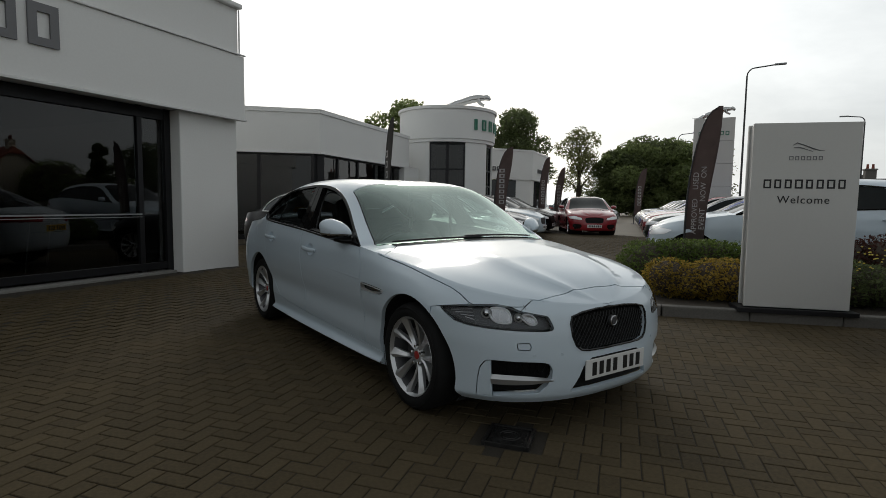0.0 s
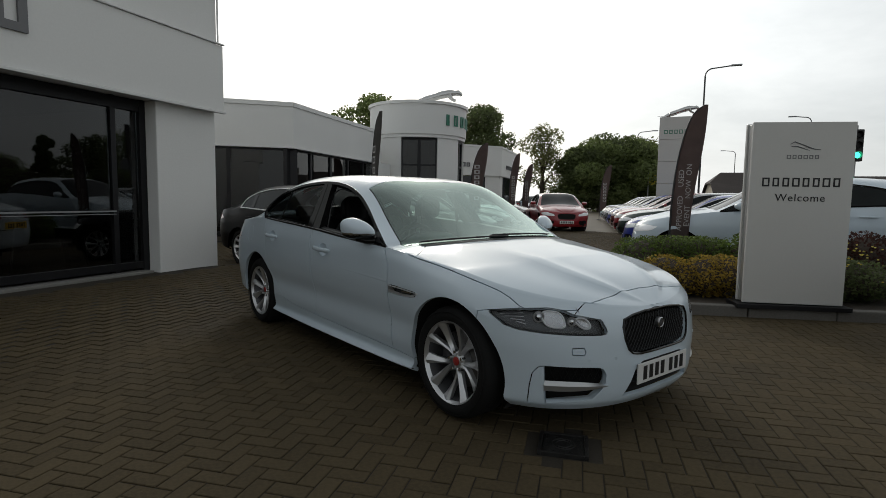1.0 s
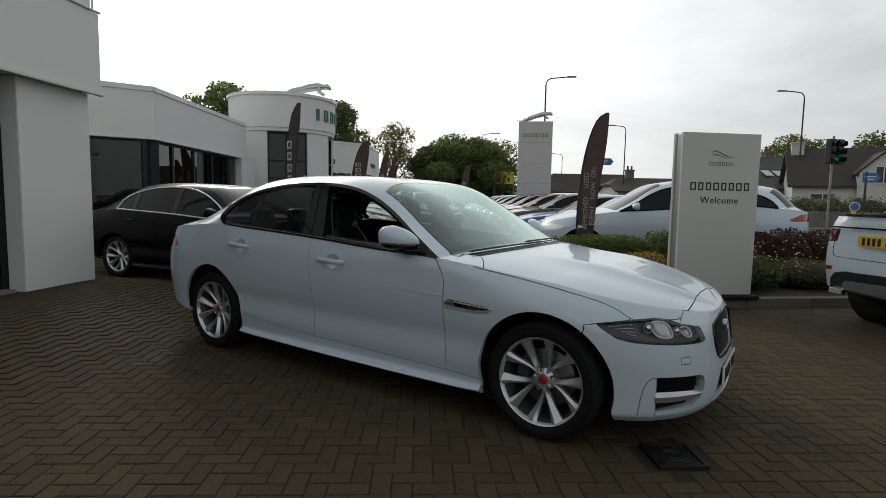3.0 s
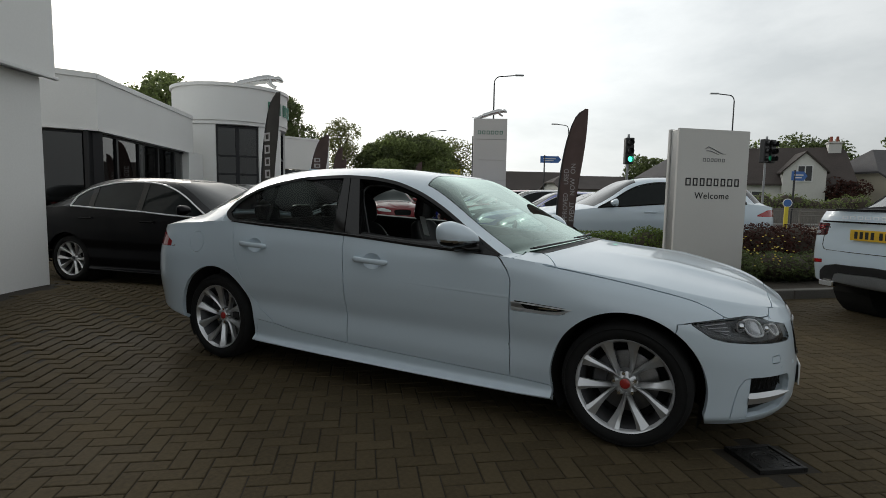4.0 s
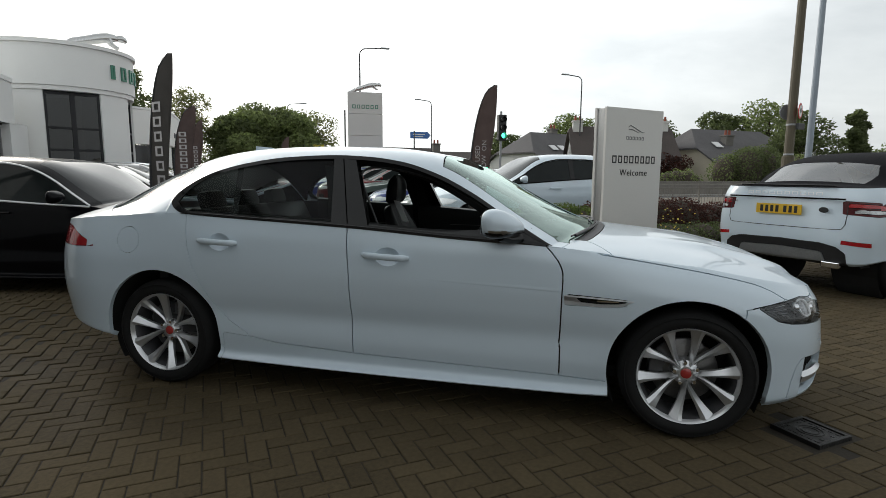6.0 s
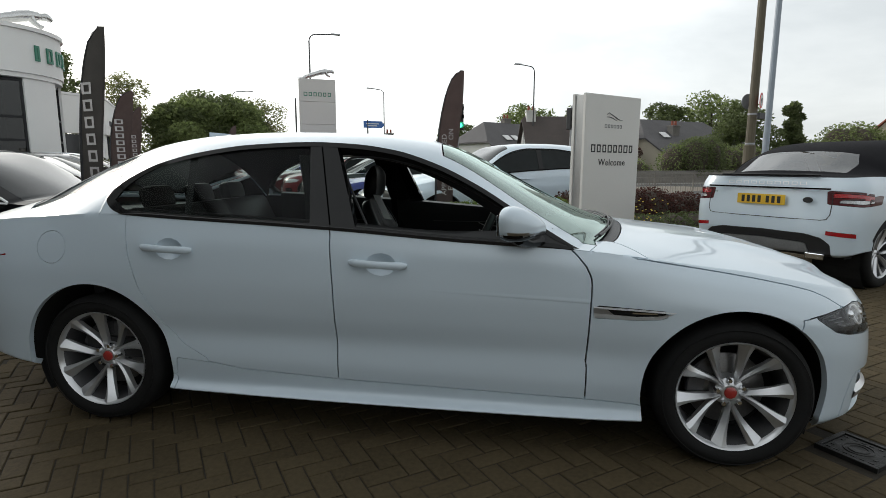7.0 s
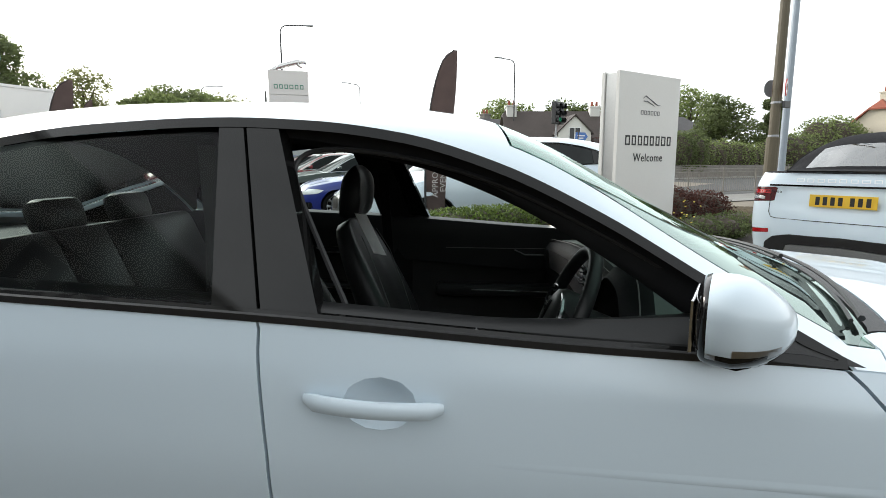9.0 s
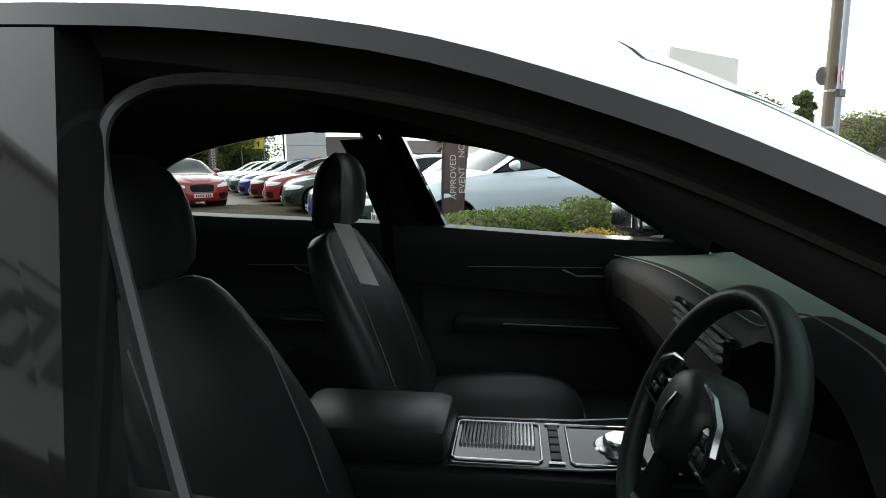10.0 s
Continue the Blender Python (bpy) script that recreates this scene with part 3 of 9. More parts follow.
            for v in new_v:
                n = old.get(tuple(round(c, 6) for c in v.co))
                if n:
                    v.co -= n * lip
        if mirror == 1:
            for v in bm.verts:
                v.co.y = -v.co.y
            bmesh.ops.reverse_faces(bm, faces=bm.faces)
        elif half:
            g = bmesh.ops.duplicate(bm, geom=list(bm.verts) + list(bm.edges) + list(bm.faces))["geom"]
            for x in g:
                if isinstance(x, bmesh.types.BMVert):
                    x.co.y = -x.co.y
            bmesh.ops.reverse_faces(bm, faces=[x for x in g if isinstance(x, bmesh.types.BMFace)])
            bmesh.ops.remove_doubles(bm, verts=bm.verts, dist=0.0005)
        return part(name, bm, material, parent, label, smooth, sharp=38)


def circle_poly(cx, cz, r, n=64, skirt=0.0):
    """A wheel-arch outline: the upper arc, then straight down."""
    pts = []
    for i in range(n + 1):
        a = math.pi * (1.08 - 1.16 * i / n)
        pts.append((cx + r * math.cos(a), cz + r * math.sin(a)))
    pts.append((pts[-1][0] + 0.012, -0.3))
    pts.append((pts[0][0] - 0.012, -0.3))
    return pts


def wheel_parts(parent, tyre_r=0.322, rim_r=0.238, width=0.235, dense=True, spokes=10, face=0.0, cap=None):
    """A wheel about its own hub, outer face to -y."""
    hw = width / 2
    bm = bmesh.new()
    seg = 64 if dense else 32
    lathe(bm, [(rim_r - 0.012, -hw + 0.035), (rim_r + 0.004, -hw + 0.012), (rim_r + 0.03, -hw), (tyre_r - 0.035, -hw + 0.003), (tyre_r - 0.012, -hw + 0.018), (tyre_r, -hw + 0.05), (tyre_r, hw - 0.05), (tyre_r - 0.015, hw - 0.015), (rim_r + 0.02, hw), (rim_r - 0.01, hw - 0.03)], seg)
    if dense:  # tread grooves and a sidewall rib
        lathe(bm, [(tyre_r - 0.030, -hw - 0.0008), (tyre_r - 0.027, -hw - 0.002), (tyre_r - 0.024, -hw + 0.003)], seg)
    tyre = part("tyre", bm, M["rubber"], parent, smooth=True)
    bm = bmesh.new()
    lathe(bm, [(rim_r - 0.014, -hw + 0.034), (rim_r - 0.005, -hw + 0.014), (rim_r, -hw + 0.010), (rim_r + 0.003, -hw + 0.016)], seg)
    hubface = -hw + 0.070          # the dished centre sits well inside the rim
    for k in range(spokes):
        pair = k // 2
        a0 = 2 * math.pi * pair / (spokes / 2) + math.pi / 2
        off = (-1 if k % 2 else 1)
        ai, ao = a0 + off * math.radians(30.5), a0 + off * math.radians(17.0)
        rows = []
        n = 9 if dense else 4
        for i in range(n):
            u = i / (n - 1)
            r = 0.040 + (rim_r - 0.008 - 0.040) * u
            a = ai + (ao - ai) * (1 - (1 - u) ** 1.6)
            wdt = 0.0085 + 0.012 * u + 0.014 * u ** 4
            y = hubface - 0.004 - (hubface + hw - 0.022) * u ** 1.55
            c = Vector((r * math.cos(a), y, r * math.sin(a)))
            tdir = Vector((-math.sin(a), 0, math.cos(a)))
            deep = 0.040 - 0.012 * u
            rows.append([bm.verts.new(c + tdir * -wdt + Vector((0, deep, 0))), bm.verts.new(c + tdir * -wdt + Vector((0, 0.010 + 0.005 * off, 0))), bm.verts.new(c + tdir * (off * 0.30 * wdt) + Vector((0, -0.004, 0))), bm.verts.new(c + tdir * wdt + Vector((0, 0.010 - 0.005 * off, 0))), bm.verts.new(c + tdir * wdt + Vector((0, deep, 0)))])
        for r0, r1 in zip(rows, rows[1:]):
            for j in range(4):
                bm.faces.new((r0[j], r0[j + 1], r1[j + 1], r1[j]))
    lathe(bm, [(0.0, hubface - 0.008), (0.033, hubface - 0.008), (0.040, hubface - 0.002), (0.062, hubface + 0.008), (0.070, hubface + 0.05)], 32 if dense else 12)
    rim = part("rim", bm, M["alloy"], parent, "silver ten-spoke alloy rim", smooth=True, sharp=35)
    bm = bmesh.new()
    lathe(bm, [(rim_r - 0.006, -hw + 0.02), (rim_r - 0.022, -hw + 0.05), (rim_r - 0.028, hw - 0.04), (rim_r - 0.01, hw - 0.02)], seg)
    part("barrel", bm, M["alloy_dark"], parent, smooth=True)
    bm = bmesh.new()
    lathe(bm, [(0.0, -hw + 0.122), (0.155, -hw + 0.122), (0.160, -hw + 0.126), (0.160, -hw + 0.145), (0.0, -hw + 0.145)], seg)
    part("brake_disc", bm, M["disc_iron"], parent, smooth=True)
    if dense:
        bm = bmesh.new()
        lathe(bm, [(rim_r - 0.03, hw - 0.06), (0.0, hw - 0.06)], 32)
        part("backing_plate", bm, M["liner"], parent)
        bm = bmesh.new()
        rows = []
        for i in range(13):
            a = math.radians(105 + 6 * i)
            rows.append([bm.verts.new((r * math.cos(a), -hw + y, r * math.sin(a))) for r, y in ((0.10, 0.098), (0.165, 0.098), (0.172, 0.104), (0.172, 0.155), (0.10, 0.155))])
        for r0, r1 in zip(rows, rows[1:]):
            for k in range(5):
                bm.faces.new((r0[k], r1[k], r1[(k + 1) % 5], r0[(k + 1) % 5]))
        bm.faces.new(rows[0])
        bm.faces.new(rows[-1][::-1])
        part("brake_caliper", bm, M["alloy_dark"], parent)
        for k in range(5):
            a = 2 * math.pi * k / 5 + math.pi / 2
            bm = bmesh.new()
            lathe(bm, [(0, hubface - 0.018), (0.009, hubface - 0.018), (0.011, hubface - 0.014), (0.011, hubface + 0.012)], 6, Matrix.Translation((0.055 * math.cos(a), 0, 0.055 * math.sin(a))))
            part("wheel_nut", bm, M["chrome"], rim)
    bm = bmesh.new()
    lathe(bm, [(0, hubface - 0.016), (0.020, hubface - 0.015), (0.025, hubface - 0.012), (0.027, hubface - 0.004)], 24 if dense else 10)
    part("centre_cap", bm, cap or M["red_badge"], rim, "red centre cap", smooth=True)
    return tyre


def plate(parent, m, face, bars_n=7, width=0.52, height=0.111):
    bm = bmesh.new()
    box(bm, 0, 0, 0, width, 0.008, height, None, 0.002)
    p = part("number_plate", bm, face, parent, "number plate with plain dark bars")
    p.matrix_basis = m
    bm = bmesh.new()
    box(bm, 0, -0.0055, 0, 0.034, 0.003, 0.074)
    me_bar = None
    for i in range(bars_n):
        x = -width / 2 + 0.05 + (width - 0.1) * (i + 0.5) / bars_n + (0.018 if i >= 4 else -0.012)
        if me_bar is None:
            o = part("plate_bar", bm, M["ink"], p)
            me_bar = o.data
        else:
            o = new("plate_bar", me_bar)
            o.parent = p
        o.matrix_basis = Matrix.Translation((x, 0, 0))
    return p


XF = dict(
    xr0=-3.35, xf0=0.0, nr=2.2, nf=2.4, tumble=0.545, crown=2.15, rail=5.0, hood=0.012, hood_s=0.86,
    seams=[-2.75, -1.735, -0.61],
    vrows=[0, 0.015, 0.03, 0.06, 0.10, 0.14, 0.18, 0.22, 0.28, 0.34, 0.4, 0.46, 0.52, 0.58, 0.64, 0.7, 0.76, 0.82, 0.88, 0.94, 1.0],
    dlo=[(-2.885, 1.06), (-2.875, 1.115), (-2.845, 1.165), (-2.78, 1.218), (-2.65, 1.285), (-2.45, 1.34), (-2.2, 1.376), (-1.9, 1.389), (-1.7, 1.380), (-1.5, 1.352), (-1.3, 1.290), (-1.1, 1.194), (-0.9, 1.073), (-0.68, 0.944)],
)
_s = lambda x: sx(XF, x)


def xf_level(z, w, xr, xf):
    ks = [-1, -0.5, 0, _s(-2.5), _s(-1.7), _s(-0.6), 1, 1.5, 2]
    kw = [-1, 0, _s(-2.5), _s(-1.7), _s(-0.6), 1, 2]
    return dict(z=list(zip(ks, z)), w=list(zip(kw, [w[0]] + list(w) + [w[-1]])), xr=xr, xf=xf)


XF["levels"] = [
    xf_level([.36, .33, .26, .182, .172, .160, .170, .165, .17], [.838, .862, .86, .845, .85], -4.02, .755),
    xf_level([.395, .365, .290, .203, .195, .187, .205, .215, .205], [.885, .905, .918, .905, .895], -4.05, .785),
    xf_level([.435, .41, .335, .242, .234, .224, .255, .275, .25], [.888, .876, .870, .866, .90], -4.07, .797),
    xf_level([.48, .465, .425, .368, .36, .350, .36, .345, .305], [.897, .896, .892, .890, .912], -4.08, .800),
    xf_level([.53, .52, .505, .475, .465, .455, .455, .41, .36], [.905, .892, .886, .888, .922], -4.09, .800),
    xf_level([.62, .62, .62, .61, .60, .585, .57, .50, .44], [.913, .920, .918, .916, .935], -4.095, .792),
    xf_level([.72, .73, .75, .755, .74, .715, .68, .58, .53], [.911, .933, .934, .93, .932], -4.085, .782),
    xf_level([.82, .84, .88, .905, .88, .85, .77, .66, .615], [.890, .927, .928, .921, .90], -4.075, .765),
    dict(z=[(-1, .965), (-.5, .975), (0, 1.02), (_s(-2.85), 1.05), (_s(-2.44), 1.034), (_s(-1.73), 1.0), (_s(-1.17), .96), (_s(-.65), .931), (1, .850), (1.5, .745), (2, .675)],
         w=[(-1, .83), (0, .845), (_s(-2.85), .885), (_s(-1.7), .905), (_s(-.6), .893), (1, .83), (2, .80)], xr=-4.06, xf=.728),
]
XF["xc"] = [(-1, -4.06), (-.5, -4.03), (_s(-3.30), -3.76), (_s(-2.90), -3.0), (_s(-2.5), -2.5), (_s(-1.7), -1.7), (_s(-1.33), -1.42), (_s(-.62), -.42), (_s(-.55), -.36), (1, .2), (1.5, .55), (2, .735)]
XF["zc"] = [(-1, .965), (-.5, .995), (_s(-3.30), 1.085), (_s(-2.90), 1.40), (_s(-2.5), 1.448), (_s(-2.1), 1.457), (_s(-1.7), 1.448), (_s(-1.33), 1.418), (_s(-.62), .985), (_s(-.55), .975), (1, .905), (1.5, .80), (2, .675)]


# ---- ground ----
def ground_sheet():
    bm = bmesh.new()
    xs = sorted(set([-400, -120, -50, -25, -14, -10] + [-8 + 0.5 * k for k in range(54)] + list(range(20, 34, 2)) + [40, 60, 100, 200, 420]))
    ys = sorted(set([-400, -120, -60, -30] + list(range(-14, 2)) + [2 + 0.5 * k for k in range(30)] + list(range(17, 34)) + [40, 60, 100, 200, 420]))
    g = [[bm.verts.new((x, y, gz(x, y) - 0.03)) for y in ys] for x in xs]
    for i in range(len(xs) - 1):
        for j in range(len(ys) - 1):
            bm.faces.new((g[i][j], g[i + 1][j], g[i + 1][j + 1], g[i][j + 1]))
    part("ground", bm, M["far_paving_sheen"], None, "brown block paving of a car dealer's forecourt", kind="structure", category="ground")


ground_sheet()


def strip(name, a, b, half, z, material, label, category="road"):
    """A flat strip of ground along a line, a little above the sheet."""
    a, b = Vector(a), Vector(b)
    d = (b - a).normalized()
    n = Vector((-d.y, d.x)) * half
    bm = bmesh.new()
    m = 40
    rows = []
    for i in range(m + 1):
        p = a.lerp(b, i / m)
        rows.append([bm.verts.new((q.x, q.y, gz(q.x, q.y) + z)) for q in (p - n, p + n)])
    for r, q in zip(rows, rows[1:]):
        bm.faces.new((r[0], q[0], q[1], r[1]))
    return part(name, bm, material, None, label, kind="structure", category=category)


ROAD_D = Vector((0.55, -0.835)).normalized()      # the way along the main road
ROAD_N = Vector((0.835, 0.55)).normalized()
ROAD_A = Vector((22.5, -1.0))
strip("road", ROAD_A + ROAD_N * 3.5 - ROAD_D * 4, ROAD_A + ROAD_N * 3.5 + ROAD_D * 160, 5.2, -0.012, M["asphalt"], "grey asphalt road beyond the railings")
strip("road_far", (27.5, 3.0), (120.0, 72.0), 4.6, -0.016, M["asphalt"], "grey asphalt road running on past the parked cars")
strip("pavement", ROAD_A - ROAD_N * 3.0 - ROAD_D * 4, ROAD_A - ROAD_N * 3.0 + ROAD_D * 120, 1.2, -0.002, M["concrete"], "pale concrete pavement along the road", "pavement")
strip("pavement_far", ROAD_A + ROAD_N * 10.0 - ROAD_D * 2, ROAD_A + ROAD_N * 10.0 + ROAD_D * 120, 1.2, 0.0, M["concrete"], "pale concrete pavement beyond the road", "pavement")
strip("verge", ROAD_A + ROAD_N * 31.4 - ROAD_D * 2, ROAD_A + ROAD_N * 31.4 + ROAD_D * 160, 20.0, -0.006, M["grass"], "rough grass of the gardens beyond the road", "grass")

# ---- the showroom beside the forecourt ----
BA = radians(29)
BX, BN = Vector((math.cos(BA), math.sin(BA), 0)), Vector((math.sin(BA), -math.cos(BA), 0))
SHOW = Matrix.Translation((2.50, 9.57, 0)) @ Matrix.Rotation(BA, 4, "Z")   # local x along the front, -y outwards, origin under the fascia corner
GB = 0.15
SL = 25.0                          # length of the showroom front

bm = bmesh.new()
box(bm, -SL / 2, 0.7, 3.10, SL, 1.4, 1.02, None, 0.012)
fascia = part("showroom_fascia", bm, M["cladding"], None, "white clad fascia over the showroom glazing", kind="structure", category="wall")
fascia.matrix_basis = SHOW
bm = bmesh.new()
box(bm, -SL / 2 - 0.05, 0.78, 3.98, SL - 0.1, 1.5, 0.74, None, 0.012)
box(bm, -SL / 2 - 0.05, 0.75, 4.39, SL - 0.02, 1.6, 0.08, None, 0.02)
p = part("upper_fascia", bm, M["cladding"], fascia, "set-back upper band with a coping")
bm = bmesh.new()
box(bm, -SL / 2, 0.0, 2.572, SL + 0.02, 0.06, 0.035, None, 0.006)
box(bm, -SL / 2, -0.004, 3.625, SL + 0.02, 0.05, 0.022, None, 0.005)
box(bm, -0.085, 0.02, 3.98, 0.02, 0.02, 0.72)
part("drip_edge", bm, M["sign_white"], fascia, "projecting white metal edge trim")
for k, (cx, w) in enumerate(((-3.06, 0.33), (-3.52, 0.36), (-3.98, 0.36), (-4.42, 0.28), (-4.86, 0.32), (-5.32, 0.36), (-5.78, 0.32), (-6.22, 0.32))):
    bm = bmesh.new()
    hollow(bm, 0, 0, w, 0.48, 0.095, 0.03, Matrix.Translation((cx, -0.018, 3.23)))
    part("lettering_block", bm, M["lettering_grey"], fascia, "raised grey sign shape")
# pier at the corner
bm = bmesh.new()
box(bm, -0.60, 0.58, 1.33, 1.10, 0.86, 2.50, None, 0.015)
pier = part("pier", bm, M["render"], None, "white rendered corner pier of the showroom", kind="structure", category="wall")
pier.matrix_basis = SHOW
# side wall, back wall and roof close the block
bm = bmesh.new()
box(bm, -0.13, 4.5, 1.33, 0.26, 7.0, 2.55)
box(bm, -0.13, 4.9, 3.48, 0.26, 7.0, 1.72)
box(bm, -SL / 2, 8.1, 2.3, SL, 0.25, 4.6)
box(bm, -SL + 0.13, 4.5, 2.3, 0.26, 7.0, 4.6)
ob = part("wall_side", bm, M["render"], None, "white rendered side wall of the showroom", kind="structure", category="wall")
ob.matrix_basis = SHOW
bm = bmesh.new()
box(bm, -SL / 2, 4.85, 4.2, SL - 0.2, 6.3, 0.2)
ob = part("roof_slab", bm, M["render"], None, "flat roof slab over the showroom", kind="structure", category="roof")
ob.matrix_basis = SHOW
bm = bmesh.new()
box(bm, -SL / 2 - 0.6, 0.53, GB - 0.035, SL - 1.2, 0.62, 0.09, None, 0.012)
ob = part("threshold", bm, M["concrete"], None, "worn pale concrete threshold slab along the glazing", kind="structure", category="floor")
ob.matrix_basis = SHOW
bm = bmesh.new()
box(bm, -SL / 2 - 0.2, 4.6, GB - 0.04, SL - 0.6, 6.8, 0.10)
ob = part("showroom_floor", bm, M["showroom_floor"], None, "dark tiled showroom floor", kind="structure", category="floor")
ob.matrix_basis = SHOW
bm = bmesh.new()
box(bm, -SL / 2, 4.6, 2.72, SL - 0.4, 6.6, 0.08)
ob = part("ceiling", bm, M["room_unlit"], None, "showroom ceiling with shade in its colour", kind="structure", category="ceiling")
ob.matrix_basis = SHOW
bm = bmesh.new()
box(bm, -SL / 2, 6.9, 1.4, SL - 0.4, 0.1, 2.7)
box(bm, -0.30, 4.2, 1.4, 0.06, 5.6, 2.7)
ob = part("wall_inner", bm, M["room_unlit"], None, "showroom inner wall with shade in its colour", kind="structure", category="wall")
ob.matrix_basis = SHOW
glz = thing("window_1", SHOW, "dark-framed showroom glazing with grey tinted panes", "window", kind="structure")
GY = 0.42
for x0, x1 in ((-1.62, -1.22), (-4.55, -1.66), (-7.4, -4.62), (-10.25, -7.46), (-13.1, -10.31), (-15.95, -13.16), (-18.8, -16.01), (-21.65, -18.86), (-24.6, -21.71)):
    bm = bmesh.new()
    box(bm, (x0 + x1) / 2, GY, 1.36, x1 - x0 - 0.06, 0.012, 2.2)
    o = part("pane", bm, M["shop_glass"], glz)
    o.visible_shadow = False
bm = bmesh.new()
for x in (-1.18, -1.64, -4.59, -7.43, -10.28, -13.13, -15.98, -18.83, -21.68, -24.62):
    box(bm, x, GY, 1.38, 0.10 if x > -1.5 else 0.075, 0.09, 2.45, None, 0.004)
box(bm, -SL / 2 - 0.4, GY, 2.50, SL - 1.2, 0.10, 0.16, None, 0.004)
box(bm, -SL / 2 - 0.4, GY, 0.24, SL - 1.2, 0.10, 0.10, None, 0.004)
box(bm, -1.20, 0.46, 1.36, 0.10, 0.20, 2.42, None, 0.004)
part("window_frame", bm, M["frame_dark"], glz, "dark aluminium frame")
bm = bmesh.new()
box(bm, -3.1, GY - 0.06, 1.02, 2.9, 0.012, 0.02)
box(bm, -3.1, GY - 0.06, 0.98, 2.9, 0.012, 0.008)
part("manifestation_strip", bm, M["galv"], glz, "thin metal safety strip on the glass")
# a small table with metal legs behind the glass
tab = thing("side_table", SHOW @ pose(-1.95, 1.55, 0.16), "dark low table on thin bright metal legs behind the glass", "table")
bm = bmesh.new()
box(bm, 0, 0, 0.74, 1.1, 0.6, 0.03, None, 0.006)
part("tabletop", bm, M["room_unlit"], tab)
for lx in (-0.5, 0.5):
    for ly in (-0.26, 0.26):
        bm = bmesh.new()
        tube(bm, [(lx * 0.86, ly, 0.73), (lx * 1.05, ly, 0.0)], 0.013, 8)
        part("leg", bm, M["chrome"], tab, "bright metal leg")

# ---- annex with splayed glazing ----
AXP, AXL, AXR = Vector((6.07, 14.99)), Vector((2.9, 16.37)), Vector((11.3, 18.66))


def wall_run(name, a, b, z0, z1, thick, material, label, out=0.0, kind="structure", category="wall", parent=None, bevel=0.01):
    a, b = Vector(a), Vector(b)
    d = (b - a).normalized()
    n = Vector((-d.y, d.x))
    bm = bmesh.new()
    poly = [a - n * out, b - n * out, b + n * thick, a + n * thick]
    prism(bm, [(p.x, p.y) for p in poly], z0, z1)
    return part(name, bm, material, parent, label, kind=kind if not parent else "", category=category if not parent else "")


for nm, a, b in (("annex_fascia_splay", AXL, AXP), ("annex_fascia_long", AXP, AXR)):
    f = wall_run(nm, a, b, 2.64, 3.74, 0.5, M["render"], "white rendered fascia of the glazed annex")
    wall_run("coping", a, b, 3.744, 3.86, 0.52, M["cladding"], "", 0.03, parent=f)
    wall_run("drip_edge", a, b, 2.60, 2.637, 0.3, M["cladding"], "", 0.02, parent=f)
bm = bmesh.new()
prism(bm, [(2.9, 16.9), (6.1, 15.55), (11.3, 19.2), (9.0, 25.0), (0.5, 24.0)], 3.3, 3.5)
part("annex_roof", bm, M["render"], None, "flat annex roof", kind="structure", category="roof")
bm = bmesh.new()
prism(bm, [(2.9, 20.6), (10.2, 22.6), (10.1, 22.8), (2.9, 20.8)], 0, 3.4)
part("annex_wall_back", bm, M["room_unlit"], None, "annex back wall with shade in its colour", kind="structure", category="wall")
for nm, a, b, nb in (("window_2", AXL, AXP, 2), ("window_3", AXP, AXR, 5)):
    a, b = Vector(a), Vector(b)
    d = (b - a).normalized()
    n = Vector((-d.y, d.x))
    L = (b - a).length
    m = Matrix.Translation((a.x + n.x * 0.22, a.y + n.y * 0.22, 0)) @ Matrix.Rotation(math.atan2(d.y, d.x), 4, "Z")
    w = thing(nm, m, "full-height dark glazing of the annex", "window", kind="structure")
    for i in range(nb):
        bm = bmesh.new()
        box(bm, L * (i + 0.5) / nb, 0, 1.42, L / nb - 0.09, 0.012, 2.3)
        o = part("pane", bm, M["shop_glass"], w)
        o.visible_shadow = False
    bm = bmesh.new()
    for i in range(nb + 1):
        box(bm, L * i / nb, 0, 1.4, 0.10 if i not in (0, nb) else 0.2, 0.10, 2.5, None, 0.004)
    box(bm, L / 2, 0, 2.60, L, 0.10, 0.10)
    box(bm, L / 2, 0, 0.20, L, 0.10, 0.14)
    part("window_frame", bm, M["frame_dark"], w, "dark aluminium frame")
wall_run("annex_pier", AXR - (AXR - AXP).normalized() * 0.45, AXR + (AXR - AXP).normalized() * 1.0, 0.0, 2.64, 0.6, M["render"], "white rendered pier between annex and tower", 0.0)

# ---- the round tower ----
DC, DR = Vector((14.15, 20.05)), 2.02
FACE = math.atan2(-0.82, -0.577)


def arc_wall(bm, a0, a1, r0, r1, z0, z1, n=None):
    n = n or max(2, int(abs(a1 - a0) / math.radians(4)))
    rows = []
    for i in range(n + 1):
        a = a0 + (a1 - a0) * i / n
        c, s = math.cos(a), math.sin(a)
        rows.append([bm.verts.new((DC.x + r * c, DC.y + r * s, z)) for r, z in ((r1, z0), (r1, z1), (r0, z1), (r0, z0))])
    for p, q in zip(rows, rows[1:]):
        for k in range(4):
            bm.faces.new((p[k], q[k], q[(k + 1) % 4], p[(k + 1) % 4]))
    bm.faces.new(rows[0])
    bm.faces.new(rows[-1][::-1])


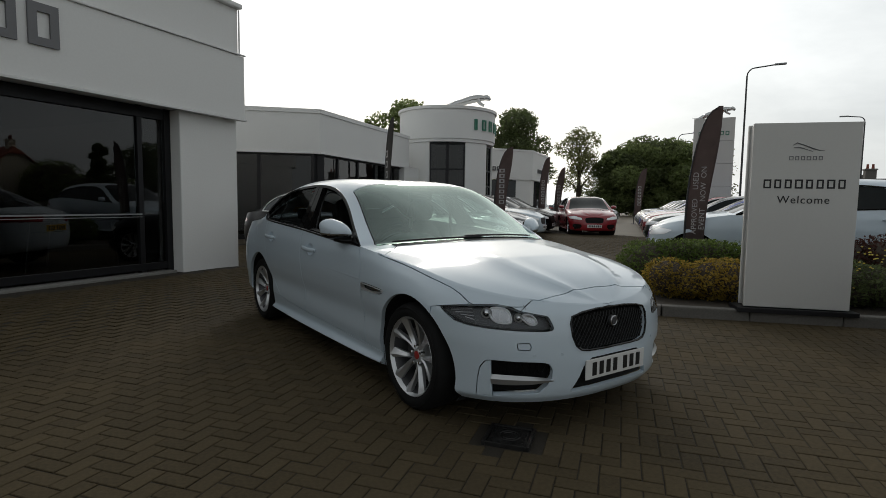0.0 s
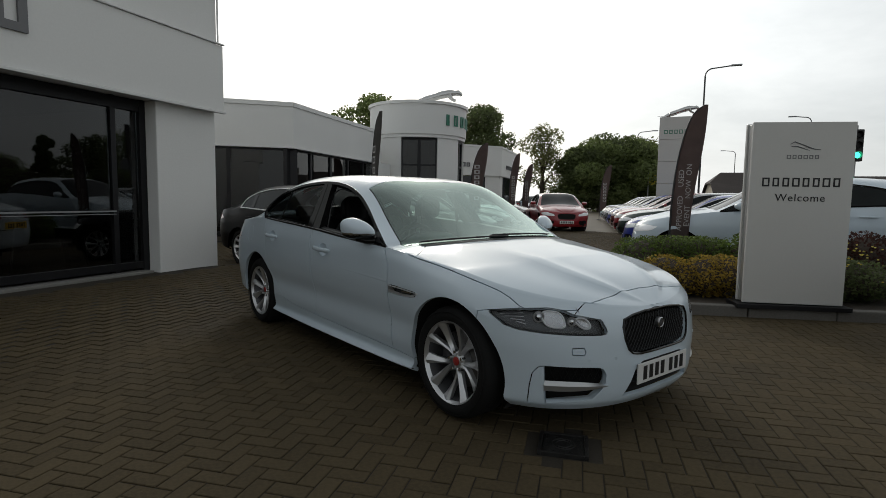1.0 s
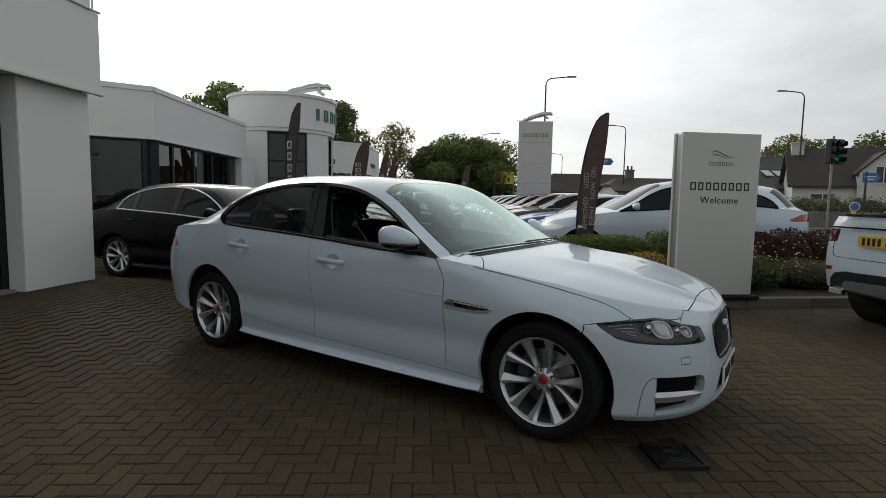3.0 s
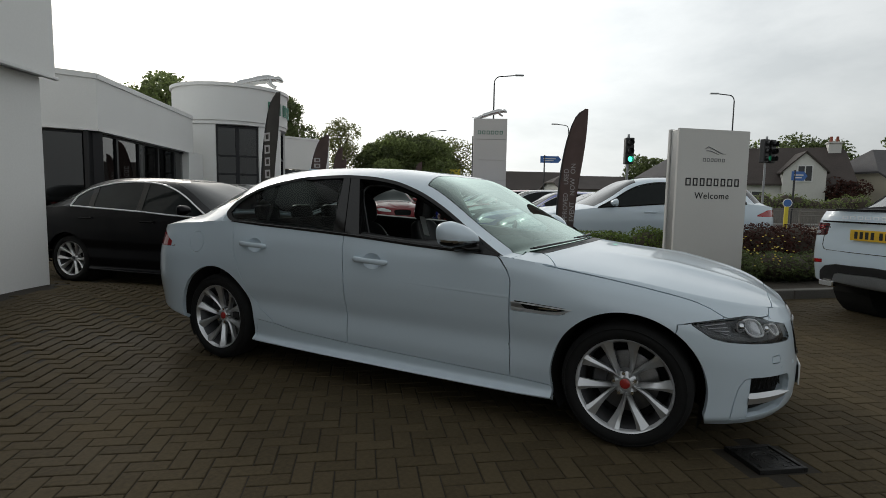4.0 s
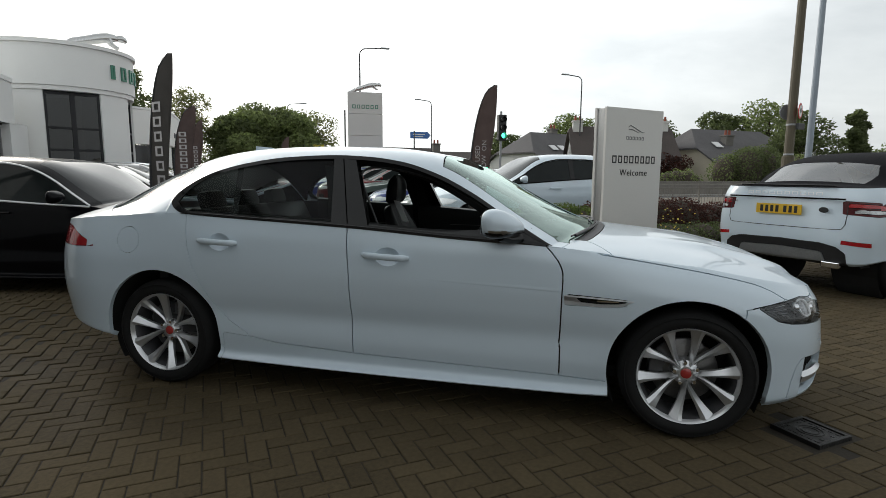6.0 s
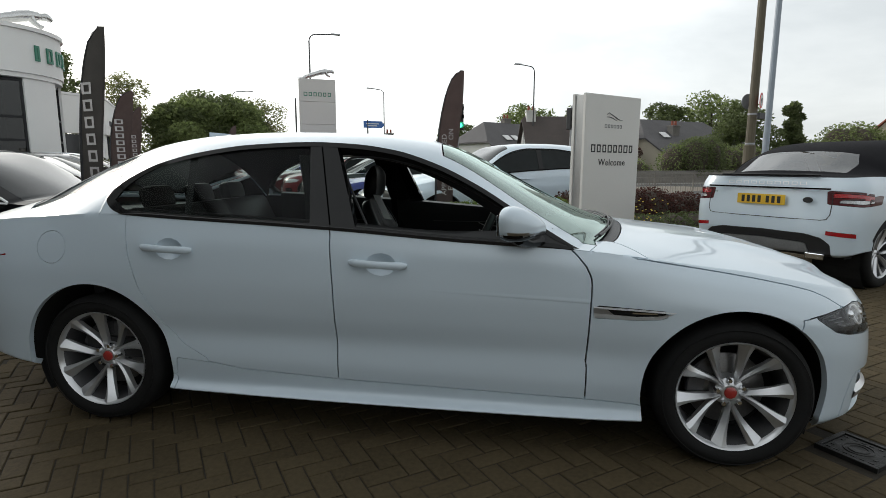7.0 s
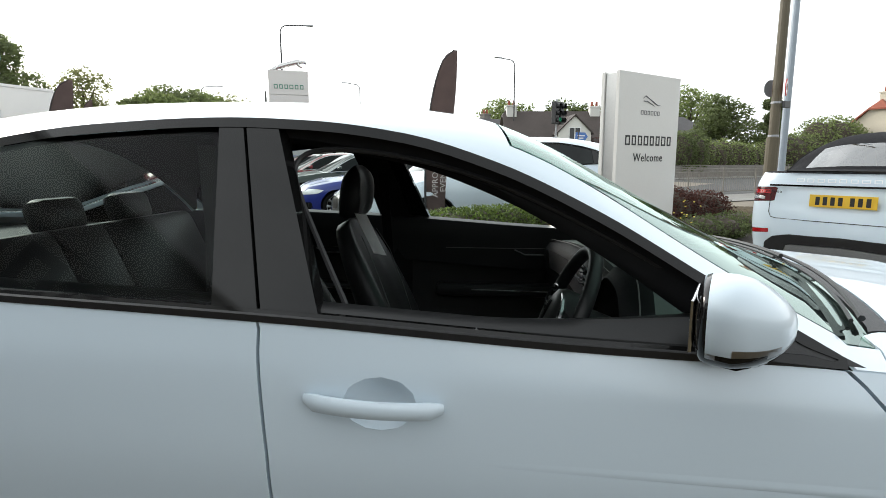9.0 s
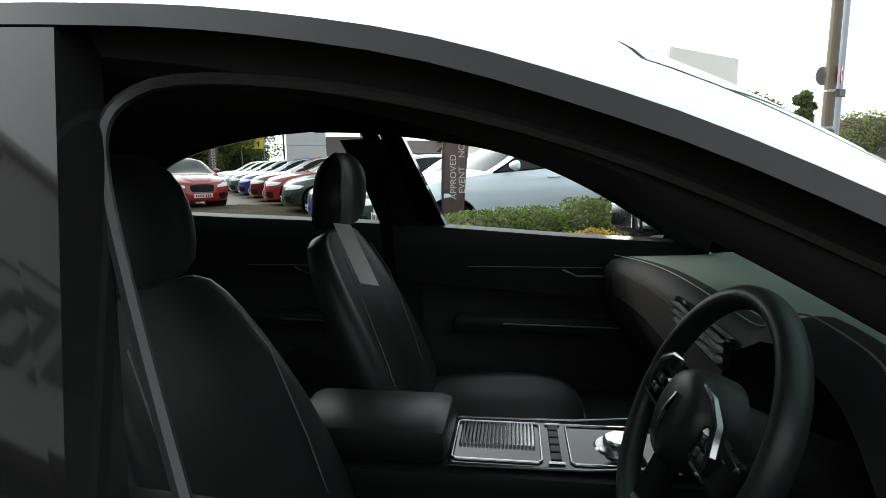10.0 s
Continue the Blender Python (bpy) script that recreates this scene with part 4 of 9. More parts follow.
WIN = [(FACE - radians(22), FACE + radians(22)), (FACE + radians(56), FACE + radians(84))]
bm = bmesh.new()
edges = [FACE - math.pi + 0.3] + [a for w in WIN for a in w] + [FACE + math.pi + 0.3]
for a0, a1 in zip(edges[::2], edges[1::2]):
    arc_wall(bm, a0, a1, DR - 0.3, DR, 0, 3.76)
tower = part("round_tower", bm, M["render"], None, "white rendered round tower with tall windows", kind="structure", category="wall", smooth=True)
bm = bmesh.new()
arc_wall(bm, -math.pi, math.pi, DR - 0.25, DR + 0.10, 3.90, 5.10)
part("drum_band", bm, M["render"], tower, "projecting white drum band", smooth=True)
bm = bmesh.new()
arc_wall(bm, -math.pi, math.pi, DR - 0.3, DR + 0.05, 3.764, 3.896)
arc_wall(bm, -math.pi, math.pi, DR - 0.3, DR + 0.17, 5.104, 5.22)
part("ring_moulding", bm, M["cladding"], tower, smooth=True)
bm = bmesh.new()
r = bmesh.ops.create_circle(bm, cap_ends=True, segments=48, radius=DR + 0.05)
for v in bm.verts:
    v.co += Vector((DC.x, DC.y, 5.15))
part("tower_roof", bm, M["render"], tower)
for wi, (a0, a1) in enumerate(WIN):
    w = thing("window_4" if wi == 0 else "window_5", Matrix(), "tall dark-framed window in the round tower", "window", kind="structure")
    p0, p1 = Vector((DC.x + DR * 0.94 * math.cos(a0), DC.y + DR * 0.94 * math.sin(a0))), Vector((DC.x + DR * 0.94 * math.cos(a1), DC.y + DR * 0.94 * math.sin(a1)))
    d = p1 - p0
    L = d.length
    m = Matrix.Translation((p0.x, p0.y, 0)) @ Matrix.Rotation(math.atan2(d.y, d.x), 4, "Z")
    bm = bmesh.new()
    box(bm, L / 2, 0, 1.95, L, 0.012, 3.6, m)
    o = part("pane", bm, M["shop_glass"], w)
    o.visible_shadow = False
    bm = bmesh.new()
    for f in ((0, 0.5, 1.0) if wi == 0 else (0, 1.0)):
        box(bm, L * f, 0, 1.95, 0.09 if f != 0.5 else 0.13, 0.10, 3.6, m, 0.004)
    for z in (0.4, 1.35, 1.98, 2.65, 3.70):
        box(bm, L / 2, 0, z, L, 0.09, 0.07, m, 0.004)
    part("window_frame", bm, M["frame_dark"], w, "dark aluminium frame")
# added backdrop behind the tower panes, its shade in the colour
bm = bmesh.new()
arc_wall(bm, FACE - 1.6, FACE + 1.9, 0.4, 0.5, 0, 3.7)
part("tower_core", bm, M["room_unlit"], None, "added core inside the tower with shade in its colour", kind="structure", category="wall")
# six raised green shapes round the drum, in place of lettering
for k in range(6):
    a = FACE + radians(33 + 12.5 * k)
    bm = bmesh.new()
    wdt = 0.16 if k == 0 else 0.27
    hollow(bm, 0, 0, wdt * 0.9, 0.44, 0.065, 0.04)
    ob = part("lettering_block", bm, M["lettering_green"], tower, "raised green sign shape")
    ob.matrix_basis = Matrix.Translation((DC.x + (DR + 0.13) * math.cos(a), DC.y + (DR + 0.13) * math.sin(a), 4.50)) @ Matrix.Rotation(a + math.pi / 2, 4, "Z")


def leaping_statue(name, m, scale, label):
    """A plain leaping big-cat shape: body, head, legs and tail in one mesh; leaps towards local +x."""
    bm = bmesh.new()
    tube(bm, [(-1.25, 0, 0.02), (-0.95, 0, 0.10), (-0.6, 0, 0.22), (-0.2, 0, 0.36), (0.25, 0, 0.50), (0.6, 0, 0.58), (0.85, 0, 0.60), (1.02, 0, 0.56)], [0.05, 0.15, 0.20, 0.18, 0.21, 0.21, 0.16, 0.10], 12, flat=0.85)
    tube(bm, [(0.95, 0, 0.60), (1.10, 0, 0.62), (1.22, 0, 0.56), (1.30, 0, 0.48)], [0.13, 0.16, 0.12, 0.07], 10)
    for y in (-0.09, 0.09):
        tube(bm, [(0.62, y, 0.52), (0.72, y, 0.34), (0.86, y, 0.24), (0.98, y, 0.20)], [0.12, 0.085, 0.065, 0.07], 8)
        tube(bm, [(-0.75, y, 0.18), (-0.95, y, 0.02), (-1.20, y, -0.04), (-1.42, y, -0.06)], [0.15, 0.10, 0.06, 0.045], 8)
    tube(bm, [(-1.2, 0, 0.03), (-1.5, 0, 0.0), (-1.75, 0, 0.05)], [0.03, 0.02, 0.012], 6)
    for v in bm.verts:
        v.co *= scale
    ob = part(name, bm, M["statue"], None, label, True, category="statue")
    ob.matrix_basis = m
    return ob


leaping_statue("leaping_statue", Matrix.Translation((DC.x + 0.1, DC.y - 1.2, 5.27)) @ Matrix.Rotation(radians(-35), 4, "Z"), 0.80, "polished metal statue of a leaping big cat on the tower")

# ---- second showroom beyond the tower ----
LATER = []
f2a, f2b, f2c = Vector((16.3, 22.6)), Vector((20.9, 21.5)), Vector((25.0, 24.2))
for nm, a, b in (("far_fascia_front", f2a, f2b), ("far_fascia_side", f2b, f2c)):
    f = wall_run(nm, a, b, 2.55, 4.05, 0.5, M["render"], "white rendered fascia of the far showroom")
    wall_run("coping", a, b, 4.054, 4.15, 0.52, M["cladding"], "", 0.03, parent=f)
    d = (b - a).normalized()
    m = Matrix.Translation((a.x + d.x * (b - a).length * 0.42, a.y + d.y * (b - a).length * 0.42, 3.1)) @ Matrix.Rotation(math.atan2(d.y, d.x), 4, "Z")
    LATER.append((f, 6, 1.6, 0.22, m @ Matrix.Translation((0, -0.03, 0)), 0.05))
    wall_run("base_wall", a + d * 0.1, a + d * 0.9, 0, 2.55, 0.4, M["render"], "", -0.1, parent=f)
    wall_run("base_wall", b - d * 1.0, b - d * 0.05, 0, 2.55, 0.4, M["render"], "", -0.1, parent=f)
    wall_run("pane", a + d * 0.9, b - d * 1.0, 0.1, 2.5, 0.02, M["dark_pane"], "dark shop window", -0.25, parent=f)
bm = bmesh.new()
prism(bm, [(16.3, 23.0), (20.9, 22.0), (24.7, 24.5), (22, 31), (15, 30)], 3.7, 3.9)
part("far_roof", bm, M["render"], None, "flat roof of the far showroom", kind="structure", category="roof")

# ---- kerbed bed with the totem sign and hedge ----
KD, KN = Vector((0.662, -0.750)), Vector((0.750, 0.662))
KA = Vector((5.50, 3.66))


def kp(u, v, z=0.0):
    p = KA + KD * u + KN * v
    return Vector((p.x, p.y, z))


def bed_outline():
    pts = [(0.0, 0.0), (5.6, 0.0), (6.0, 0.3), (6.0, 2.2), (-0.2, 2.4), (-0.75, 2.2), (-0.8, 0.7), (-0.6, 0.2), (-0.3, 0.02)]
    return [kp(*p) for p in pts]


bm = bmesh.new()
prism(bm, [(p.x, p.y) for p in bed_outline()], -0.02, 0.095)
bed = part("planting_bed", bm, M["soil"], None, "raised planting bed with dark bark and soil", kind="structure", category="bed")
kerb_line = [(-0.8, 2.0), (-0.8, 1.1), (-0.8, 0.7), (-0.68, 0.32), (-0.42, 0.05), (0.0, -0.02), (0.9, -0.02), (1.8, -0.02), (2.7, -0.02), (3.6, -0.02), (4.5, -0.02), (5.4, -0.02), (5.9, 0.15), (6.05, 0.7), (6.05, 1.6), (6.05, 2.2)]
for p, q in zip(kerb_line, kerb_line[1:]):
    a, b = kp(*p), kp(*q)
    L = (b - a).length
    bm = bmesh.new()
    box(bm, 0, 0, 0.045, L - 0.008, 0.125, 0.15, None, 0.014)
    ob = part("kerb_stone", bm, M["kerb"], bed)
    ob.matrix_basis = Matrix.Translation((a + b) / 2) @ Matrix.Rotation(math.atan2((b - a).y, (b - a).x), 4, "Z")

SF = Matrix.Translation((6.338, 2.608, 0)) @ Matrix.Rotation(math.atan2(-0.76, 0.675), 4, "Z")   # local x along the face, -y to the forecourt
totem = thing("totem_sign", SF @ Matrix.Translation((0, 0, 0.10)), "off-white dealership totem sign with silver edges on a dark base plate", "sign")
bm = bmesh.new()
box(bm, 0, 0.11, 0.03, 1.16, 0.34, 0.05, None, 0.004)
part("base_plate", bm, M["frame_dark"], totem, "dark base plate")
bm = bmesh.new()
box(bm, 0, 0.02, 1.05, 1.016, 0.04, 1.97, None, 0.005)
face = part("front_panel", bm, M["sign_panel"], totem, "off-white front panel")
bm = bmesh.new()
box(bm, 0, 0.105, 1.045, 0.985, 0.126, 1.95, None, 0.004)
part("core", bm, M["sign_side"], totem, "brushed silver edge")
bm = bmesh.new()
box(bm, 0, 0.19, 1.05, 1.016, 0.04, 1.97, None, 0.005)
part("back_panel", bm, M["sign_panel"], totem)
# leaping-cat outline as two thin strokes, lettering as plain bars
bm = bmesh.new()
tube(bm, [(-0.13, -0.002, 1.80), (-0.09, -0.002, 1.825), (-0.02, -0.002, 1.80), (0.06, -0.002, 1.765), (0.12, -0.002, 1.745), (0.17, -0.002, 1.745)], [0.003, 0.006, 0.005, 0.007, 0.004, 0.002], 6)
tube(bm, [(-0.12, -0.002, 1.775), (-0.06, -0.002, 1.775), (-0.01, -0.002, 1.76), (0.06, -0.002, 1.735)], [0.004, 0.006, 0.004, 0.003], 6)
part("emblem", bm, M["lettering_grey"], face, "thin grey emblem strokes")


def letter_bars(parent, material, n, width, h, m, depth=0.004):
    """A row of plain upright frames, each a part."""
    pitch = width / n
    for i in range(n):
        bm = bmesh.new()
        hollow(bm, -width / 2 + pitch * (i + 0.5), 0, pitch * (0.66 if i % 3 else 0.74), h, h * 0.17, depth, m)
        part("block_shape", bm, material, parent)


for f_, n_, w_, h_, m_, d_ in LATER:
    letter_bars(f_, M["lettering_grey"], n_, w_, h_, m_, d_)
letter_bars(face, M["lettering_grey"], 6, 0.33, 0.042, Matrix.Translation((0, -0.001, 1.665)))
letter_bars(face, M["ink"], 8, 0.80, 0.095, Matrix.Translation((0, -0.001, 1.395)))
words("welcome_text", "Welcome", 0.115, M["ink"], face, Matrix.Translation((0, -0.002, 1.225)), 0.002, 1.12, "dark printed word")

# ---- second, taller totem with statue ----
S2M = Matrix.Translation((23.1, 12.75, 0)) @ Matrix.Rotation(math.atan2(-1.43, 0.72), 4, "Z")
t2 = thing("tall_totem_sign", S2M @ Matrix.Translation((0, 0, gz(23, 12.7))), "tall off-white totem sign of stacked panels", "sign")
for k in range(5):
    bm = bmesh.new()
    box(bm, 0, 0.12, 0.5 + k * 0.985, 1.60, 0.26, 0.975, None, 0.008)
    part("panel", bm, M["sign_panel"], t2)
letter_bars(t2, M["lettering_green"], 6, 1.25, 0.17, Matrix.Translation((0, -0.014, 4.27)), 0.012)
leaping_statue("leaping_statue", S2M @ Matrix.Translation((0.05, 0.12, 5.10)), 0.55, "polished metal statue of a leaping big cat on the tall sign")

# ---- feather flags ----
def feather_flag(m, height, width, material, turn, lines, label, text=None):
    """A feather flag: bowed pole and a cloth blade that billows; the pole stands at local x = 0, the cloth streams to +x."""
    f = thing("feather_flag", m @ Matrix.Rotation(radians(turn), 4, "Z"), label, "flag", "feather flags")
    lo = height * 0.16

    def edge(u):  # the pole bows over at the top
        v = max(0.0, min(1.0, (u - 0.36) / 0.64))
        return width * (0.06 * u + 0.88 * (1 - math.sqrt(max(0.0, 1 - v * v))))

    bm = bmesh.new()
    pts = [(edge(u) , 0, lo * 0 + u * height) for u in [i / 20 for i in range(21)]]
    tube(bm, pts, [0.022 - 0.014 * i / 20 for i in range(21)], 8)
    part("pole", bm, M["pole_dark"], f, "slim dark pole")
    bm = bmesh.new()
    rows = []
    for i in range(41):
        u = i / 40
        z = lo + (height - lo) * u
        a = edge(z / height)
        full = width * (0.64 + 0.40 * u)
        b = max(a + 0.006, full * (1 - 0.06 * math.sin(6 * u)))
        rows.append([bm.verts.new((a + (b - a) * k / 8, 0.022 * math.sin(5 * u + 2.2 * k / 8) * (k / 8), z)) for k in range(9)])
    for r0, r1 in zip(rows, rows[1:]):
        for k in range(8):
            bm.faces.new((r0[k], r0[k + 1], r1[k + 1], r1[k]))
    cloth = part("cloth", bm, material, f, smooth=True)
    cloth.modifiers.new("thickness", "SOLIDIFY").thickness = 0.004
    for zc, h, n in lines:
        for i in range(n):
            zb = zc - h / 2 + h * (i + 0.5) / n
            ub = (zb - lo) / (height - lo)
            bm = bmesh.new()
            rows = []
            for dz in (-0.34, -0.20, 0.20, 0.34):
                uu = ub + dz * h / n / (height - lo)
                rows.append([bm.verts.new((width * q * 0.82, 0.022 * math.sin(5 * uu + 2.2 * q) * q - 0.006, zb + dz * h / n)) for q in (0.36, 0.46, 0.56, 0.66, 0.74)])
            for q, (r0, r1) in enumerate(zip(rows, rows[1:])):
                for k in range(4):
                    if q != 1 or k in (0, 3):
                        bm.faces.new((r0[k], r0[k + 1], r1[k + 1], r1[k]))
            bmesh.ops.delete(bm, geom=[v for v in bm.verts if not v.link_faces], context="VERTS")
            part("print_block", bm, M["flag_print"], cloth)
    if text:
        for tx, zz, sz, k in text:
            words("printed_text", tx, sz, M["flag_print"], f, Matrix.Translation((width * (0.33 + 0.25 * k), -0.028, zz)) @ Matrix.Rotation(radians(-90), 4, "Y"), 0.001, 1.0)
    bm = bmesh.new()
    tube(bm, [(0, 0, 0.0), (0, 0, 0.03)], [0.16, 0.15], 12)
    part("base", bm, M["pole_dark"], f)
    return f


def P(x, y, z=0.0):
    return Matrix.Translation((x, y, gz(x, y) + z))


feather_flag(P(4.45, 8.30), 2.62, 0.46, M["flag_black"], -102, [(1.45, 1.35, 8)], "charcoal feather flag with pale block print")
feather_flag(P(8.40, 5.15, 0.0), 2.84, 0.46, M["flag_cloth"], -72, [], "dark plum feather flag with pale writing", [("APPROVED", 1.08, 0.118, 0), ("USED", 1.66, 0.118, 0), ("EVENT", 1.04, 0.118, 1), ("NOW", 1.48, 0.118, 1), ("ON", 1.80, 0.118, 1)])
for x, y, t in ((11.75, 13.95, -62), (18.8, 18.9, -85), (24.6, 23.3, -70), (28.2, 20.2, -60)):
    feather_flag(P(x, y), 2.98 if x < 15 else 3.35, 0.60, M["flag_cloth"], t, [(1.7, 1.2, 7)], "dark plum feather flag with pale block print")

# ---- street furniture ----
def street_lamp(x, y, h, reach, ang, label="tall dark street lamp with a bent arm"):
    l = thing("street_lamp", P(x, y), label, "street lamp", "street lamps")
    bm = bmesh.new()
    tube(bm, [(0, 0, 0), (0, 0, 1.2), (0, 0, 1.21), (0, 0, h - 0.55)], [0.11, 0.11, 0.075, 0.055], 10)
    part("column", bm, M["pole_dark"], l)
    bm = bmesh.new()
    c, s = math.cos(ang), math.sin(ang)
    tube(bm, [(0, 0, h - 0.55)] + [(0.45 * (1 - math.cos(a)) * c, 0.45 * (1 - math.cos(a)) * s, h - 0.55 + 0.5 * math.sin(a)) for a in (0.4, 0.8, 1.2, 1.5)] + [(reach * c, reach * s, h + 0.06)], 0.045, 8)
    part("arm", bm, M["pole_dark"], l)
    bm = bmesh.new()
    box(bm, reach + 0.25, 0, h + 0.07, 0.7, 0.26, 0.11, Matrix.Rotation(ang, 4, "Z"), 0.03)
    part("lantern", bm, M["galv"], l)
    return l


ang_r = math.atan2(-0.88, 0.47)
street_lamp(39.0, 19.3, 10.7, 1.7, ang_r)
street_lamp(52.0, 2.6, 10.3, 1.5, ang_r + math.pi)
street_lamp(62.0, 19.5, 9.8, 1.4, ang_r + math.pi)
street_lamp(58.35, 36.1, 9.4, 1.6, ang_r)
street_lamp(94.0, 39.8, 9.8, 1.6, ang_r + math.pi)
fl = thing("floodlight_post", P(26.2, 15.1), "dark floodlight on a straight post", "lamp")
bm = bmesh.new()
tube(bm, [(0, 0, 0), (0, 0, 4.52)], 0.045, 8)
part("post", bm, M["pole_dark"], fl)
bm = bmesh.new()
box(bm, 0, 0, 4.62, 0.24, 0.16, 0.34, Matrix.Rotation(0.2, 4, "X"), 0.02)
part("lamp_head", bm, M["pole_dark"], fl)

bp = thing("brown_pole", P(11.1, -0.83), "thick brown-painted pole with speed limit signs", "pole")
bm = bmesh.new()
tube(bm, [(0, 0, 0), (0, 0, 1.7), (0, 0, 1.71), (0.02, 0, 8.4)], [0.115, 0.112, 0.085, 0.07], 14)
part("column", bm, M["pole_brown"], bp)
for z in (2.30, 1.72):
    bm = bmesh.new()
    tube(bm, [(0, 0, z), (0, 0, z + 0.035)], [0.092, 0.092], 14)
    part("strap", bm, M["galv"], bp)
for ang, txt in ((radians(-122), True), (radians(20), False)):
    mm = Matrix.Rotation(ang + math.pi / 2, 4, "Z") @ Matrix.Translation((0.02, -0.13, 2.575))
    bm = bmesh.new()
    lathe(bm, [(0, 0.006), (0.148, 0.006), (0.15, 0.0), (0.148, -0.006), (0.112, -0.006)], 32)
    r = part("sign_ring", bm, M["sign_red"] if txt else M["galv"], bp, "red-ringed speed limit sign" if txt else "grey back of a sign")
    r.matrix_basis = mm
    bm = bmesh.new()
    lathe(bm, [(0.113, -0.0055), (0, -0.0055)], 32)
    part("sign_face", bm, M["sign_white"] if txt else M["galv"], r)
    if txt:
        words("speed_number", "40", 0.14, M["ink"], r, Matrix.Translation((0, -0.008, 0)), 0.001)
bm = bmesh.new()
box(bm, 0.10, -0.12, 2.28, 0.20, 0.05, 0.12, Matrix.Rotation(-0.9, 4, "Z"), 0.006)
part("small_plate", bm, M["pole_dark"], bp)
gp = thing("grey_pole", P(12.6, -1.75), "slim grey-blue lamp column", "pole")
bm = bmesh.new()
tube(bm, [(0, 0, 0), (0, 0, 8.6)], [0.075, 0.05], 12)
part("column", bm, M["pole_blue"], gp)


def traffic_light(x, y, ang, up=0.0, heads=(-0.24, 0.24)):
    t = thing("traffic_light", P(x, y), "black traffic light on a grey pole", "traffic light", "traffic lights")
    bm = bmesh.new()
    tube(bm, [(0, 0, 0), (0, 0, 3.75 + up)], 0.055, 10)
    part("column", bm, M["galv"], t)
    R = Matrix.Translation((0, 0, -0.45 + up)) @ Matrix.Rotation(ang, 4, "Z") @ Matrix.Scale(1.15, 4)
    for dx in heads:
        bm = bmesh.new()
        box(bm, dx, -0.08, 3.0, 0.34, 0.24, 1.02, R, 0.03)
        h = part("signal_head", bm, M["satin_black"], t)
        for z, mt in ((3.32, "satin_black"), (3.0, "satin_black"), (2.68, "lamp_green" if dx <= 0 else "satin_black")):
            bm = bmesh.new()
            lathe(bm, [(0, -0.215), (0.095, -0.205), (0.10, -0.20)], 16, R @ Matrix.Translation((dx, 0, z)))
            part("signal_lens", bm, M[mt], h)
            bm = bmesh.new()
            lathe(bm, [(0.105, -0.20), (0.115, -0.36)], 12, R @ Matrix.Translation((dx, 0, z)))
            part("hood", bm, M["satin_black"], h)
    return t


traffic_light(24.5, 6.6, radians(-60), 0.35, (0.0,))
traffic_light(31.1, 0.94, radians(-35), 0.75)

bo = thing("traffic_bollard", P(27.8, 0.13), "yellow traffic bollard with a round blue arrow sign", "bollard")
bm = bmesh.new()
box(bm, 0, 0, 0.5, 0.22, 0.16, 1.0, None, 0.03)
part("post", bm, M["sign_yellow"], bo)
bm = bmesh.new()
lathe(bm, [(0, -0.10), (0.19, -0.10), (0.20, -0.09), (0.20, -0.08)], 24, Matrix.Translation((0, 0, 1.15)) @ Matrix.Rotation(radians(-75), 4, "Z"))
dsc = part("sign_disc", bm, M["sign_white"], bo, "white-rimmed round sign")
bm = bmesh.new()
lathe(bm, [(0, -0.105), (0.16, -0.105), (0.165, -0.10)], 24, Matrix.Translation((0, 0, 1.15)) @ Matrix.Rotation(radians(-75), 4, "Z"))
part("sign_face", bm, M["blue_sign"], dsc)


def blue_fingerpost(x, y, h, ang, w=1.5):
    s = thing("direction_sign", P(x, y), "blue pointed direction sign on a post", "road sign", "direction signs")
    bm = bmesh.new()
    tube(bm, [(0, 0, 0), (0, 0, h + 0.3)], 0.05, 8)
    part("post", bm, M["pole_dark"], s)
    bm = bmesh.new()
    prism(bm, [(-w / 2, -0.24), (w / 2 - 0.2, -0.24), (w / 2, 0), (w / 2 - 0.2, 0.24), (-w / 2, 0.24)], 0, 0.03, Matrix.Rotation(ang, 4, "Z") @ Matrix.Translation((w * 0.3, 0, h)) @ Matrix.Rotation(radians(90), 4, "X"))
    pl = part("board", bm, M["blue_sign"], s)
    for bx_, bz_, bw_ in ((-0.1, 0.05, 0.9), (-0.15, -0.09, 0.7)):
        bm = bmesh.new()
        box(bm, bx_ * w / 1.5, -0.035, bz_, bw_ * w / 1.5, 0.004, 0.065, Matrix.Rotation(ang, 4, "Z") @ Matrix.Translation((w * 0.3, 0, h)))
        part("sign_bar", bm, M["sign_white"], pl)


blue_fingerpost(37.0, 14.4, 4.0, ang_r)
blue_fingerpost(33.2, -0.55, 2.6, ang_r, 0.85)
ys = thing("yellow_board", P(52.0, 29.6), "yellow roadside board in a grey frame", "sign")
bm = bmesh.new()
box(bm, 0, 0, 3.6, 2.0, 0.06, 1.3, Matrix.Rotation(ang_r, 4, "Z"), 0.01)
brd = part("board", bm, M["sign_yellow"], ys)
for dx in (-0.55, 0, 0.55):
    bm = bmesh.new()
    box(bm, dx, -0.05, 3.4, 0.16, 0.02, 0.5, Matrix.Rotation(ang_r, 4, "Z"))
    part("sign_bar", bm, M["ink"], brd)
for dx in (-1.04, 1.04):
    bm = bmesh.new()
    tube(bm, [(dx * math.cos(ang_r), dx * math.sin(ang_r), 0), (dx * math.cos(ang_r), dx * math.sin(ang_r), 4.3)], 0.05, 8)
    part("post", bm, M["galv"], ys)


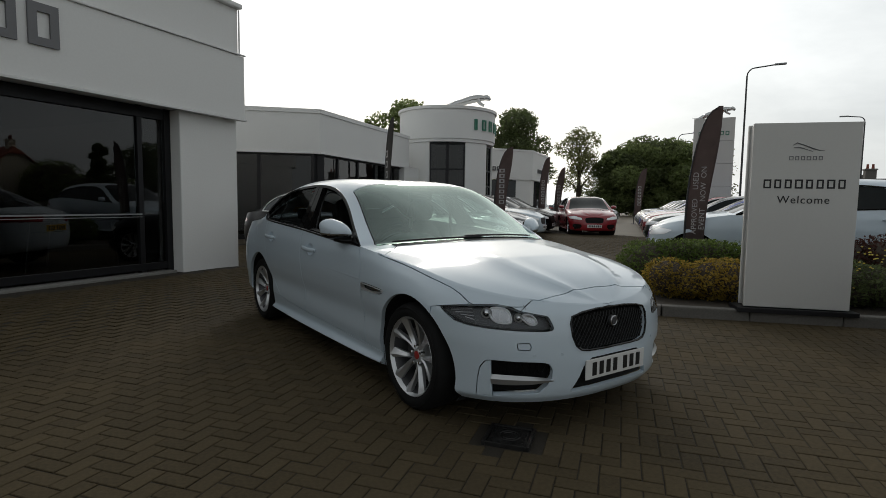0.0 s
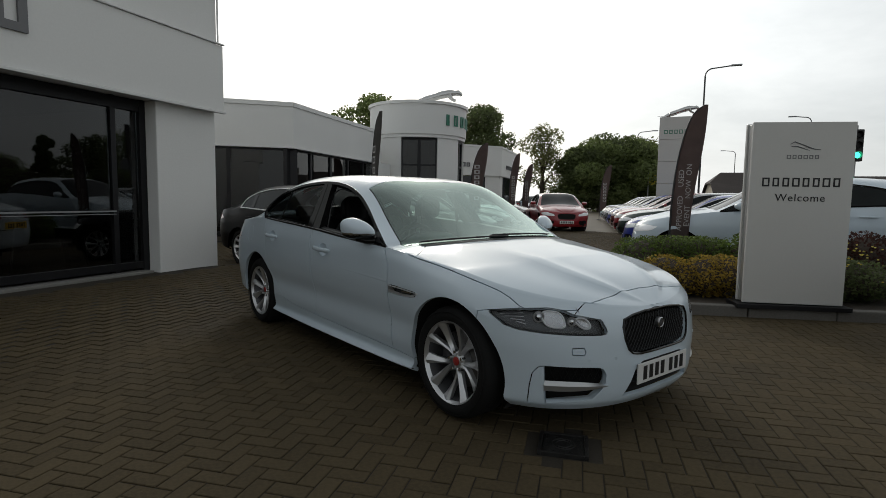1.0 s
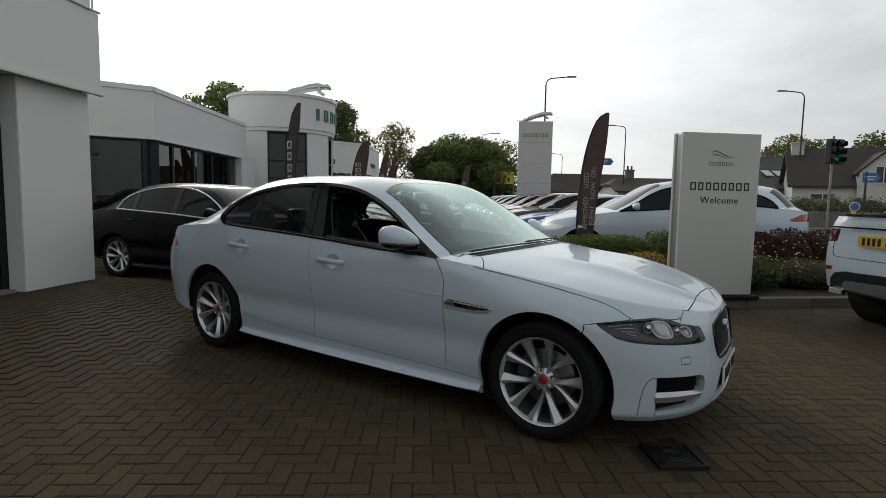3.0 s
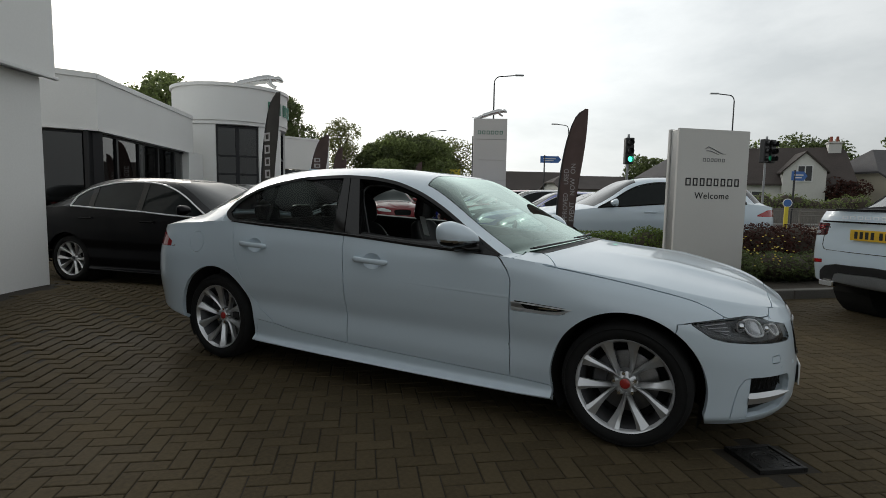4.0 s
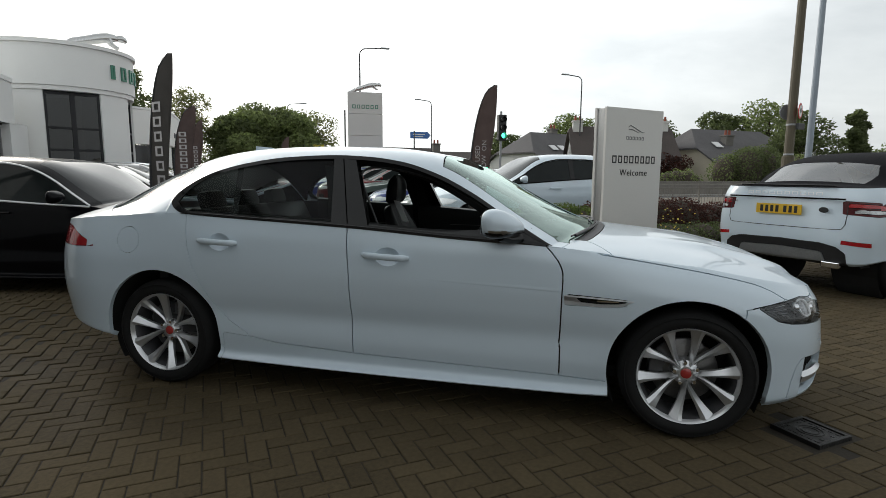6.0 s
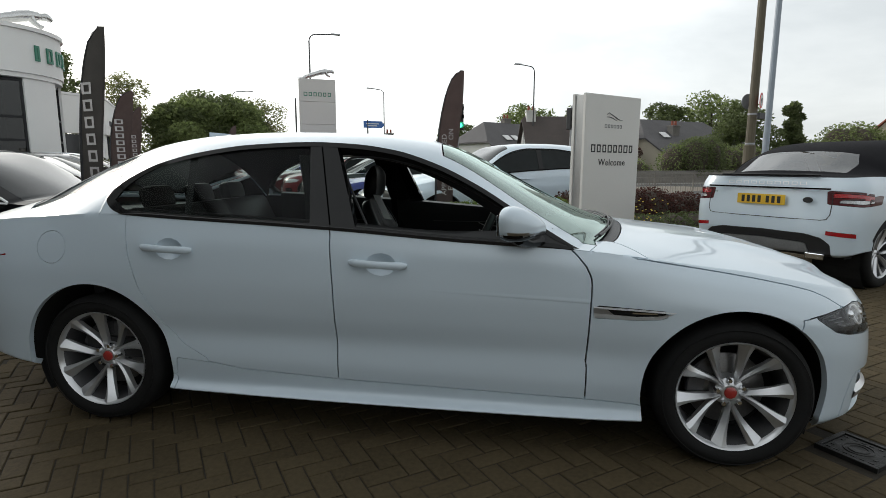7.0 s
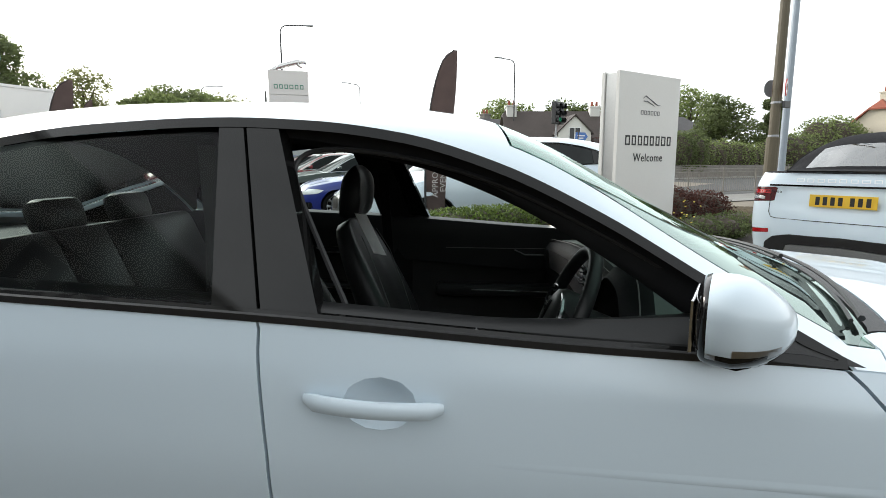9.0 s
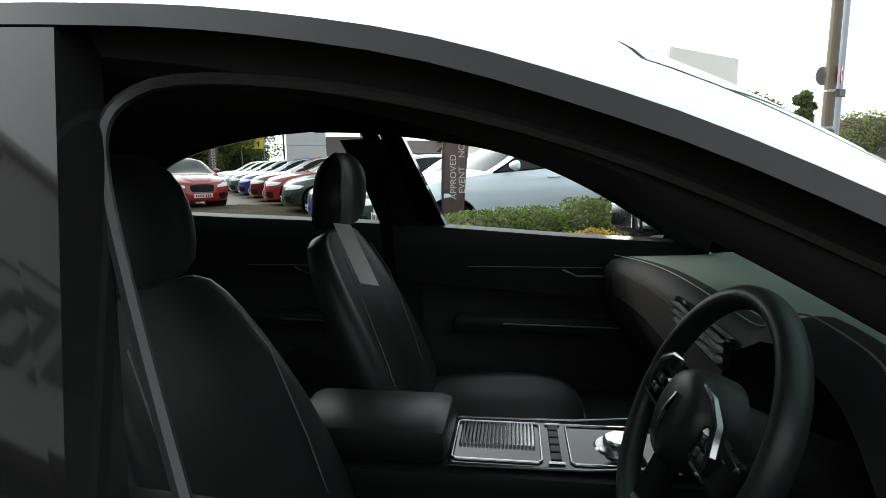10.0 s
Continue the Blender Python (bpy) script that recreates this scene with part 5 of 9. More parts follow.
def guard_rail(a, b, label, h=1.0, step=0.13, mt="rail"):
    """A pedestrian guard rail of panels between posts."""
    a, b = Vector(a), Vector(b)
    L = (b - a).length
    d = (b - a) / L
    g = thing("guard_rail", Matrix(), label, "railing", "railings")
    n = max(1, round(L / 2.0))
    for i in range(n + 1):
        p = a + d * L * i / n
        bm = bmesh.new()
        tube(bm, [(p.x, p.y, gz(p.x, p.y)), (p.x, p.y, h + 0.06)], 0.028, 6)
        part("post", bm, M[mt], g)
    for i in range(n):
        p, q = a + d * L * i / n, a + d * L * (i + 1) / n
        bm = bmesh.new()
        for z in (h, h - 0.12, 0.14):
            tube(bm, [(p.x, p.y, z), (q.x, q.y, z)], 0.018, 5)
        m = int(2.0 / step)
        for k in range(1, m):
            r = p.lerp(q, k / m)
            tube(bm, [(r.x, r.y, 0.14), (r.x, r.y, h - 0.12)], 0.008, 4)
        part("rail_panel", bm, M[mt], g)


R0 = ROAD_A - ROAD_N * 1.95
guard_rail(R0 - ROAD_D * 3, R0 + ROAD_D * 15, "weathered steel pedestrian guard rail by the road")
R1 = ROAD_A + ROAD_N * 8.9
guard_rail(R1 - ROAD_D * 2, R1 + ROAD_D * 30, "weathered steel pedestrian guard rail beyond the road")
W0 = ROAD_A + ROAD_N * 11.4
wall_run("garden_wall", W0 - ROAD_D * 4 , W0 + ROAD_D * 30, -0.05, 0.95, 0.3, M["stone_wall"], "low grey stone garden wall beyond the road")

# ---- houses beyond the road ----
def house(x, y, ang, w, d, eave, ridge, wall, roof, label, hip=0.0, dormers=(), chimneys=(), windows=(), skylights=(), wing=None):
    """A plain house: walls, pitched or half-hipped roof along local x, chimneys, and windows given as (face, u, z, w, h)."""
    h = thing("house", P(x, y) @ Matrix.Rotation(ang, 4, "Z"), label, "house", "houses")
    bm = bmesh.new()
    prism(bm, [(-w / 2, -d / 2), (w / 2, -d / 2), (w / 2, d / 2), (-w / 2, d / 2)], -0.3, eave)
    for sx_ in (-1, 1):
        xx = sx_ * (w / 2 - 0.002)
        top_z = eave + (ridge - eave) * (1 - hip)
        vs = [bm.verts.new((xx, -d / 2, eave)), bm.verts.new((xx, d / 2, eave)), bm.verts.new((xx, d / 2 * hip, top_z)), bm.verts.new((xx, -d / 2 * hip, top_z))]
        bm.faces.new(vs if sx_ > 0 else vs[::-1])
    part("wall", bm, wall, h)
    bm = bmesh.new()
    ov = 0.35
    rl = w / 2 + ov - hip * d * 0.35
    e = eave - 0.15
    pts = [(-w / 2 - ov, -d / 2 - ov, e), (w / 2 + ov, -d / 2 - ov, e), (w / 2 + ov, -d / 2 * hip, e + (ridge - e) * (1 - hip)), (rl, 0, ridge), (w / 2 + ov, d / 2 * hip, e + (ridge - e) * (1 - hip)), (w / 2 + ov, d / 2 + ov, e), (-w / 2 - ov, d / 2 + ov, e), (-w / 2 - ov, d / 2 * hip, e + (ridge - e) * (1 - hip)), (-rl, 0, ridge), (-w / 2 - ov, -d / 2 * hip, e + (ridge - e) * (1 - hip))]
    v = [bm.verts.new(p) for p in pts]
    if hip > 0:
        bm.faces.new((v[0], v[1], v[2], v[3], v[8], v[9]))
        bm.faces.new((v[5], v[6], v[7], v[8], v[3], v[4]))
        bm.faces.new((v[2], v[4], v[3]))
        bm.faces.new((v[7], v[9], v[8]))
    else:
        bm.faces.new((v[0], v[1], v[3], v[8]))
        bm.faces.new((v[5], v[6], v[8], v[3]))
    r = bmesh.ops.extrude_face_region(bm, geom=list(bm.faces))
    for g in r["geom"]:
        if isinstance(g, bmesh.types.BMVert):
            g.co.z += 0.16
    bmesh.ops.recalc_face_normals(bm, faces=bm.faces)
    rf = part("roof", bm, roof, h)
    if wing:  # a small gabled wing towards the road
        u, ww, out_, ez, rz_ = wing
        y0, y1 = -d / 2 - out_, 0.0
        bm = bmesh.new()
        prism(bm, [(u - ww / 2, y0), (u + ww / 2, y0), (u + ww / 2, y1), (u - ww / 2, y1)], -0.3, ez)
        bm.faces.new([bm.verts.new(p) for p in ((u - ww / 2, y0 + 0.002, ez), (u + ww / 2, y0 + 0.002, ez), (u, y0 + 0.002, rz_))])
        part("gable_wall", bm, wall, h)
        bm = bmesh.new()
        for sg in (-1, 1):
            q = [Vector((u + sg * (ww / 2 + 0.2), y0 - 0.15, ez - 0.2)), Vector((u, y0 - 0.15, rz_ + 0.02)), Vector((u, y1, rz_ + 0.02)), Vector((u + sg * (ww / 2 + 0.2), y1, ez - 0.2))]
            a4 = [bm.verts.new(p) for p in q]
            b4 = [bm.verts.new(p + Vector((0, 0, 0.14))) for p in q]
            bm.faces.new(a4)
            bm.faces.new(b4)
            for i in range(4):
                bm.faces.new((a4[i], a4[(i + 1) % 4], b4[(i + 1) % 4], b4[i]))
        bmesh.ops.recalc_face_normals(bm, faces=bm.faces)
        part("gable_roof", bm, roof, h)
        bm = bmesh.new()
        for a in (-1, 0, 1):
            box(bm, u + a * 0.5, y0 - 0.03, 3.5, 0.07, 0.08, 1.2)
        for a in (-1, 1):
            box(bm, u, y0 - 0.03, 3.5 + a * 0.6, 1.07, 0.08, 0.07)
        gw = part("window", bm, M["sign_white"], h)
        bm = bmesh.new()
        box(bm, u, y0 - 0.012, 3.5, 0.94, 0.02, 1.14)
        part("pane", bm, M["dark_pane"], gw)
    for cx, cy, cz, mt in chimneys:
        bm = bmesh.new()
        box(bm, cx, cy, cz - 1.2, 0.9, 0.7, 2.4, None, 0.02)
        box(bm, cx, cy, cz + 0.03, 1.05, 0.85, 0.14, None, 0.02)
        ch = part("chimney", bm, M[mt], rf)
        for dx in (-0.22, 0.22):
            bm = bmesh.new()
            tube(bm, [(cx + dx, cy, cz + 0.1), (cx + dx, cy, cz + 0.55)], [0.13, 0.10], 8)
            part("chimney_pot", bm, M["red_tile"], ch)
    for fc, u, z, ww, hh in windows:
        m = {"s": Matrix.Translation((u, -d / 2, z)), "e": Matrix.Translation((w / 2, u, z)) @ Matrix.Rotation(radians(90), 4, "Z"), "w": Matrix.Translation((-w / 2, u, z)) @ Matrix.Rotation(radians(-90), 4, "Z")}[fc]
        bm = bmesh.new()
        for a in (-1, 0, 1):
            box(bm, a * ww / 2, -0.03, 0, 0.07, 0.08, hh, m)
        for a in (-1, 1):
            box(bm, 0, -0.03, a * hh / 2, ww + 0.07, 0.08, 0.07, m)
        win = part("window", bm, M["sign_white"], h)
        bm = bmesh.new()
        box(bm, 0, -0.012, 0, ww - 0.06, 0.02, hh - 0.06, m)
        part("pane", bm, M["dark_pane"], win)
    for u, f, ww in skylights:
        slope = math.atan2(ridge - e, d / 2 + ov)
        m = Matrix.Translation((u, -d / 2 - ov + (d / 2 + ov) * f, e + (ridge - e) * f + 0.16)) @ Matrix.Rotation(slope, 4, "X")
        bm = bmesh.new()
        box(bm, 0, 0, 0.03, ww, 0.9, 0.06, m)
        part("skylight", bm, M["sign_white"], rf)
    return h


ra = math.atan2(ROAD_D.y, ROAD_D.x)
house(53.6, -1.0, ra - 0.45, 8.8, 7.0, 2.7, 5.7, M["house_white"], M["brown_tile"], "white house with a steep brown roof and a small gable", 0.12, chimneys=((3.9, -0.3, 6.15, "house_white"), (-3.9, -0.3, 6.25, "house_white")), windows=(("w", 0.0, 3.6, 1.0, 1.3), ("s", -2.4, 1.5, 1.6, 1.2), ("s", 3.2, 1.5, 1.4, 1.2), ("w", 1.0, 1.3, 1.6, 1.2)), wing=(1.1, 2.9, 0.6, 3.7, 5.1))
house(58.5, -11.6, ra, 12, 9, 2.5, 5.6, M["house_cream"], M["slate"], "cream bungalow with a grey slate roof and skylights", 0.6, chimneys=((-2.0, -2.0, 5.0, "stone_wall"),), windows=(("s", -2.0, 1.5, 1.6, 1.1), ("s", 3.5, 1.5, 1.6, 1.1)), skylights=((-3.6, 0.5, 0.8),))
house(60.0, -36.5, ra, 11, 8, 3.0, 6.8, M["house_cream"], M["red_tile"], "cream house with a red tiled roof", 0.2, chimneys=((-4.5, 0.0, 7.6, "house_cream"),), windows=(("s", -2.0, 1.7, 1.6, 1.2),))
house(60.0, 5.4, ra + 0.2, 10, 9, 2.6, 5.6, M["house_white"], M["slate"], "low house with a hipped slate roof", 0.7, chimneys=((0.5, 0.5, 6.2, "stone_wall"),), windows=(("s", -2.0, 1.5, 1.5, 1.1),), skylights=((-2.2, 0.45, 0.8), (-1.0, 0.45, 0.8)))
house(66.0, 17.0, ra, 11, 8, 2.4, 3.9, M["house_white"], M["brown_tile"], "low white house with a brown tiled roof", 0.5, chimneys=((-3.0, 0.0, 4.9, "stone_wall"),), windows=(("s", 0.0, 1.5, 1.6, 1.1),))
house(72.0, 27.0, ra, 12, 8, 2.4, 4.8, M["house_cream"], M["brown_tile"], "low cream house with a brown tiled roof", 0.5, windows=(("s", 0.0, 1.5, 1.6, 1.1),))

# ---- leaves ----
def leaf_cloud(bm, blobs, count, size, rng, flat=0.0, surf=0.55):
    """Scatters small bent leaves through ellipsoids (centre, radii)."""
    vol = [b[1][0] * b[1][1] * b[1][2] for b in blobs]
    tot = sum(vol)
    for (c, r), vv in zip(blobs, vol):
        for _ in range(int(count * vv / tot)):
            d = Vector((rng.gauss(0, 1), rng.gauss(0, 1), rng.gauss(0, 1))).normalized()
            rad = surf + (1 - surf) * rng.random() ** 0.6
            rad *= 1 + 0.14 * math.sin(d.x * 7 + c[0]) * math.sin(d.y * 6 + c[1]) * math.cos(d.z * 5)
            p = Vector((c[0] + d.x * r[0] * rad, c[1] + d.y * r[1] * rad, c[2] + d.z * r[2] * rad))
            s = size * (0.6 + 0.8 * rng.random())
            a = Vector((rng.gauss(0, 1), rng.gauss(0, 1), rng.gauss(0, 0.7))).normalized()
            b = a.cross(d + Vector((rng.gauss(0, 0.5), rng.gauss(0, 0.5), rng.gauss(0, 0.5))))
            if b.length < 1e-3:
                continue
            b.normalize()
            n = a.cross(b) * 0.18
            v = [bm.verts.new(p - a * s), bm.verts.new(p + b * s * 0.55 + n * s), bm.verts.new(p + a * s), bm.verts.new(p - b * s * 0.55 + n * s)]
            bm.faces.new(v)


def tree(x, y, h, spread, material, rng, label, leaves=2600, size=0.22, base=0.3, thin=0.0, lean=0.0):
    """A tapered trunk with limbs and a crown of leaf clumps."""
    t = thing("tree", P(x, y), label, "tree", "trees")
    bm = bmesh.new()
    tube(bm, [(0, 0, -0.1), (0.05, 0.03, h * 0.25), (lean * 0.4, 0, h * 0.5), (lean, 0.1, h * 0.82)], [0.035 * h, 0.026 * h, 0.016 * h, 0.005 * h], 8)
    blobs = []
    n = 9
    for k in range(n):
        a = 2.4 * k + rng.random()
        zz = h * (base + (0.92 - base) * (k + 0.6) / n)
        rr = spread * (0.62 + 0.2 * rng.random()) * (1.0 - 0.55 * max(0, (zz / h - 0.55) / 0.45))
        c = Vector((math.cos(a) * rr + lean * zz / h, math.sin(a) * rr, zz))
        st = Vector((lean * zz / h * 0.5, 0, zz * 0.62))
        tube(bm, [st, st.lerp(c, 0.5) + Vector((0, 0, 0.04 * h)), c], [0.011 * h, 0.007 * h, 0.002 * h], 6)
        q = spread * (0.42 + 0.2 * rng.random())
        blobs.append((c, (q, q, q * 0.78)))
    blobs.append((Vector((lean, 0, h * 0.88)), (spread * 0.45, spread * 0.45, h * 0.12)))
    blobs.append((Vector((lean * 0.6, 0, h * 0.62)), (spread * 0.6, spread * 0.6, h * 0.2)))
    part("trunk", bm, M["bark"], t, smooth=True)
    bm = bmesh.new()
    leaf_cloud(bm, blobs, leaves, size, rng, surf=0.35 if thin else 0.5)
    part("crown", bm, material, t)
    return t


rng = random.Random(7)
tree(16.8, 28.1, 7.3, 2.2, M["leaf_mid"], rng, "broadleaf tree behind the annex", 5200, 0.13)
tree(34.5, 38.0, 10.0, 3.3, M["leaf_dark"], rng, "dense dark broadleaf tree behind the tower", 12000, 0.15, 0.2)
tree(47.9, 41.6, 10.0, 2.6, M["leaf_pale"], rng, "open-crowned broadleaf tree at the road side", 5200, 0.13, 0.25, 1)
for k, (x, y, h, sp_) in enumerate(((49.8, 37.6, 7.0, 2.8), (51.0, 36.0, 7.8, 3.6), (53.5, 36.5, 8.2, 4.0), (53.5, 33.6, 7.8, 3.6), (55.5, 34.0, 8.0, 3.4))):
    tree(x, y, h, sp_, M["leaf_mid"] if k % 2 else M["leaf_dark"], rng, "dense broadleaf tree in a belt of trees", 11000, 0.18, 0.08)
tree(57.5, 32.5, 8.4, 3.0, M["leaf_pale"], rng, "thin pale-leaved tree beside the belt of trees", 2800, 0.15, 0.12, 1)
tree(70, 12, 6.5, 3.2, M["leaf_dark"], rng, "dark leafy tree in a garden", 5700, 0.19, 0.1)
tree(66, 3.0, 8.0, 3.6, M["leaf_mid"], rng, "broadleaf tree in a garden beyond the road", 6080, 0.19, 0.15)
tree(70, -14.2, 8.6, 3.4, M["leaf_dark"], rng, "dark spreading tree behind the houses", 7980, 0.20, 0.25)
tree(68, -18.5, 9.6, 3.7, M["leaf_mid"], rng, "open-crowned tree behind the bungalow", 4940, 0.18, 0.2, 1)
tree(66, -4.5, 7.6, 4.2, M["leaf_dark"], rng, "dark garden tree behind the white house", 7220, 0.20, 0.2)
tree(53.2, -16.4, 7.0, 2.6, M["leaf_dark"], rng, "dark upright tree beside the garden wall", 6080, 0.15, 0.1)
tree(53.0, -20.6, 7.0, 1.2, M["leaf_dark"], rng, "dark upright tree beside the garden wall", 5700, 0.15, 0.1)
tree(49.0, -12.2, 3.2, 1.7, M["leaf_dark"], rng, "round dark green shrub in a garden", 3800, 0.11, 0.05)
tree(50.5, -5.5, 3.0, 1.8, M["leaf_red"], rng, "dark red shrub before the white house", 3420, 0.11, 0.05)


def hedge_run(name, pts, r, h, material, count, size, label, rng, group="", lumps=0.25, z0=None):
    """A hedge along points as leaves round a dark inner mass."""
    hd = thing(name, Matrix(), label, "hedge", group, )
    bm = bmesh.new()
    blobs = []
    for (x, y), (x2, y2) in zip(pts, pts[1:]):
        L = math.hypot(x2 - x, y2 - y)
        n = max(2, int(L / (r * 0.8)))
        for i in range(n):
            u = (i + rng.random() * 0.6) / n
            hh = h * (1 - lumps * rng.random())
            rr = r * (0.85 + 0.3 * rng.random())
            b = gz(x, y) if z0 is None else z0
            blobs.append((Vector((x + (x2 - x) * u, y + (y2 - y) * u, b + hh * 0.5)), (rr, rr, hh * 0.5)))
    leaf_cloud(bm, blobs, count, size, rng, surf=0.72)
    part("foliage", bm, material, hd)
    bm = bmesh.new()
    for c, q in blobs:
        bmesh.ops.create_icosphere(bm, subdivisions=2, radius=1.0, matrix=Matrix.Translation(c) @ Matrix.Diagonal((q[0] * 0.72, q[1] * 0.72, q[2] * 0.80, 1)))
    for v in bm.verts:
        v.co += Vector((rng.uniform(-1, 1), rng.uniform(-1, 1), rng.uniform(-1, 1))) * 0.03 * r
    part("twig_core", bm, M["bark"], hd)
    return hd


def kxy(u, v):
    p = kp(u, v)
    return (p.x, p.y)


hedge_run("clipped_hedge", [kxy(0.10, 1.62), kxy(0.6, 1.50), kxy(1.2, 1.38), kxy(1.9, 1.2)], 0.46, 0.80, M["leaf_hedge"], 19000, 0.022, "low clipped green hedge in the planting bed", rng, z0=0.09, lumps=0.14)
hedge_run("golden_shrub", [kxy(0.15, 0.72), kxy(0.55, 0.66), kxy(0.95, 0.62)], 0.34, 0.56, M["leaf_gold"], 5200, 0.02, "low golden-leaved shrub beside the hedge", rng, z0=0.09)
hedge_run("flowering_shrub", [kxy(1.55, 0.85), kxy(2.1, 0.75), kxy(2.6, 0.8)], 0.45, 0.68, M["leaf_dark"], 8000, 0.022, "dark green shrub with small yellow flowers", rng, z0=0.09)
hedge_run("red_brown_hedge", [kxy(1.9, 1.6), kxy(2.8, 1.55), kxy(3.6, 1.5), kxy(4.6, 1.5), kxy(5.6, 1.5)], 0.50, 0.86, M["leaf_red"], 24000, 0.022, "red-brown leaved hedge in the planting bed", rng, z0=0.09)
hedge_run("flowering_shrub", [kxy(3.0, 0.85), kxy(3.8, 0.8), kxy(5.4, 0.9)], 0.40, 0.46, M["leaf_dark"], 6500, 0.022, "dark green shrub with small yellow flowers", rng, z0=0.09)
fl_ob = bmesh.new()
for _ in range(150):
    u, v, z = rng.uniform(1.4, 3.2), rng.uniform(0.35, 1.0), rng.uniform(0.35, 0.80)
    p = kp(u, v, z)
    bmesh.ops.create_icosphere(fl_ob, subdivisions=1, radius=0.014, matrix=Matrix.Translation(p) @ Matrix.Diagonal((1, 1, 0.6, 1)))
part("shrub_flowers", fl_ob, M["petal"], None, "scattered small yellow shrub flowers", kind="stuff", category="flowers")
H0 = ROAD_A + ROAD_N * 13.0


def hxy(u, v=0.0):
    p = H0 + ROAD_D * u + ROAD_N * v
    return (p.x, p.y)


hedge_run("garden_hedge", [(36.6, 1.4), (49.0, 10.7), (62.0, 20.4)], 0.7, 1.6, M["leaf_dark"], 5000, 0.07, "dark garden hedge along the road", rng, "garden hedges")
hedge_run("garden_hedge", [hxy(1), hxy(7), hxy(14)], 0.8, 1.9, M["leaf_mid"], 7000, 0.07, "clipped green garden hedge beyond the road", rng, "garden hedges")
hedge_run("garden_hedge", [hxy(16), hxy(22), hxy(30)], 1.2, 3.1, M["leaf_mid"], 15000, 0.08, "tall green garden hedge beyond the road", rng, "garden hedges", 0.18)
hedge_run("garden_hedge", [hxy(33.5, 1), hxy(42, 0.5), hxy(54, 0)], 2.4, 5.6, M["leaf_mid"], 22000, 0.11, "high overgrown green hedge beyond the road", rng, "garden hedges", 0.4)
hedge_run("garden_shrub", [hxy(17.2, -0.9), hxy(20.0, -0.9)], 1.3, 3.7, M["leaf_dark"], 6000, 0.08, "dark rounded garden shrub by the wall", rng)

# ---- the white saloon ----
XF["seams"] += [-3.30, -2.90, -1.26, -0.62, -0.605, -0.59, -0.575, -0.56, -0.545, -0.53, -0.515, -0.50, -0.48]
HERO_AT = pose(2.505, 2.82, 0.0, 0, 0, -90)
ss, low, top, arch, vrows = car_surface(XF, True)
shell = Shell(ss, low, top)
hero = thing("saloon_car", HERO_AT, "white four-door saloon car parked on block paving, driver's window open", "car")


def panel_tags():
    for i, (kind, s, k) in enumerate(shell.meta):
        c = shell.c[i]
        if kind == "low":
            if c.x > 0.22:
                t = "front_bumper"
            elif c.x > -0.61:
                t = "front_fender"
            elif c.x > -1.735:
                t = "front_door"
            elif c.x < -3.72 and c.z < 0.66:
                t = "rear_bumper"
            elif c.x < -3.7 and abs(c.y) < 0.62:
                t = "boot_lid"
            else:
                t = "rear_quarter"
        else:
            if s > _s(-0.56):
                t = "bonnet"
            elif s > _s(-0.62):
                t = "cowl" if k >= 4 else "front_fender"
            elif s > _s(-1.26):
                t = "windscreen" if k >= 4 else "roof"
            elif s > _s(-2.90):
                t = "roof"
            elif s > _s(-3.30):
                t = "rear_window" if k >= 7 else "rear_quarter"
            else:
                t = "boot_lid" if k >= 5 else "rear_quarter"
        shell.tag[i] = t


panel_tags()
is_low = lambda t, c, m: m[0] == "low"
DOOR_LOW = [(-0.36, 0.255), (-0.62, 0.264), (-1.73, 0.292), (-2.36, 0.332)]
shell.cut("front_door", "side", [(-0.606, 1.3), (-0.606, 0.80), (-0.612, 0.5), (-0.625, 0.264), (-1.732, 0.292), (-1.733, 0.74), (-1.746, 0.94), (-1.746, 1.3)], is_low)
shell.cut("front_fender", "side", [(-0.73, 1.3), (-0.70, 0.938), (-0.668, 0.908), (-0.632, 0.865), (-0.612, 0.825), (-0.606, 0.80), (-0.50, 0.80), (-0.50, 1.3)], is_low)
shell.cut("rear_door", "side", [(-1.746, 1.3), (-1.746, 0.94), (-1.733, 0.74), (-1.732, 0.292), (-2.20, 0.318), (-2.36, 0.350), (-2.50, 0.43), (-2.60, 0.54), (-2.69, 0.70), (-2.735, 0.86), (-2.75, 1.0), (-2.76, 1.3)], is_low)
shell.cut("sill", "side", [(-0.30, 0.252)] + DOOR_LOW[1:3] + [(-2.20, 0.318), (-2.36, 0.345), (-2.54, 0.36), (-2.62, -0.3), (-0.30, -0.3)], is_low)
shell.cut("arch", "side", circle_poly(0.0, 0.322, 0.377), is_low)
shell.cut("arch", "side", circle_poly(-2.96, 0.322, 0.390), is_low)

is_top = lambda t, c, m: m[0] == "top"
on_nose = lambda t, c, m: t == "front_bumper"
shell.cut("front_bumper", "plan", [(0.622, 0.1), (0.624, 0.0), (0.630, -0.20), (0.638, -0.40), (0.636, -0.48), (0.60, -0.575), (0.55, -0.66), (0.45, -0.80), (1.0, -1.0), (1.0, 0.1)], is_top)
shell.cut("front_fender", "plan", [(-0.66, -0.775), (-0.61, -0.765), (-0.57, -0.74), (-0.54, -0.715), (-0.50, -0.705), (-0.46, -0.735), (-0.42, -0.79), (-0.38, -0.86), (-0.36, -1.0), (-0.66, -1.0)], lambda t, c, m: m[0] == "top" and t in ("bonnet", "cowl"))
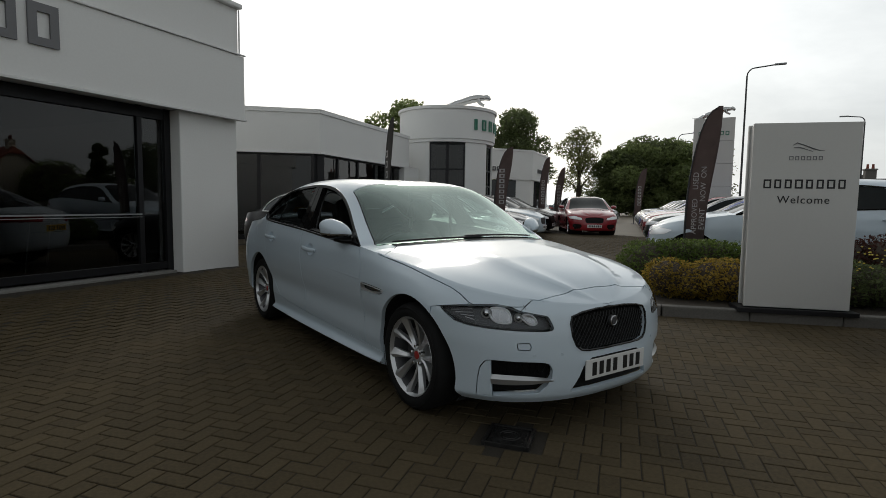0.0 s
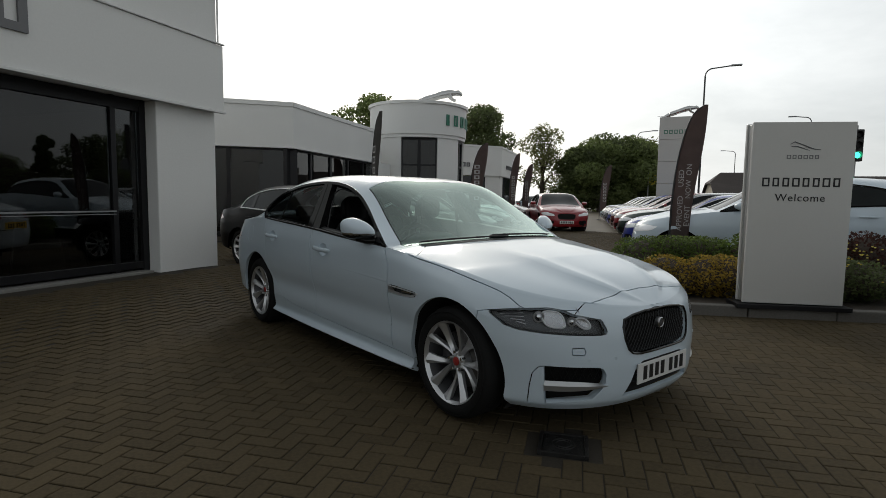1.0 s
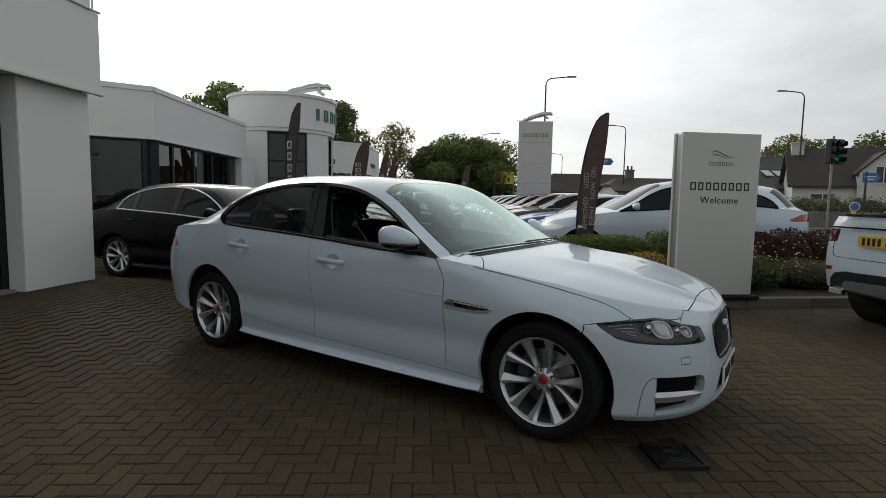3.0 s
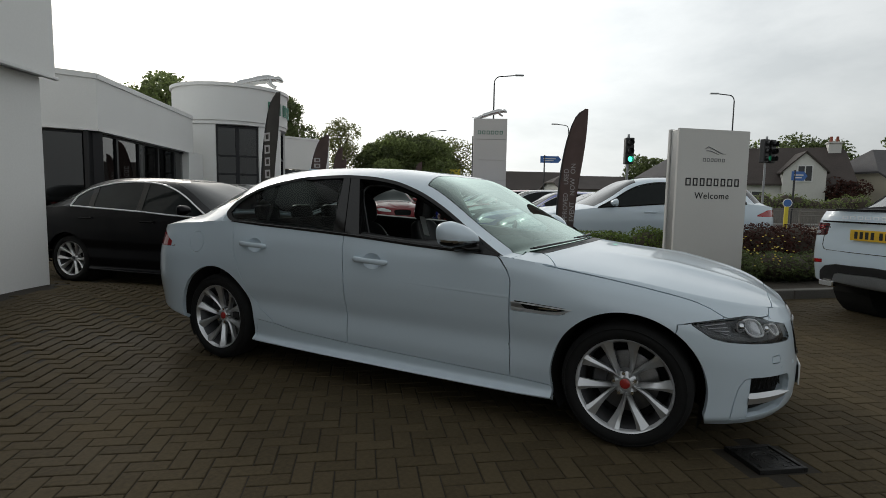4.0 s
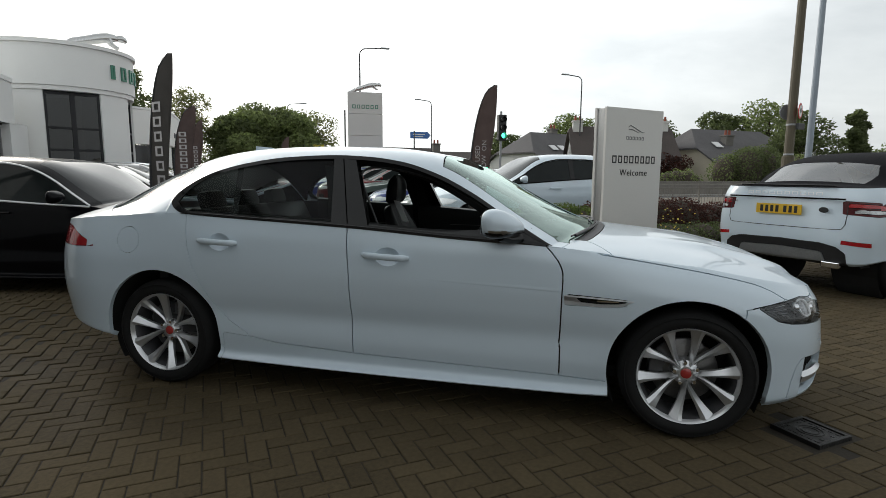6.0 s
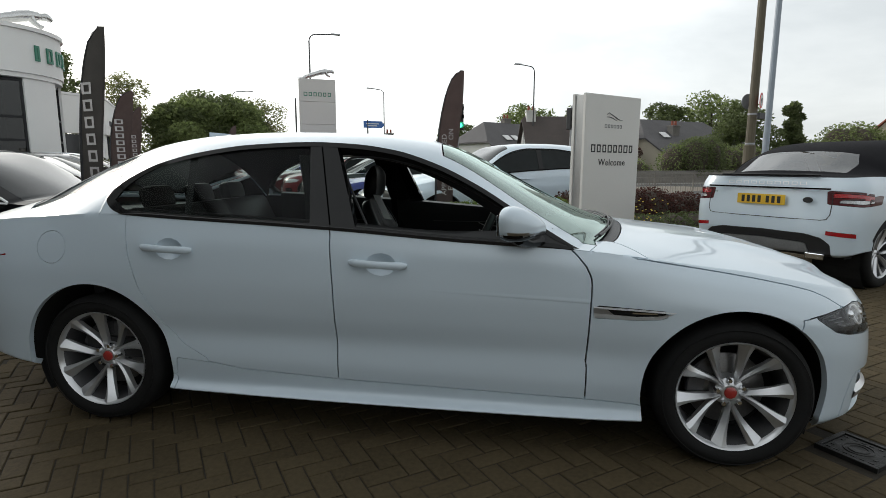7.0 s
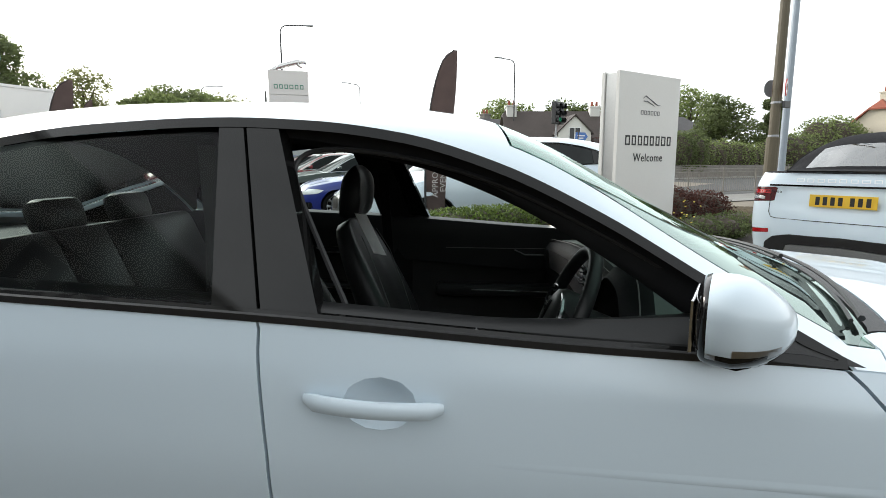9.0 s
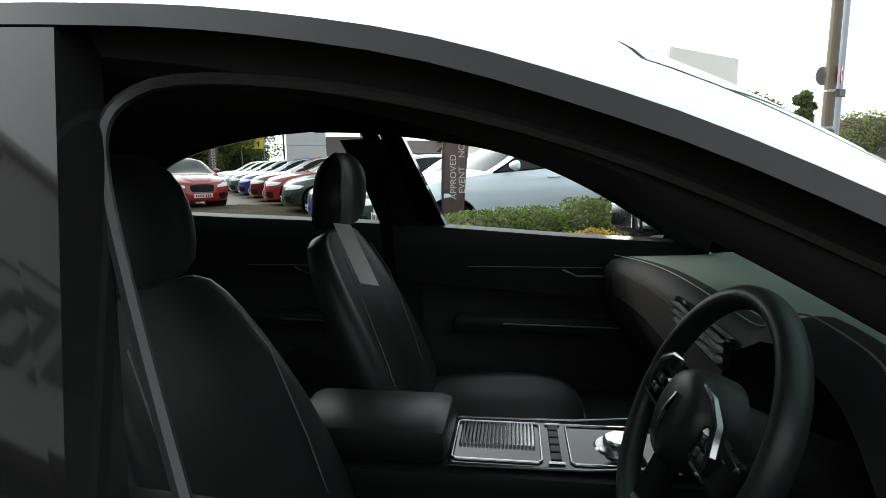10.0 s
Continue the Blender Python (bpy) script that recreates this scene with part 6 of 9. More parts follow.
shell.cut("front_fender", "side", [(0, 0.655), (0.24, 0.668), (0.285, 0.677), (0.40, 0.695), (0.55, 0.70), (0.62, 0.68), (0.62, 0.9), (0, 0.9)], lambda t, c, m: m[0] == "low" and t == "front_bumper")
shell.cut("bonnet", "side", [(-0.46, 0.905), (-0.17, 0.860), (0.06, 0.824), (0.20, 0.796), (0.293, 0.772), (0.36, 0.744), (0.429, 0.704), (0.62, 0.69), (0.62, 0.95), (-0.46, 1.0)], lambda t, c, m: m[0] == "low" and t in ("front_fender", "front_bumper"))
HEAD = [(-0.425, 0.677), (-0.301, 0.693), (-0.21, 0.700), (-0.114, 0.704), (-0.034, 0.692), (0.019, 0.671), (0.10, 0.655), (0.168, 0.641), (0.200, 0.585), (0.195, 0.570), (0.161, 0.566), (0.0, 0.574), (-0.135, 0.583), (-0.262, 0.595), (-0.335, 0.612), (-0.385, 0.645)]
shell.cut("headlight", "corner", HEAD, None)
GRILLE = [(-0.318, 0.632), (-0.24, 0.650), (-0.12, 0.660), (0.05, 0.664), (0.05, 0.444), (-0.12, 0.443), (-0.22, 0.444), (-0.275, 0.452), (-0.305, 0.475), (-0.328, 0.53), (-0.334, 0.595)]
shell.cut("grille", "front", GRILLE, None)
INTAKE = [(-0.125, 0.412), (0.16, 0.398), (0.185, 0.385), (0.198, 0.355), (0.196, 0.315), (0.172, 0.275), (0.125, 0.232), (-0.112, 0.214)]
shell.cut("intake", "corner", INTAKE, on_nose)
shell.cut("bumper_blade", "corner", [(-0.127, 0.418), (-0.160, 0.405), (-0.188, 0.37), (-0.200, 0.30), (-0.207, 0.205), (-0.114, 0.205)], on_nose)
shell.cut("lower_intake", "front", [(-0.335, 0.222), (-0.285, 0.30), (-0.255, 0.362), (-0.20, 0.398), (0.05, 0.402), (0.05, 0.235), (-0.20, 0.228)], on_nose)
shell.cut("washer_cover", "corner", [(0.012, 0.507), (0.082, 0.505), (0.084, 0.468), (0.010, 0.472)], on_nose)
shell.cut("fuel_flap", "side", [(-3.160 + 0.082 * math.cos(i * math.pi / 16), 0.884 + 0.080 * math.sin(i * math.pi / 16)) for i in range(32)], is_low)
TAIL = [(-3.40, 0.838), (-3.47, 0.872), (-3.56, 0.905), (-3.66, 0.945), (-3.76, 0.955), (-3.90, 0.95), (-4.2, 0.93), (-4.2, 0.83), (-3.8, 0.83), (-3.55, 0.828)]
shell.cut("tail_light", "side", TAIL, lambda t, c, m: m[0] == "low")
VENT = [(-0.590, 0.702), (-0.262, 0.684), (-0.315, 0.655), (-0.40, 0.648), (-0.588, 0.650)]
shell.cut("side_vent", "side", VENT, is_low)
HANDLES = ((-1.525, 0.858), (-2.53, 0.902))
for hx, hz in HANDLES:
    shell.cut("scoop", "side", [(hx + 0.012 + 0.066 * math.cos(i * math.pi / 14), hz - 0.007 + 0.047 * math.sin(i * math.pi / 14)) for i in range(28)], is_low)

for side, sgn in ((0, -1), (1, 1)):
    for nm, lab in (("bumper_blade", ""), ("washer_cover", ""), ("fuel_flap", "round fuel filler flap")):
        shell.panel(nm, nm, M["white_paint"], hero, lab, side)
    for nm, lab in (("front_fender", ""), ("front_door", ""), ("rear_door", ""), ("rear_quarter", ""), ("sill", "")):
        shell.panel(nm, nm, M["white_paint"], hero, lab, side, gap=0.0 if nm == "rear_quarter" else 0.0034)
for nm, lab, mt in (("bonnet", "", "white_paint"), ("roof", "", "white_paint"), ("boot_lid", "", "white_paint"), ("front_bumper", "", "white_paint"), ("rear_bumper", "", "white_paint"), ("cowl", "black plastic cowl", "satin_black"), ("windscreen", "green-tinted windscreen", "windscreen"), ("rear_window", "dark tinted rear window", "privacy")):
    pn = shell.panel(nm, nm, M[mt], hero, lab, 2, lip=0.006 if "wind" in nm or nm == "roof" else 0.026, gap={"roof": 0.0, "windscreen": 0.007, "rear_window": 0.006}.get(nm, 0.003))
    if nm == "windscreen":
        pn.visible_shadow = False

for x in (0.0, -2.96):
    for side in (-1, 1):
        w = part("wheel", bmesh.new(), M["rubber"], hero)
        w.matrix_basis = pose(x, side * (0.795 if x > -1 else 0.780), 0.322, 0, 0, 0 if side < 0 else 180) @ Matrix.Rotation(radians(14 if x < -1 else -8), 4, "Y")
        wheel_parts(w)
        bm = bmesh.new()
        R_ = 0.385 if x > -1 else 0.397
        y_out = 0.80
        rows = []
        for i in range(33):
            a = math.radians(-30 + 240 * i / 32)
            px, pz = x + R_ * math.cos(a), 0.322 + R_ * math.sin(a)
            on = shell.at("side", px, pz)
            if on:
                y_out = abs(on.y) - 0.022
            rows.append([bm.verts.new((px, side * y_out, pz)), bm.verts.new((px, side * 0.42, pz)), bm.verts.new((x, side * 0.42, 0.322))])
        for r0, r1 in zip(rows, rows[1:]):
            bm.faces.new((r0[0], r0[1], r1[1], r1[0]))
            bm.faces.new((r0[1], r0[2], r1[1]))
        part("wheel_arch_liner", bm, M["liner"], hero, smooth=True)


def wy(x, z):
    """The side-window surface of the right flank."""
    s = _s(x)
    return -interp(XF["levels"][-1]["w"], s) + (z - interp(XF["levels"][-1]["z"], s)) * XF["tumble"]


def waist(x):
    return interp(XF["levels"][-1]["z"], _s(x))


def corner(d):
    """How far the rounded rear lower corner of the side windows rises over the waist."""
    q = max(0.0, 1 - max(0.0, d) / 0.135)
    return 0.100 * (1 - math.sqrt(1 - q * q))


def dlo_outline(n=70, band_w=0.0):
    """The outline of the side windows, or, with a band's width, its inner edge, which narrows towards the tips."""
    x0, x1 = XF["dlo"][0][0] + 0.011, XF["dlo"][-1][0] - 0.012
    xs = [x0 + (x1 - x0) * (0.5 - 0.5 * math.cos(math.pi * i / n)) for i in range(n + 1)]
    up, lo = [], []
    for x in xs:
        a, b = waist(x) + corner(x - XF["dlo"][0][0]), max(waist(x), interp(XF["dlo"], x))
        b = max(a + 0.002, b)
        d = min(band_w, 0.42 * (b - a))
        up.append((x, b - d))
        lo.append((x, a + d * 0.8))
    if band_w:  # broad gloss panel at the rear tip
        up = [(x + 2.2 * band_w * max(0.0, 1 - (x - x0) / 0.26) ** 2, z) for x, z in up]
        lo = [(x + 2.2 * band_w * max(0.0, 1 - (x - x0) / 0.26) ** 2, z) for x, z in lo]
        up[-1] = (up[-1][0] - band_w * 1.5, up[-1][1])
    return up + lo[-2:0:-1]


def on_window(poly, off=0.0, side=-1):
    return [Vector((x, (wy(x, z) - off) * (1 if side < 0 else -1), z)) for x, z in poly]


def band(name, outer, inner, material, parent, offo=0.004, offi=0.004, depth=0.012, side=-1, closed=True, label=""):
    """A flat trim band between two outlines on the window surface, with a turned edge."""
    bm = bmesh.new()
    rows = [on_window(outer, offo - depth, side), on_window(outer, offo, side), on_window(inner, offi, side), on_window(inner, offi - depth, side)]
    vs = [[bm.verts.new(p) for p in r] for r in rows]
    n = len(outer)
    for a, b in zip(vs, vs[1:]):
        for i in range(n if closed else n - 1):
            f = (a[i], a[(i + 1) % n], b[(i + 1) % n], b[i])
            bm.faces.new(f if side > 0 else f[::-1])
    return part(name, bm, material, parent, label, True)


def pane(name, x0, x1, material, side, parent=None, label="", low=0.006, high=0.008, lean0=0.0, lean1=0.0):
    bm = bmesh.new()
    rows = []
    for i in range(25):
        u = i / 24
        col = []
        for k in range(9):
            f = k / 8
            x = x0 + (x1 - x0) * u + (lean0 * (1 - u) + lean1 * u) * f
            zl, zh = waist(x) + low, max(waist(x) + low + 0.002, interp(XF["dlo"], x) - high)
            z = zl + (zh - zl) * f
            col.append(bm.verts.new(Vector((x, (wy(x, z) + 0.008) * (1 if side < 0 else -1), z))))
        rows.append(col)
    for a, b in zip(rows, rows[1:]):
        for k in range(8):
            bm.faces.new((a[k], b[k], b[k + 1], a[k + 1]))
    ob = part(name, bm, material, parent or hero, label, True)
    ob.visible_shadow = "tinted" in label
    return ob


DLO = dlo_outline()
for side in (-1, 1):
    band("window_trim", DLO, dlo_outline(70, 0.021), M["gloss_black"], hero, side=side, label="gloss black window surround")
    bm = bmesh.new()
    x0 = XF["dlo"][0][0]
    xs_ = [x0 - 0.004 + 0.15 * i / 12 for i in range(13)]
    top_ = [bm.verts.new(p) for p in on_window([(x, min(waist(x) + corner(x - x0) + 0.004, max(waist(x) + 0.002, interp(XF["dlo"], x)))) for x in xs_], 0.0035, side)]
    bot_ = [bm.verts.new(p) for p in on_window([(x, waist(x) - 0.001) for x in xs_], 0.0004, side)]
    for i in range(12):
        f = (bot_[i], bot_[i + 1], top_[i + 1], top_[i])
        bm.faces.new(f if side < 0 else f[::-1])
    part("window_corner", bm, M["white_paint"], hero, "", True)
    # door pillars, as two leaning gloss panels
    for nm, quad in (("front_door_pillar", [(-1.632, 1.0), (-1.744, 1.0), (-1.842, 1.37), (-1.772, 1.37)]), ("rear_door_pillar", [(-1.751, 1.0), (-1.842, 1.0), (-1.902, 1.37), (-1.849, 1.37)])):
        bm = bmesh.new()
        q = []
        for x, z in quad:
            z = waist(x) + 0.012 if z < 1.1 else interp(XF["dlo"], x) - 0.012
            q.append((x, z))
        vo = [bm.verts.new(p) for p in on_window(q, 0.002, side)]
        vi = [bm.verts.new(p) for p in on_window(q, -0.05, side)]
        bm.faces.new(vo)
        for i in range(4):
            bm.faces.new((vo[i], vo[(i + 1) % 4], vi[(i + 1) % 4], vi[i]))
        bmesh.ops.recalc_face_normals(bm, faces=bm.faces)
        part(nm, bm, M["gloss_black"], hero, "gloss black door pillar")
    bm = bmesh.new()
    q = [(-2.432, waist(-2.432) + 0.012), (-2.462, waist(-2.462) + 0.012), (-2.505, interp(XF["dlo"], -2.505) - 0.01), (-2.465, interp(XF["dlo"], -2.465) - 0.01)]
    bm.faces.new([bm.verts.new(p) for p in on_window(q, -0.014, side)])
    if side < 0:
        part("window_divider", bm, M["satin_black"], hero)
    pane("rear_door_glass", -2.44, -1.795, M["privacy"], side, label="dark tinted window glass", lean0=-0.03, lean1=-0.1)
    pane("quarter_glass", -2.85, -2.44, M["privacy"], side, label="dark tinted window glass", lean1=-0.03)
    if side > 0:
        pane("front_door_glass", -1.66, -0.66, M["clear_glass"], side, label="clear window glass", lean0=-0.1)
    # mirror sail, the small black triangle at the foot of the windscreen pillar
    bm = bmesh.new()
    tri = [(-0.66, waist(-0.66) + 0.004), (-0.90, waist(-0.90) + 0.012), (-0.87, interp(XF["dlo"], -0.87) - 0.018)]
    bm.faces.new([bm.verts.new(p) for p in on_window(tri, 0.001, side)])
    part("mirror_sail", bm, M["satin_black"], hero)


# ---- lamps, grille, mirrors, handles of the white saloon ----
def flip(bm, side):
    """Mirrors a right-hand bmesh to the left side."""
    if side > 0:
        for v in bm.verts:
            v.co.y = -v.co.y
        bmesh.ops.reverse_faces(bm, faces=bm.faces)
    return bm


def loop_tube(bm, pts, r, seg=6):
    tube(bm, pts + [pts[0]], r, seg, False)


for side in (-1, 1):
    lamp = shell.panel("headlight", "headlight", M["lamp_body"], hero, "dark headlamp with bright projector rings", 0 if side < 0 else 1, lip=0.0, push=-0.045)
    lens = shell.panel("lens", "headlight", M["lens"], lamp, "clear plastic lens", 0 if side < 0 else 1, lip=0.004, gap=0.001)
    lens.visible_shadow = False
    # walls between lens and housing
    bm = bmesh.new()
    rim = [shell.at("corner", a, z) for a, z in HEAD]
    rim = [p for p in rim if p]
    inn = [p - Vector((0.04, -0.03, 0)) for p in rim]
    a = [bm.verts.new(p) for p in rim]
    b = [bm.verts.new(p) for p in inn]
    for i in range(len(rim)):
        j = (i + 1) % len(rim)
        bm.faces.new((a[i], a[j], b[j], b[i]))
    part("rim", flip(bm, side), M["gloss_black"], lamp)
    for (a0, a1, z0, z1), (pa, pz, pr) in (((-0.150, -0.022, 0.604, 0.688), (-0.160, 0.656, 0.024)), ((0.022, 0.112, 0.596, 0.654), (0.010, 0.634, 0.019))):
        bm = bmesh.new()
        quad = [(a0, z1 - 0.008), (a0 + 0.35 * (a1 - a0), z1), (a1 - 0.02, z1 - 0.012), (a1, z0 + 0.012), (a1 - 0.015, z0), (a0 + 0.045, z0 + 0.004), (a0 + 0.012, z0 + 0.03)]
        pts = [shell.at("corner", x, z, -0.020) for x, z in round_poly(quad, 2)]
        loop_tube(bm, [p for p in pts if p], 0.0050)
        part("light_guide", flip(bm, side), M["bright_trim"], lamp, "bright curved light guide", True)
        bm = bmesh.new()
        cen = sum((shell.at("corner", x, z, -0.038) for x, z in quad), Vector()) / len(quad)
        ring_p = [shell.at("corner", x, z, -0.024) for x, z in round_poly(quad, 2)]
        cv = bm.verts.new(cen)
        rv = [bm.verts.new(p) for p in ring_p]
        for i in range(len(rv)):
            bm.faces.new((cv, rv[i], rv[(i + 1) % len(rv)]))
        part("reflector", flip(bm, side), M["lamp_bowl"], lamp, "dark chrome reflector bowl", True)
        bm = bmesh.new()
        c = shell.at("corner", pa, pz, -0.030)
        bmesh.ops.create_uvsphere(bm, u_segments=20, v_segments=12, radius=pr, matrix=Matrix.Translation(c))
        part("projector", flip(bm, side), M["chrome"], lamp, "round projector lens", True)
        bm = bmesh.new()
        ring(bm, pr + 0.002, 0.004, 28, 6, Matrix.Translation(c) @ Matrix.Rotation(radians(45), 4, "Z") @ Matrix.Translation((0, -0.006, 0)))
        part("projector_ring", flip(bm, side), M["steel"], lamp, "bright ring", True)
    for k in range(4):
        bm = bmesh.new()
        p0, p1 = shell.at("corner", -0.36 + 0.028 * k, 0.660 - 0.010 * k, -0.028), shell.at("corner", -0.24 + 0.005 * k, 0.672 - 0.018 * k, -0.028)
        tube(bm, [p0, p1], 0.0022, 5)
        part("reflector_rib", flip(bm, side), M["steel"], lamp)
    # lower intake with its blade
    it = shell.panel("intake", "intake", M["mesh_black"], hero, "black corner intake", 0 if side < 0 else 1, lip=0.0, push=-0.05)
    bm = bmesh.new()
    rim = [shell.at("corner", a, z, -0.001) for a, z in INTAKE]
    inn = [p - Vector((0.045, -0.03, 0)) for p in rim]
    a = [bm.verts.new(p) for p in rim]
    b = [bm.verts.new(p) for p in inn]
    for i in range(len(rim)):
        j = (i + 1) % len(rim)
        bm.faces.new((a[i], a[j], b[j], b[i]))
    part("surround", flip(bm, side), M["white_paint"], it)
    bm = bmesh.new()
    rows = []
    for i in range(13):
        u = i / 12
        x = -0.127 + 0.335 * u
        zc = 0.305 - 0.006 * u
        t = 0.022 * (1 - u ** 3) + 0.004
        rows.append([bm.verts.new(p) for p in (shell.at("corner", x, zc + t, -0.012), shell.at("corner", x, zc + t * 0.2, 0.008), shell.at("corner", x, zc - t, 0.002), shell.at("corner", x, zc - t, -0.03))])
    for r0, r1 in zip(rows, rows[1:]):
        for k in range(4):
            bm.faces.new((r0[k], r1[k], r1[(k + 1) % 4], r0[(k + 1) % 4]))
    bmesh.ops.recalc_face_normals(bm, faces=bm.faces)
    part("intake_blade", flip(bm, side), M["alloy"], it, "silver blade", True)
    bm = bmesh.new()
    for k in range(7):
        for z in (0.36,):
            x = -0.10 + 0.04 * k
            tube(bm, [shell.at("corner", x, 0.33, -0.04), shell.at("corner", x + 0.03, 0.395, -0.04)], 0.003, 4)
            tube(bm, [shell.at("corner", x + 0.03, 0.33, -0.04), shell.at("corner", x, 0.395, -0.04)], 0.003, 4)
    part("intake_mesh", flip(bm, side), M["mesh_black"], it)
    tl = shell.panel("tail_light", "tail_light", M["tail_red"], hero, "red tail lamp wrapped round the corner", 0 if side < 0 else 1)
    # wing vent
    vt = shell.panel("side_vent", "side_vent", M["gloss_black"], hero, "side vent in gloss black and chrome", 0 if side < 0 else 1, lip=0.0, push=-0.018)
    bm = bmesh.new()
    up = [shell.at("side", x, z, 0.002) for x, z in ((-0.597, 0.700), (-0.50, 0.697), (-0.40, 0.6925), (-0.30, 0.687), (-0.264, 0.685))]
    dn = [shell.at("side", x, z, 0.004) for x, z in ((-0.597, 0.692), (-0.50, 0.689), (-0.40, 0.685), (-0.31, 0.681), (-0.275, 0.679))]
    lo0 = [shell.at("side", x, z, 0.005) for x, z in ((-0.596, 0.672), (-0.50, 0.667), (-0.42, 0.663), (-0.34, 0.668), (-0.275, 0.682))]
    lo1 = [shell.at("side", x, z, 0.002) for x, z in ((-0.594, 0.651), (-0.50, 0.648), (-0.41, 0.647), (-0.325, 0.654), (-0.268, 0.682))]
    for A, B in ((up, dn), (lo0, lo1)):
        bm = bmesh.new()
        va, vb = [bm.verts.new(p) for p in A], [bm.verts.new(p) for p in B]
        for i in range(4):
            bm.faces.new((va[i], va[i + 1], vb[i + 1], vb[i]))
        bmesh.ops.solidify(bm, geom=list(bm.faces), thickness=0.004)
        part("vent_strip", flip(bm, side), M["bright_trim"], vt, "bright silver strip", True)
    bm = bmesh.new()
    q = [shell.at("side", x, z, 0.004) for x, z in ((-0.597, 0.694), (-0.545, 0.692), (-0.515, 0.668), (-0.596, 0.670))]
    bm.faces.new([bm.verts.new(p) for p in q])
    bmesh.ops.solidify(bm, geom=list(bm.faces), thickness=0.004)
    part("vent_trim", flip(bm, side), M["alloy"], vt, "bright silver trim", True)
    bm = bmesh.new()
    for k in range(1):
        box(bm, -0.39, 0, 0, 0.10, 0.002, 0.006, Matrix.Translation(shell.at("side", -0.40, 0.677, 0.002) + Vector((0.40, 0, 0))))
    part("vent_badge", flip(bm, side), M["chrome"], vt)
    # door handles with scoops
    for hx, hz in HANDLES:
        bm = bmesh.new()
        rings_ = []
        n = 28
        for k in range(6):
            u = 1 - k / 5.5
            wide = 1.07 if k == 0 else 1.0
            pr = []
            for i in range(n):
                a = 2 * math.pi * i / n
                p = shell.at("side", hx + 0.012 + 0.066 * wide * math.cos(a) * max(u, 0.02), hz - 0.007 + 0.047 * wide * math.sin(a) * max(u, 0.02), -0.0006 - 0.032 * (1 - u * u))
                pr.append(bm.verts.new(p))
            rings_.append(pr)
        for r0, r1 in zip(rings_, rings_[1:]):
            for i in range(n):
                bm.faces.new((r0[i], r1[i], r1[(i + 1) % n], r0[(i + 1) % n]))
        bm.faces.new(rings_[-1])
        bmesh.ops.recalc_face_normals(bm, faces=bm.faces)
        part("handle_scoop", flip(bm, side), M["white_paint"], hero, "", True)
        bm = bmesh.new()
        pts, rad = [], []
        for i in range(13):
            u = i / 12
            x = hx - 0.128 + 0.258 * u
            p = shell.at("side", x, hz + 0.001 - 0.010 * u, 0.006 + 0.028 * math.sin(math.pi * u) ** 0.5)
            pts.append(p)
            rad.append(0.017 if 0 < i < 12 else 0.010)
        tube(bm, pts, rad, 10, flat=0.6)
        part("door_handle", flip(bm, side), M["white_paint"], hero, "white pull handle", True)
    # pressed crease that runs back from the wing vent over the front door
    bm = bmesh.new()
    rows = []
    for i in range(31):
        u = i / 30
        x, z = -0.615 - 0.80 * u, 0.712 + 0.030 * u
        k = 1 - u
        rows.append([bm.verts.new(shell.at("side", x, z + dz, off)) for dz, off in ((0.022, -0.0004), (0.008, 0.0009 * k), (0.0, 0.0019 * k - 0.0003), (-0.003, -0.0004))])
    for r0, r1 in zip(rows, rows[1:]):
        for k in range(3):
            bm.faces.new((r0[k], r1[k], r1[k + 1], r0[k + 1]))
    bmesh.ops.recalc_face_normals(bm, faces=bm.faces)
    part("door_crease", flip(bm, side), M["white_paint"], hero, "", True)
    # exterior mirror
    bm = bmesh.new()
    bmesh.ops.create_uvsphere(bm, u_segments=36, v_segments=22, radius=1.0)
    for v in bm.verts:
        d = Vector((v.co.z, v.co.x, v.co.y))
        for k in range(3):
            d[k] = math.copysign(abs(d[k]) ** 0.72, d[k])
        x, y, z = d.x * 0.088, d.y * 0.096, d.z * 0.072
        if x < -0.04:
            x = -0.04 + (x + 0.04) * 0.35
        f = max(0.0, x / 0.094)
        z = z * (1 - 0.50 * f ** 1.6) - 0.018 * f
        z += 0.012 * (1 - abs(d.y)) - 0.10 * (y + 0.03) * 0.5
        y += 0.075 * f - 0.012 * d.z
        v.co = Vector((x, y, z))
    for f in bm.faces:
        c = f.calc_center_median()
        f.material_index = 1 if (c.x < -0.030 or c.z < -0.034) else 2 if c.z < -0.024 else 0
    mm = Matrix.Translation((-0.925, -0.985, 1.037)) @ Matrix.Rotation(radians(-24), 4, "Z")
    for v in bm.verts:
        v.co = mm @ v.co
    mir = part("door_mirror", flip(bm, side), (M["white_paint"], M["gloss_black"], M["steel"]), hero, "white door mirror with black base and a clear indicator strip", True, sharp=60)
    bm = bmesh.new()
    box(bm, -0.0575, 0, 0.004, 0.006, 0.130, 0.084, mm, 0.002)
    part("mirror_glass", flip(bm, side), M["chrome"], mir, "mirror glass")
    bm = bmesh.new()
    tube(bm, [(-0.83, -0.87, 0.965), (-0.88, -0.92, 0.965), (-0.92, -0.97, 0.985)], [0.030, 0.026, 0.03], 10, flat=1.3)
    part("mirror_arm", flip(bm, side), M["gloss_black"], mir, "", True)
    # door waist strip
    bm = bmesh.new()
    rows = []
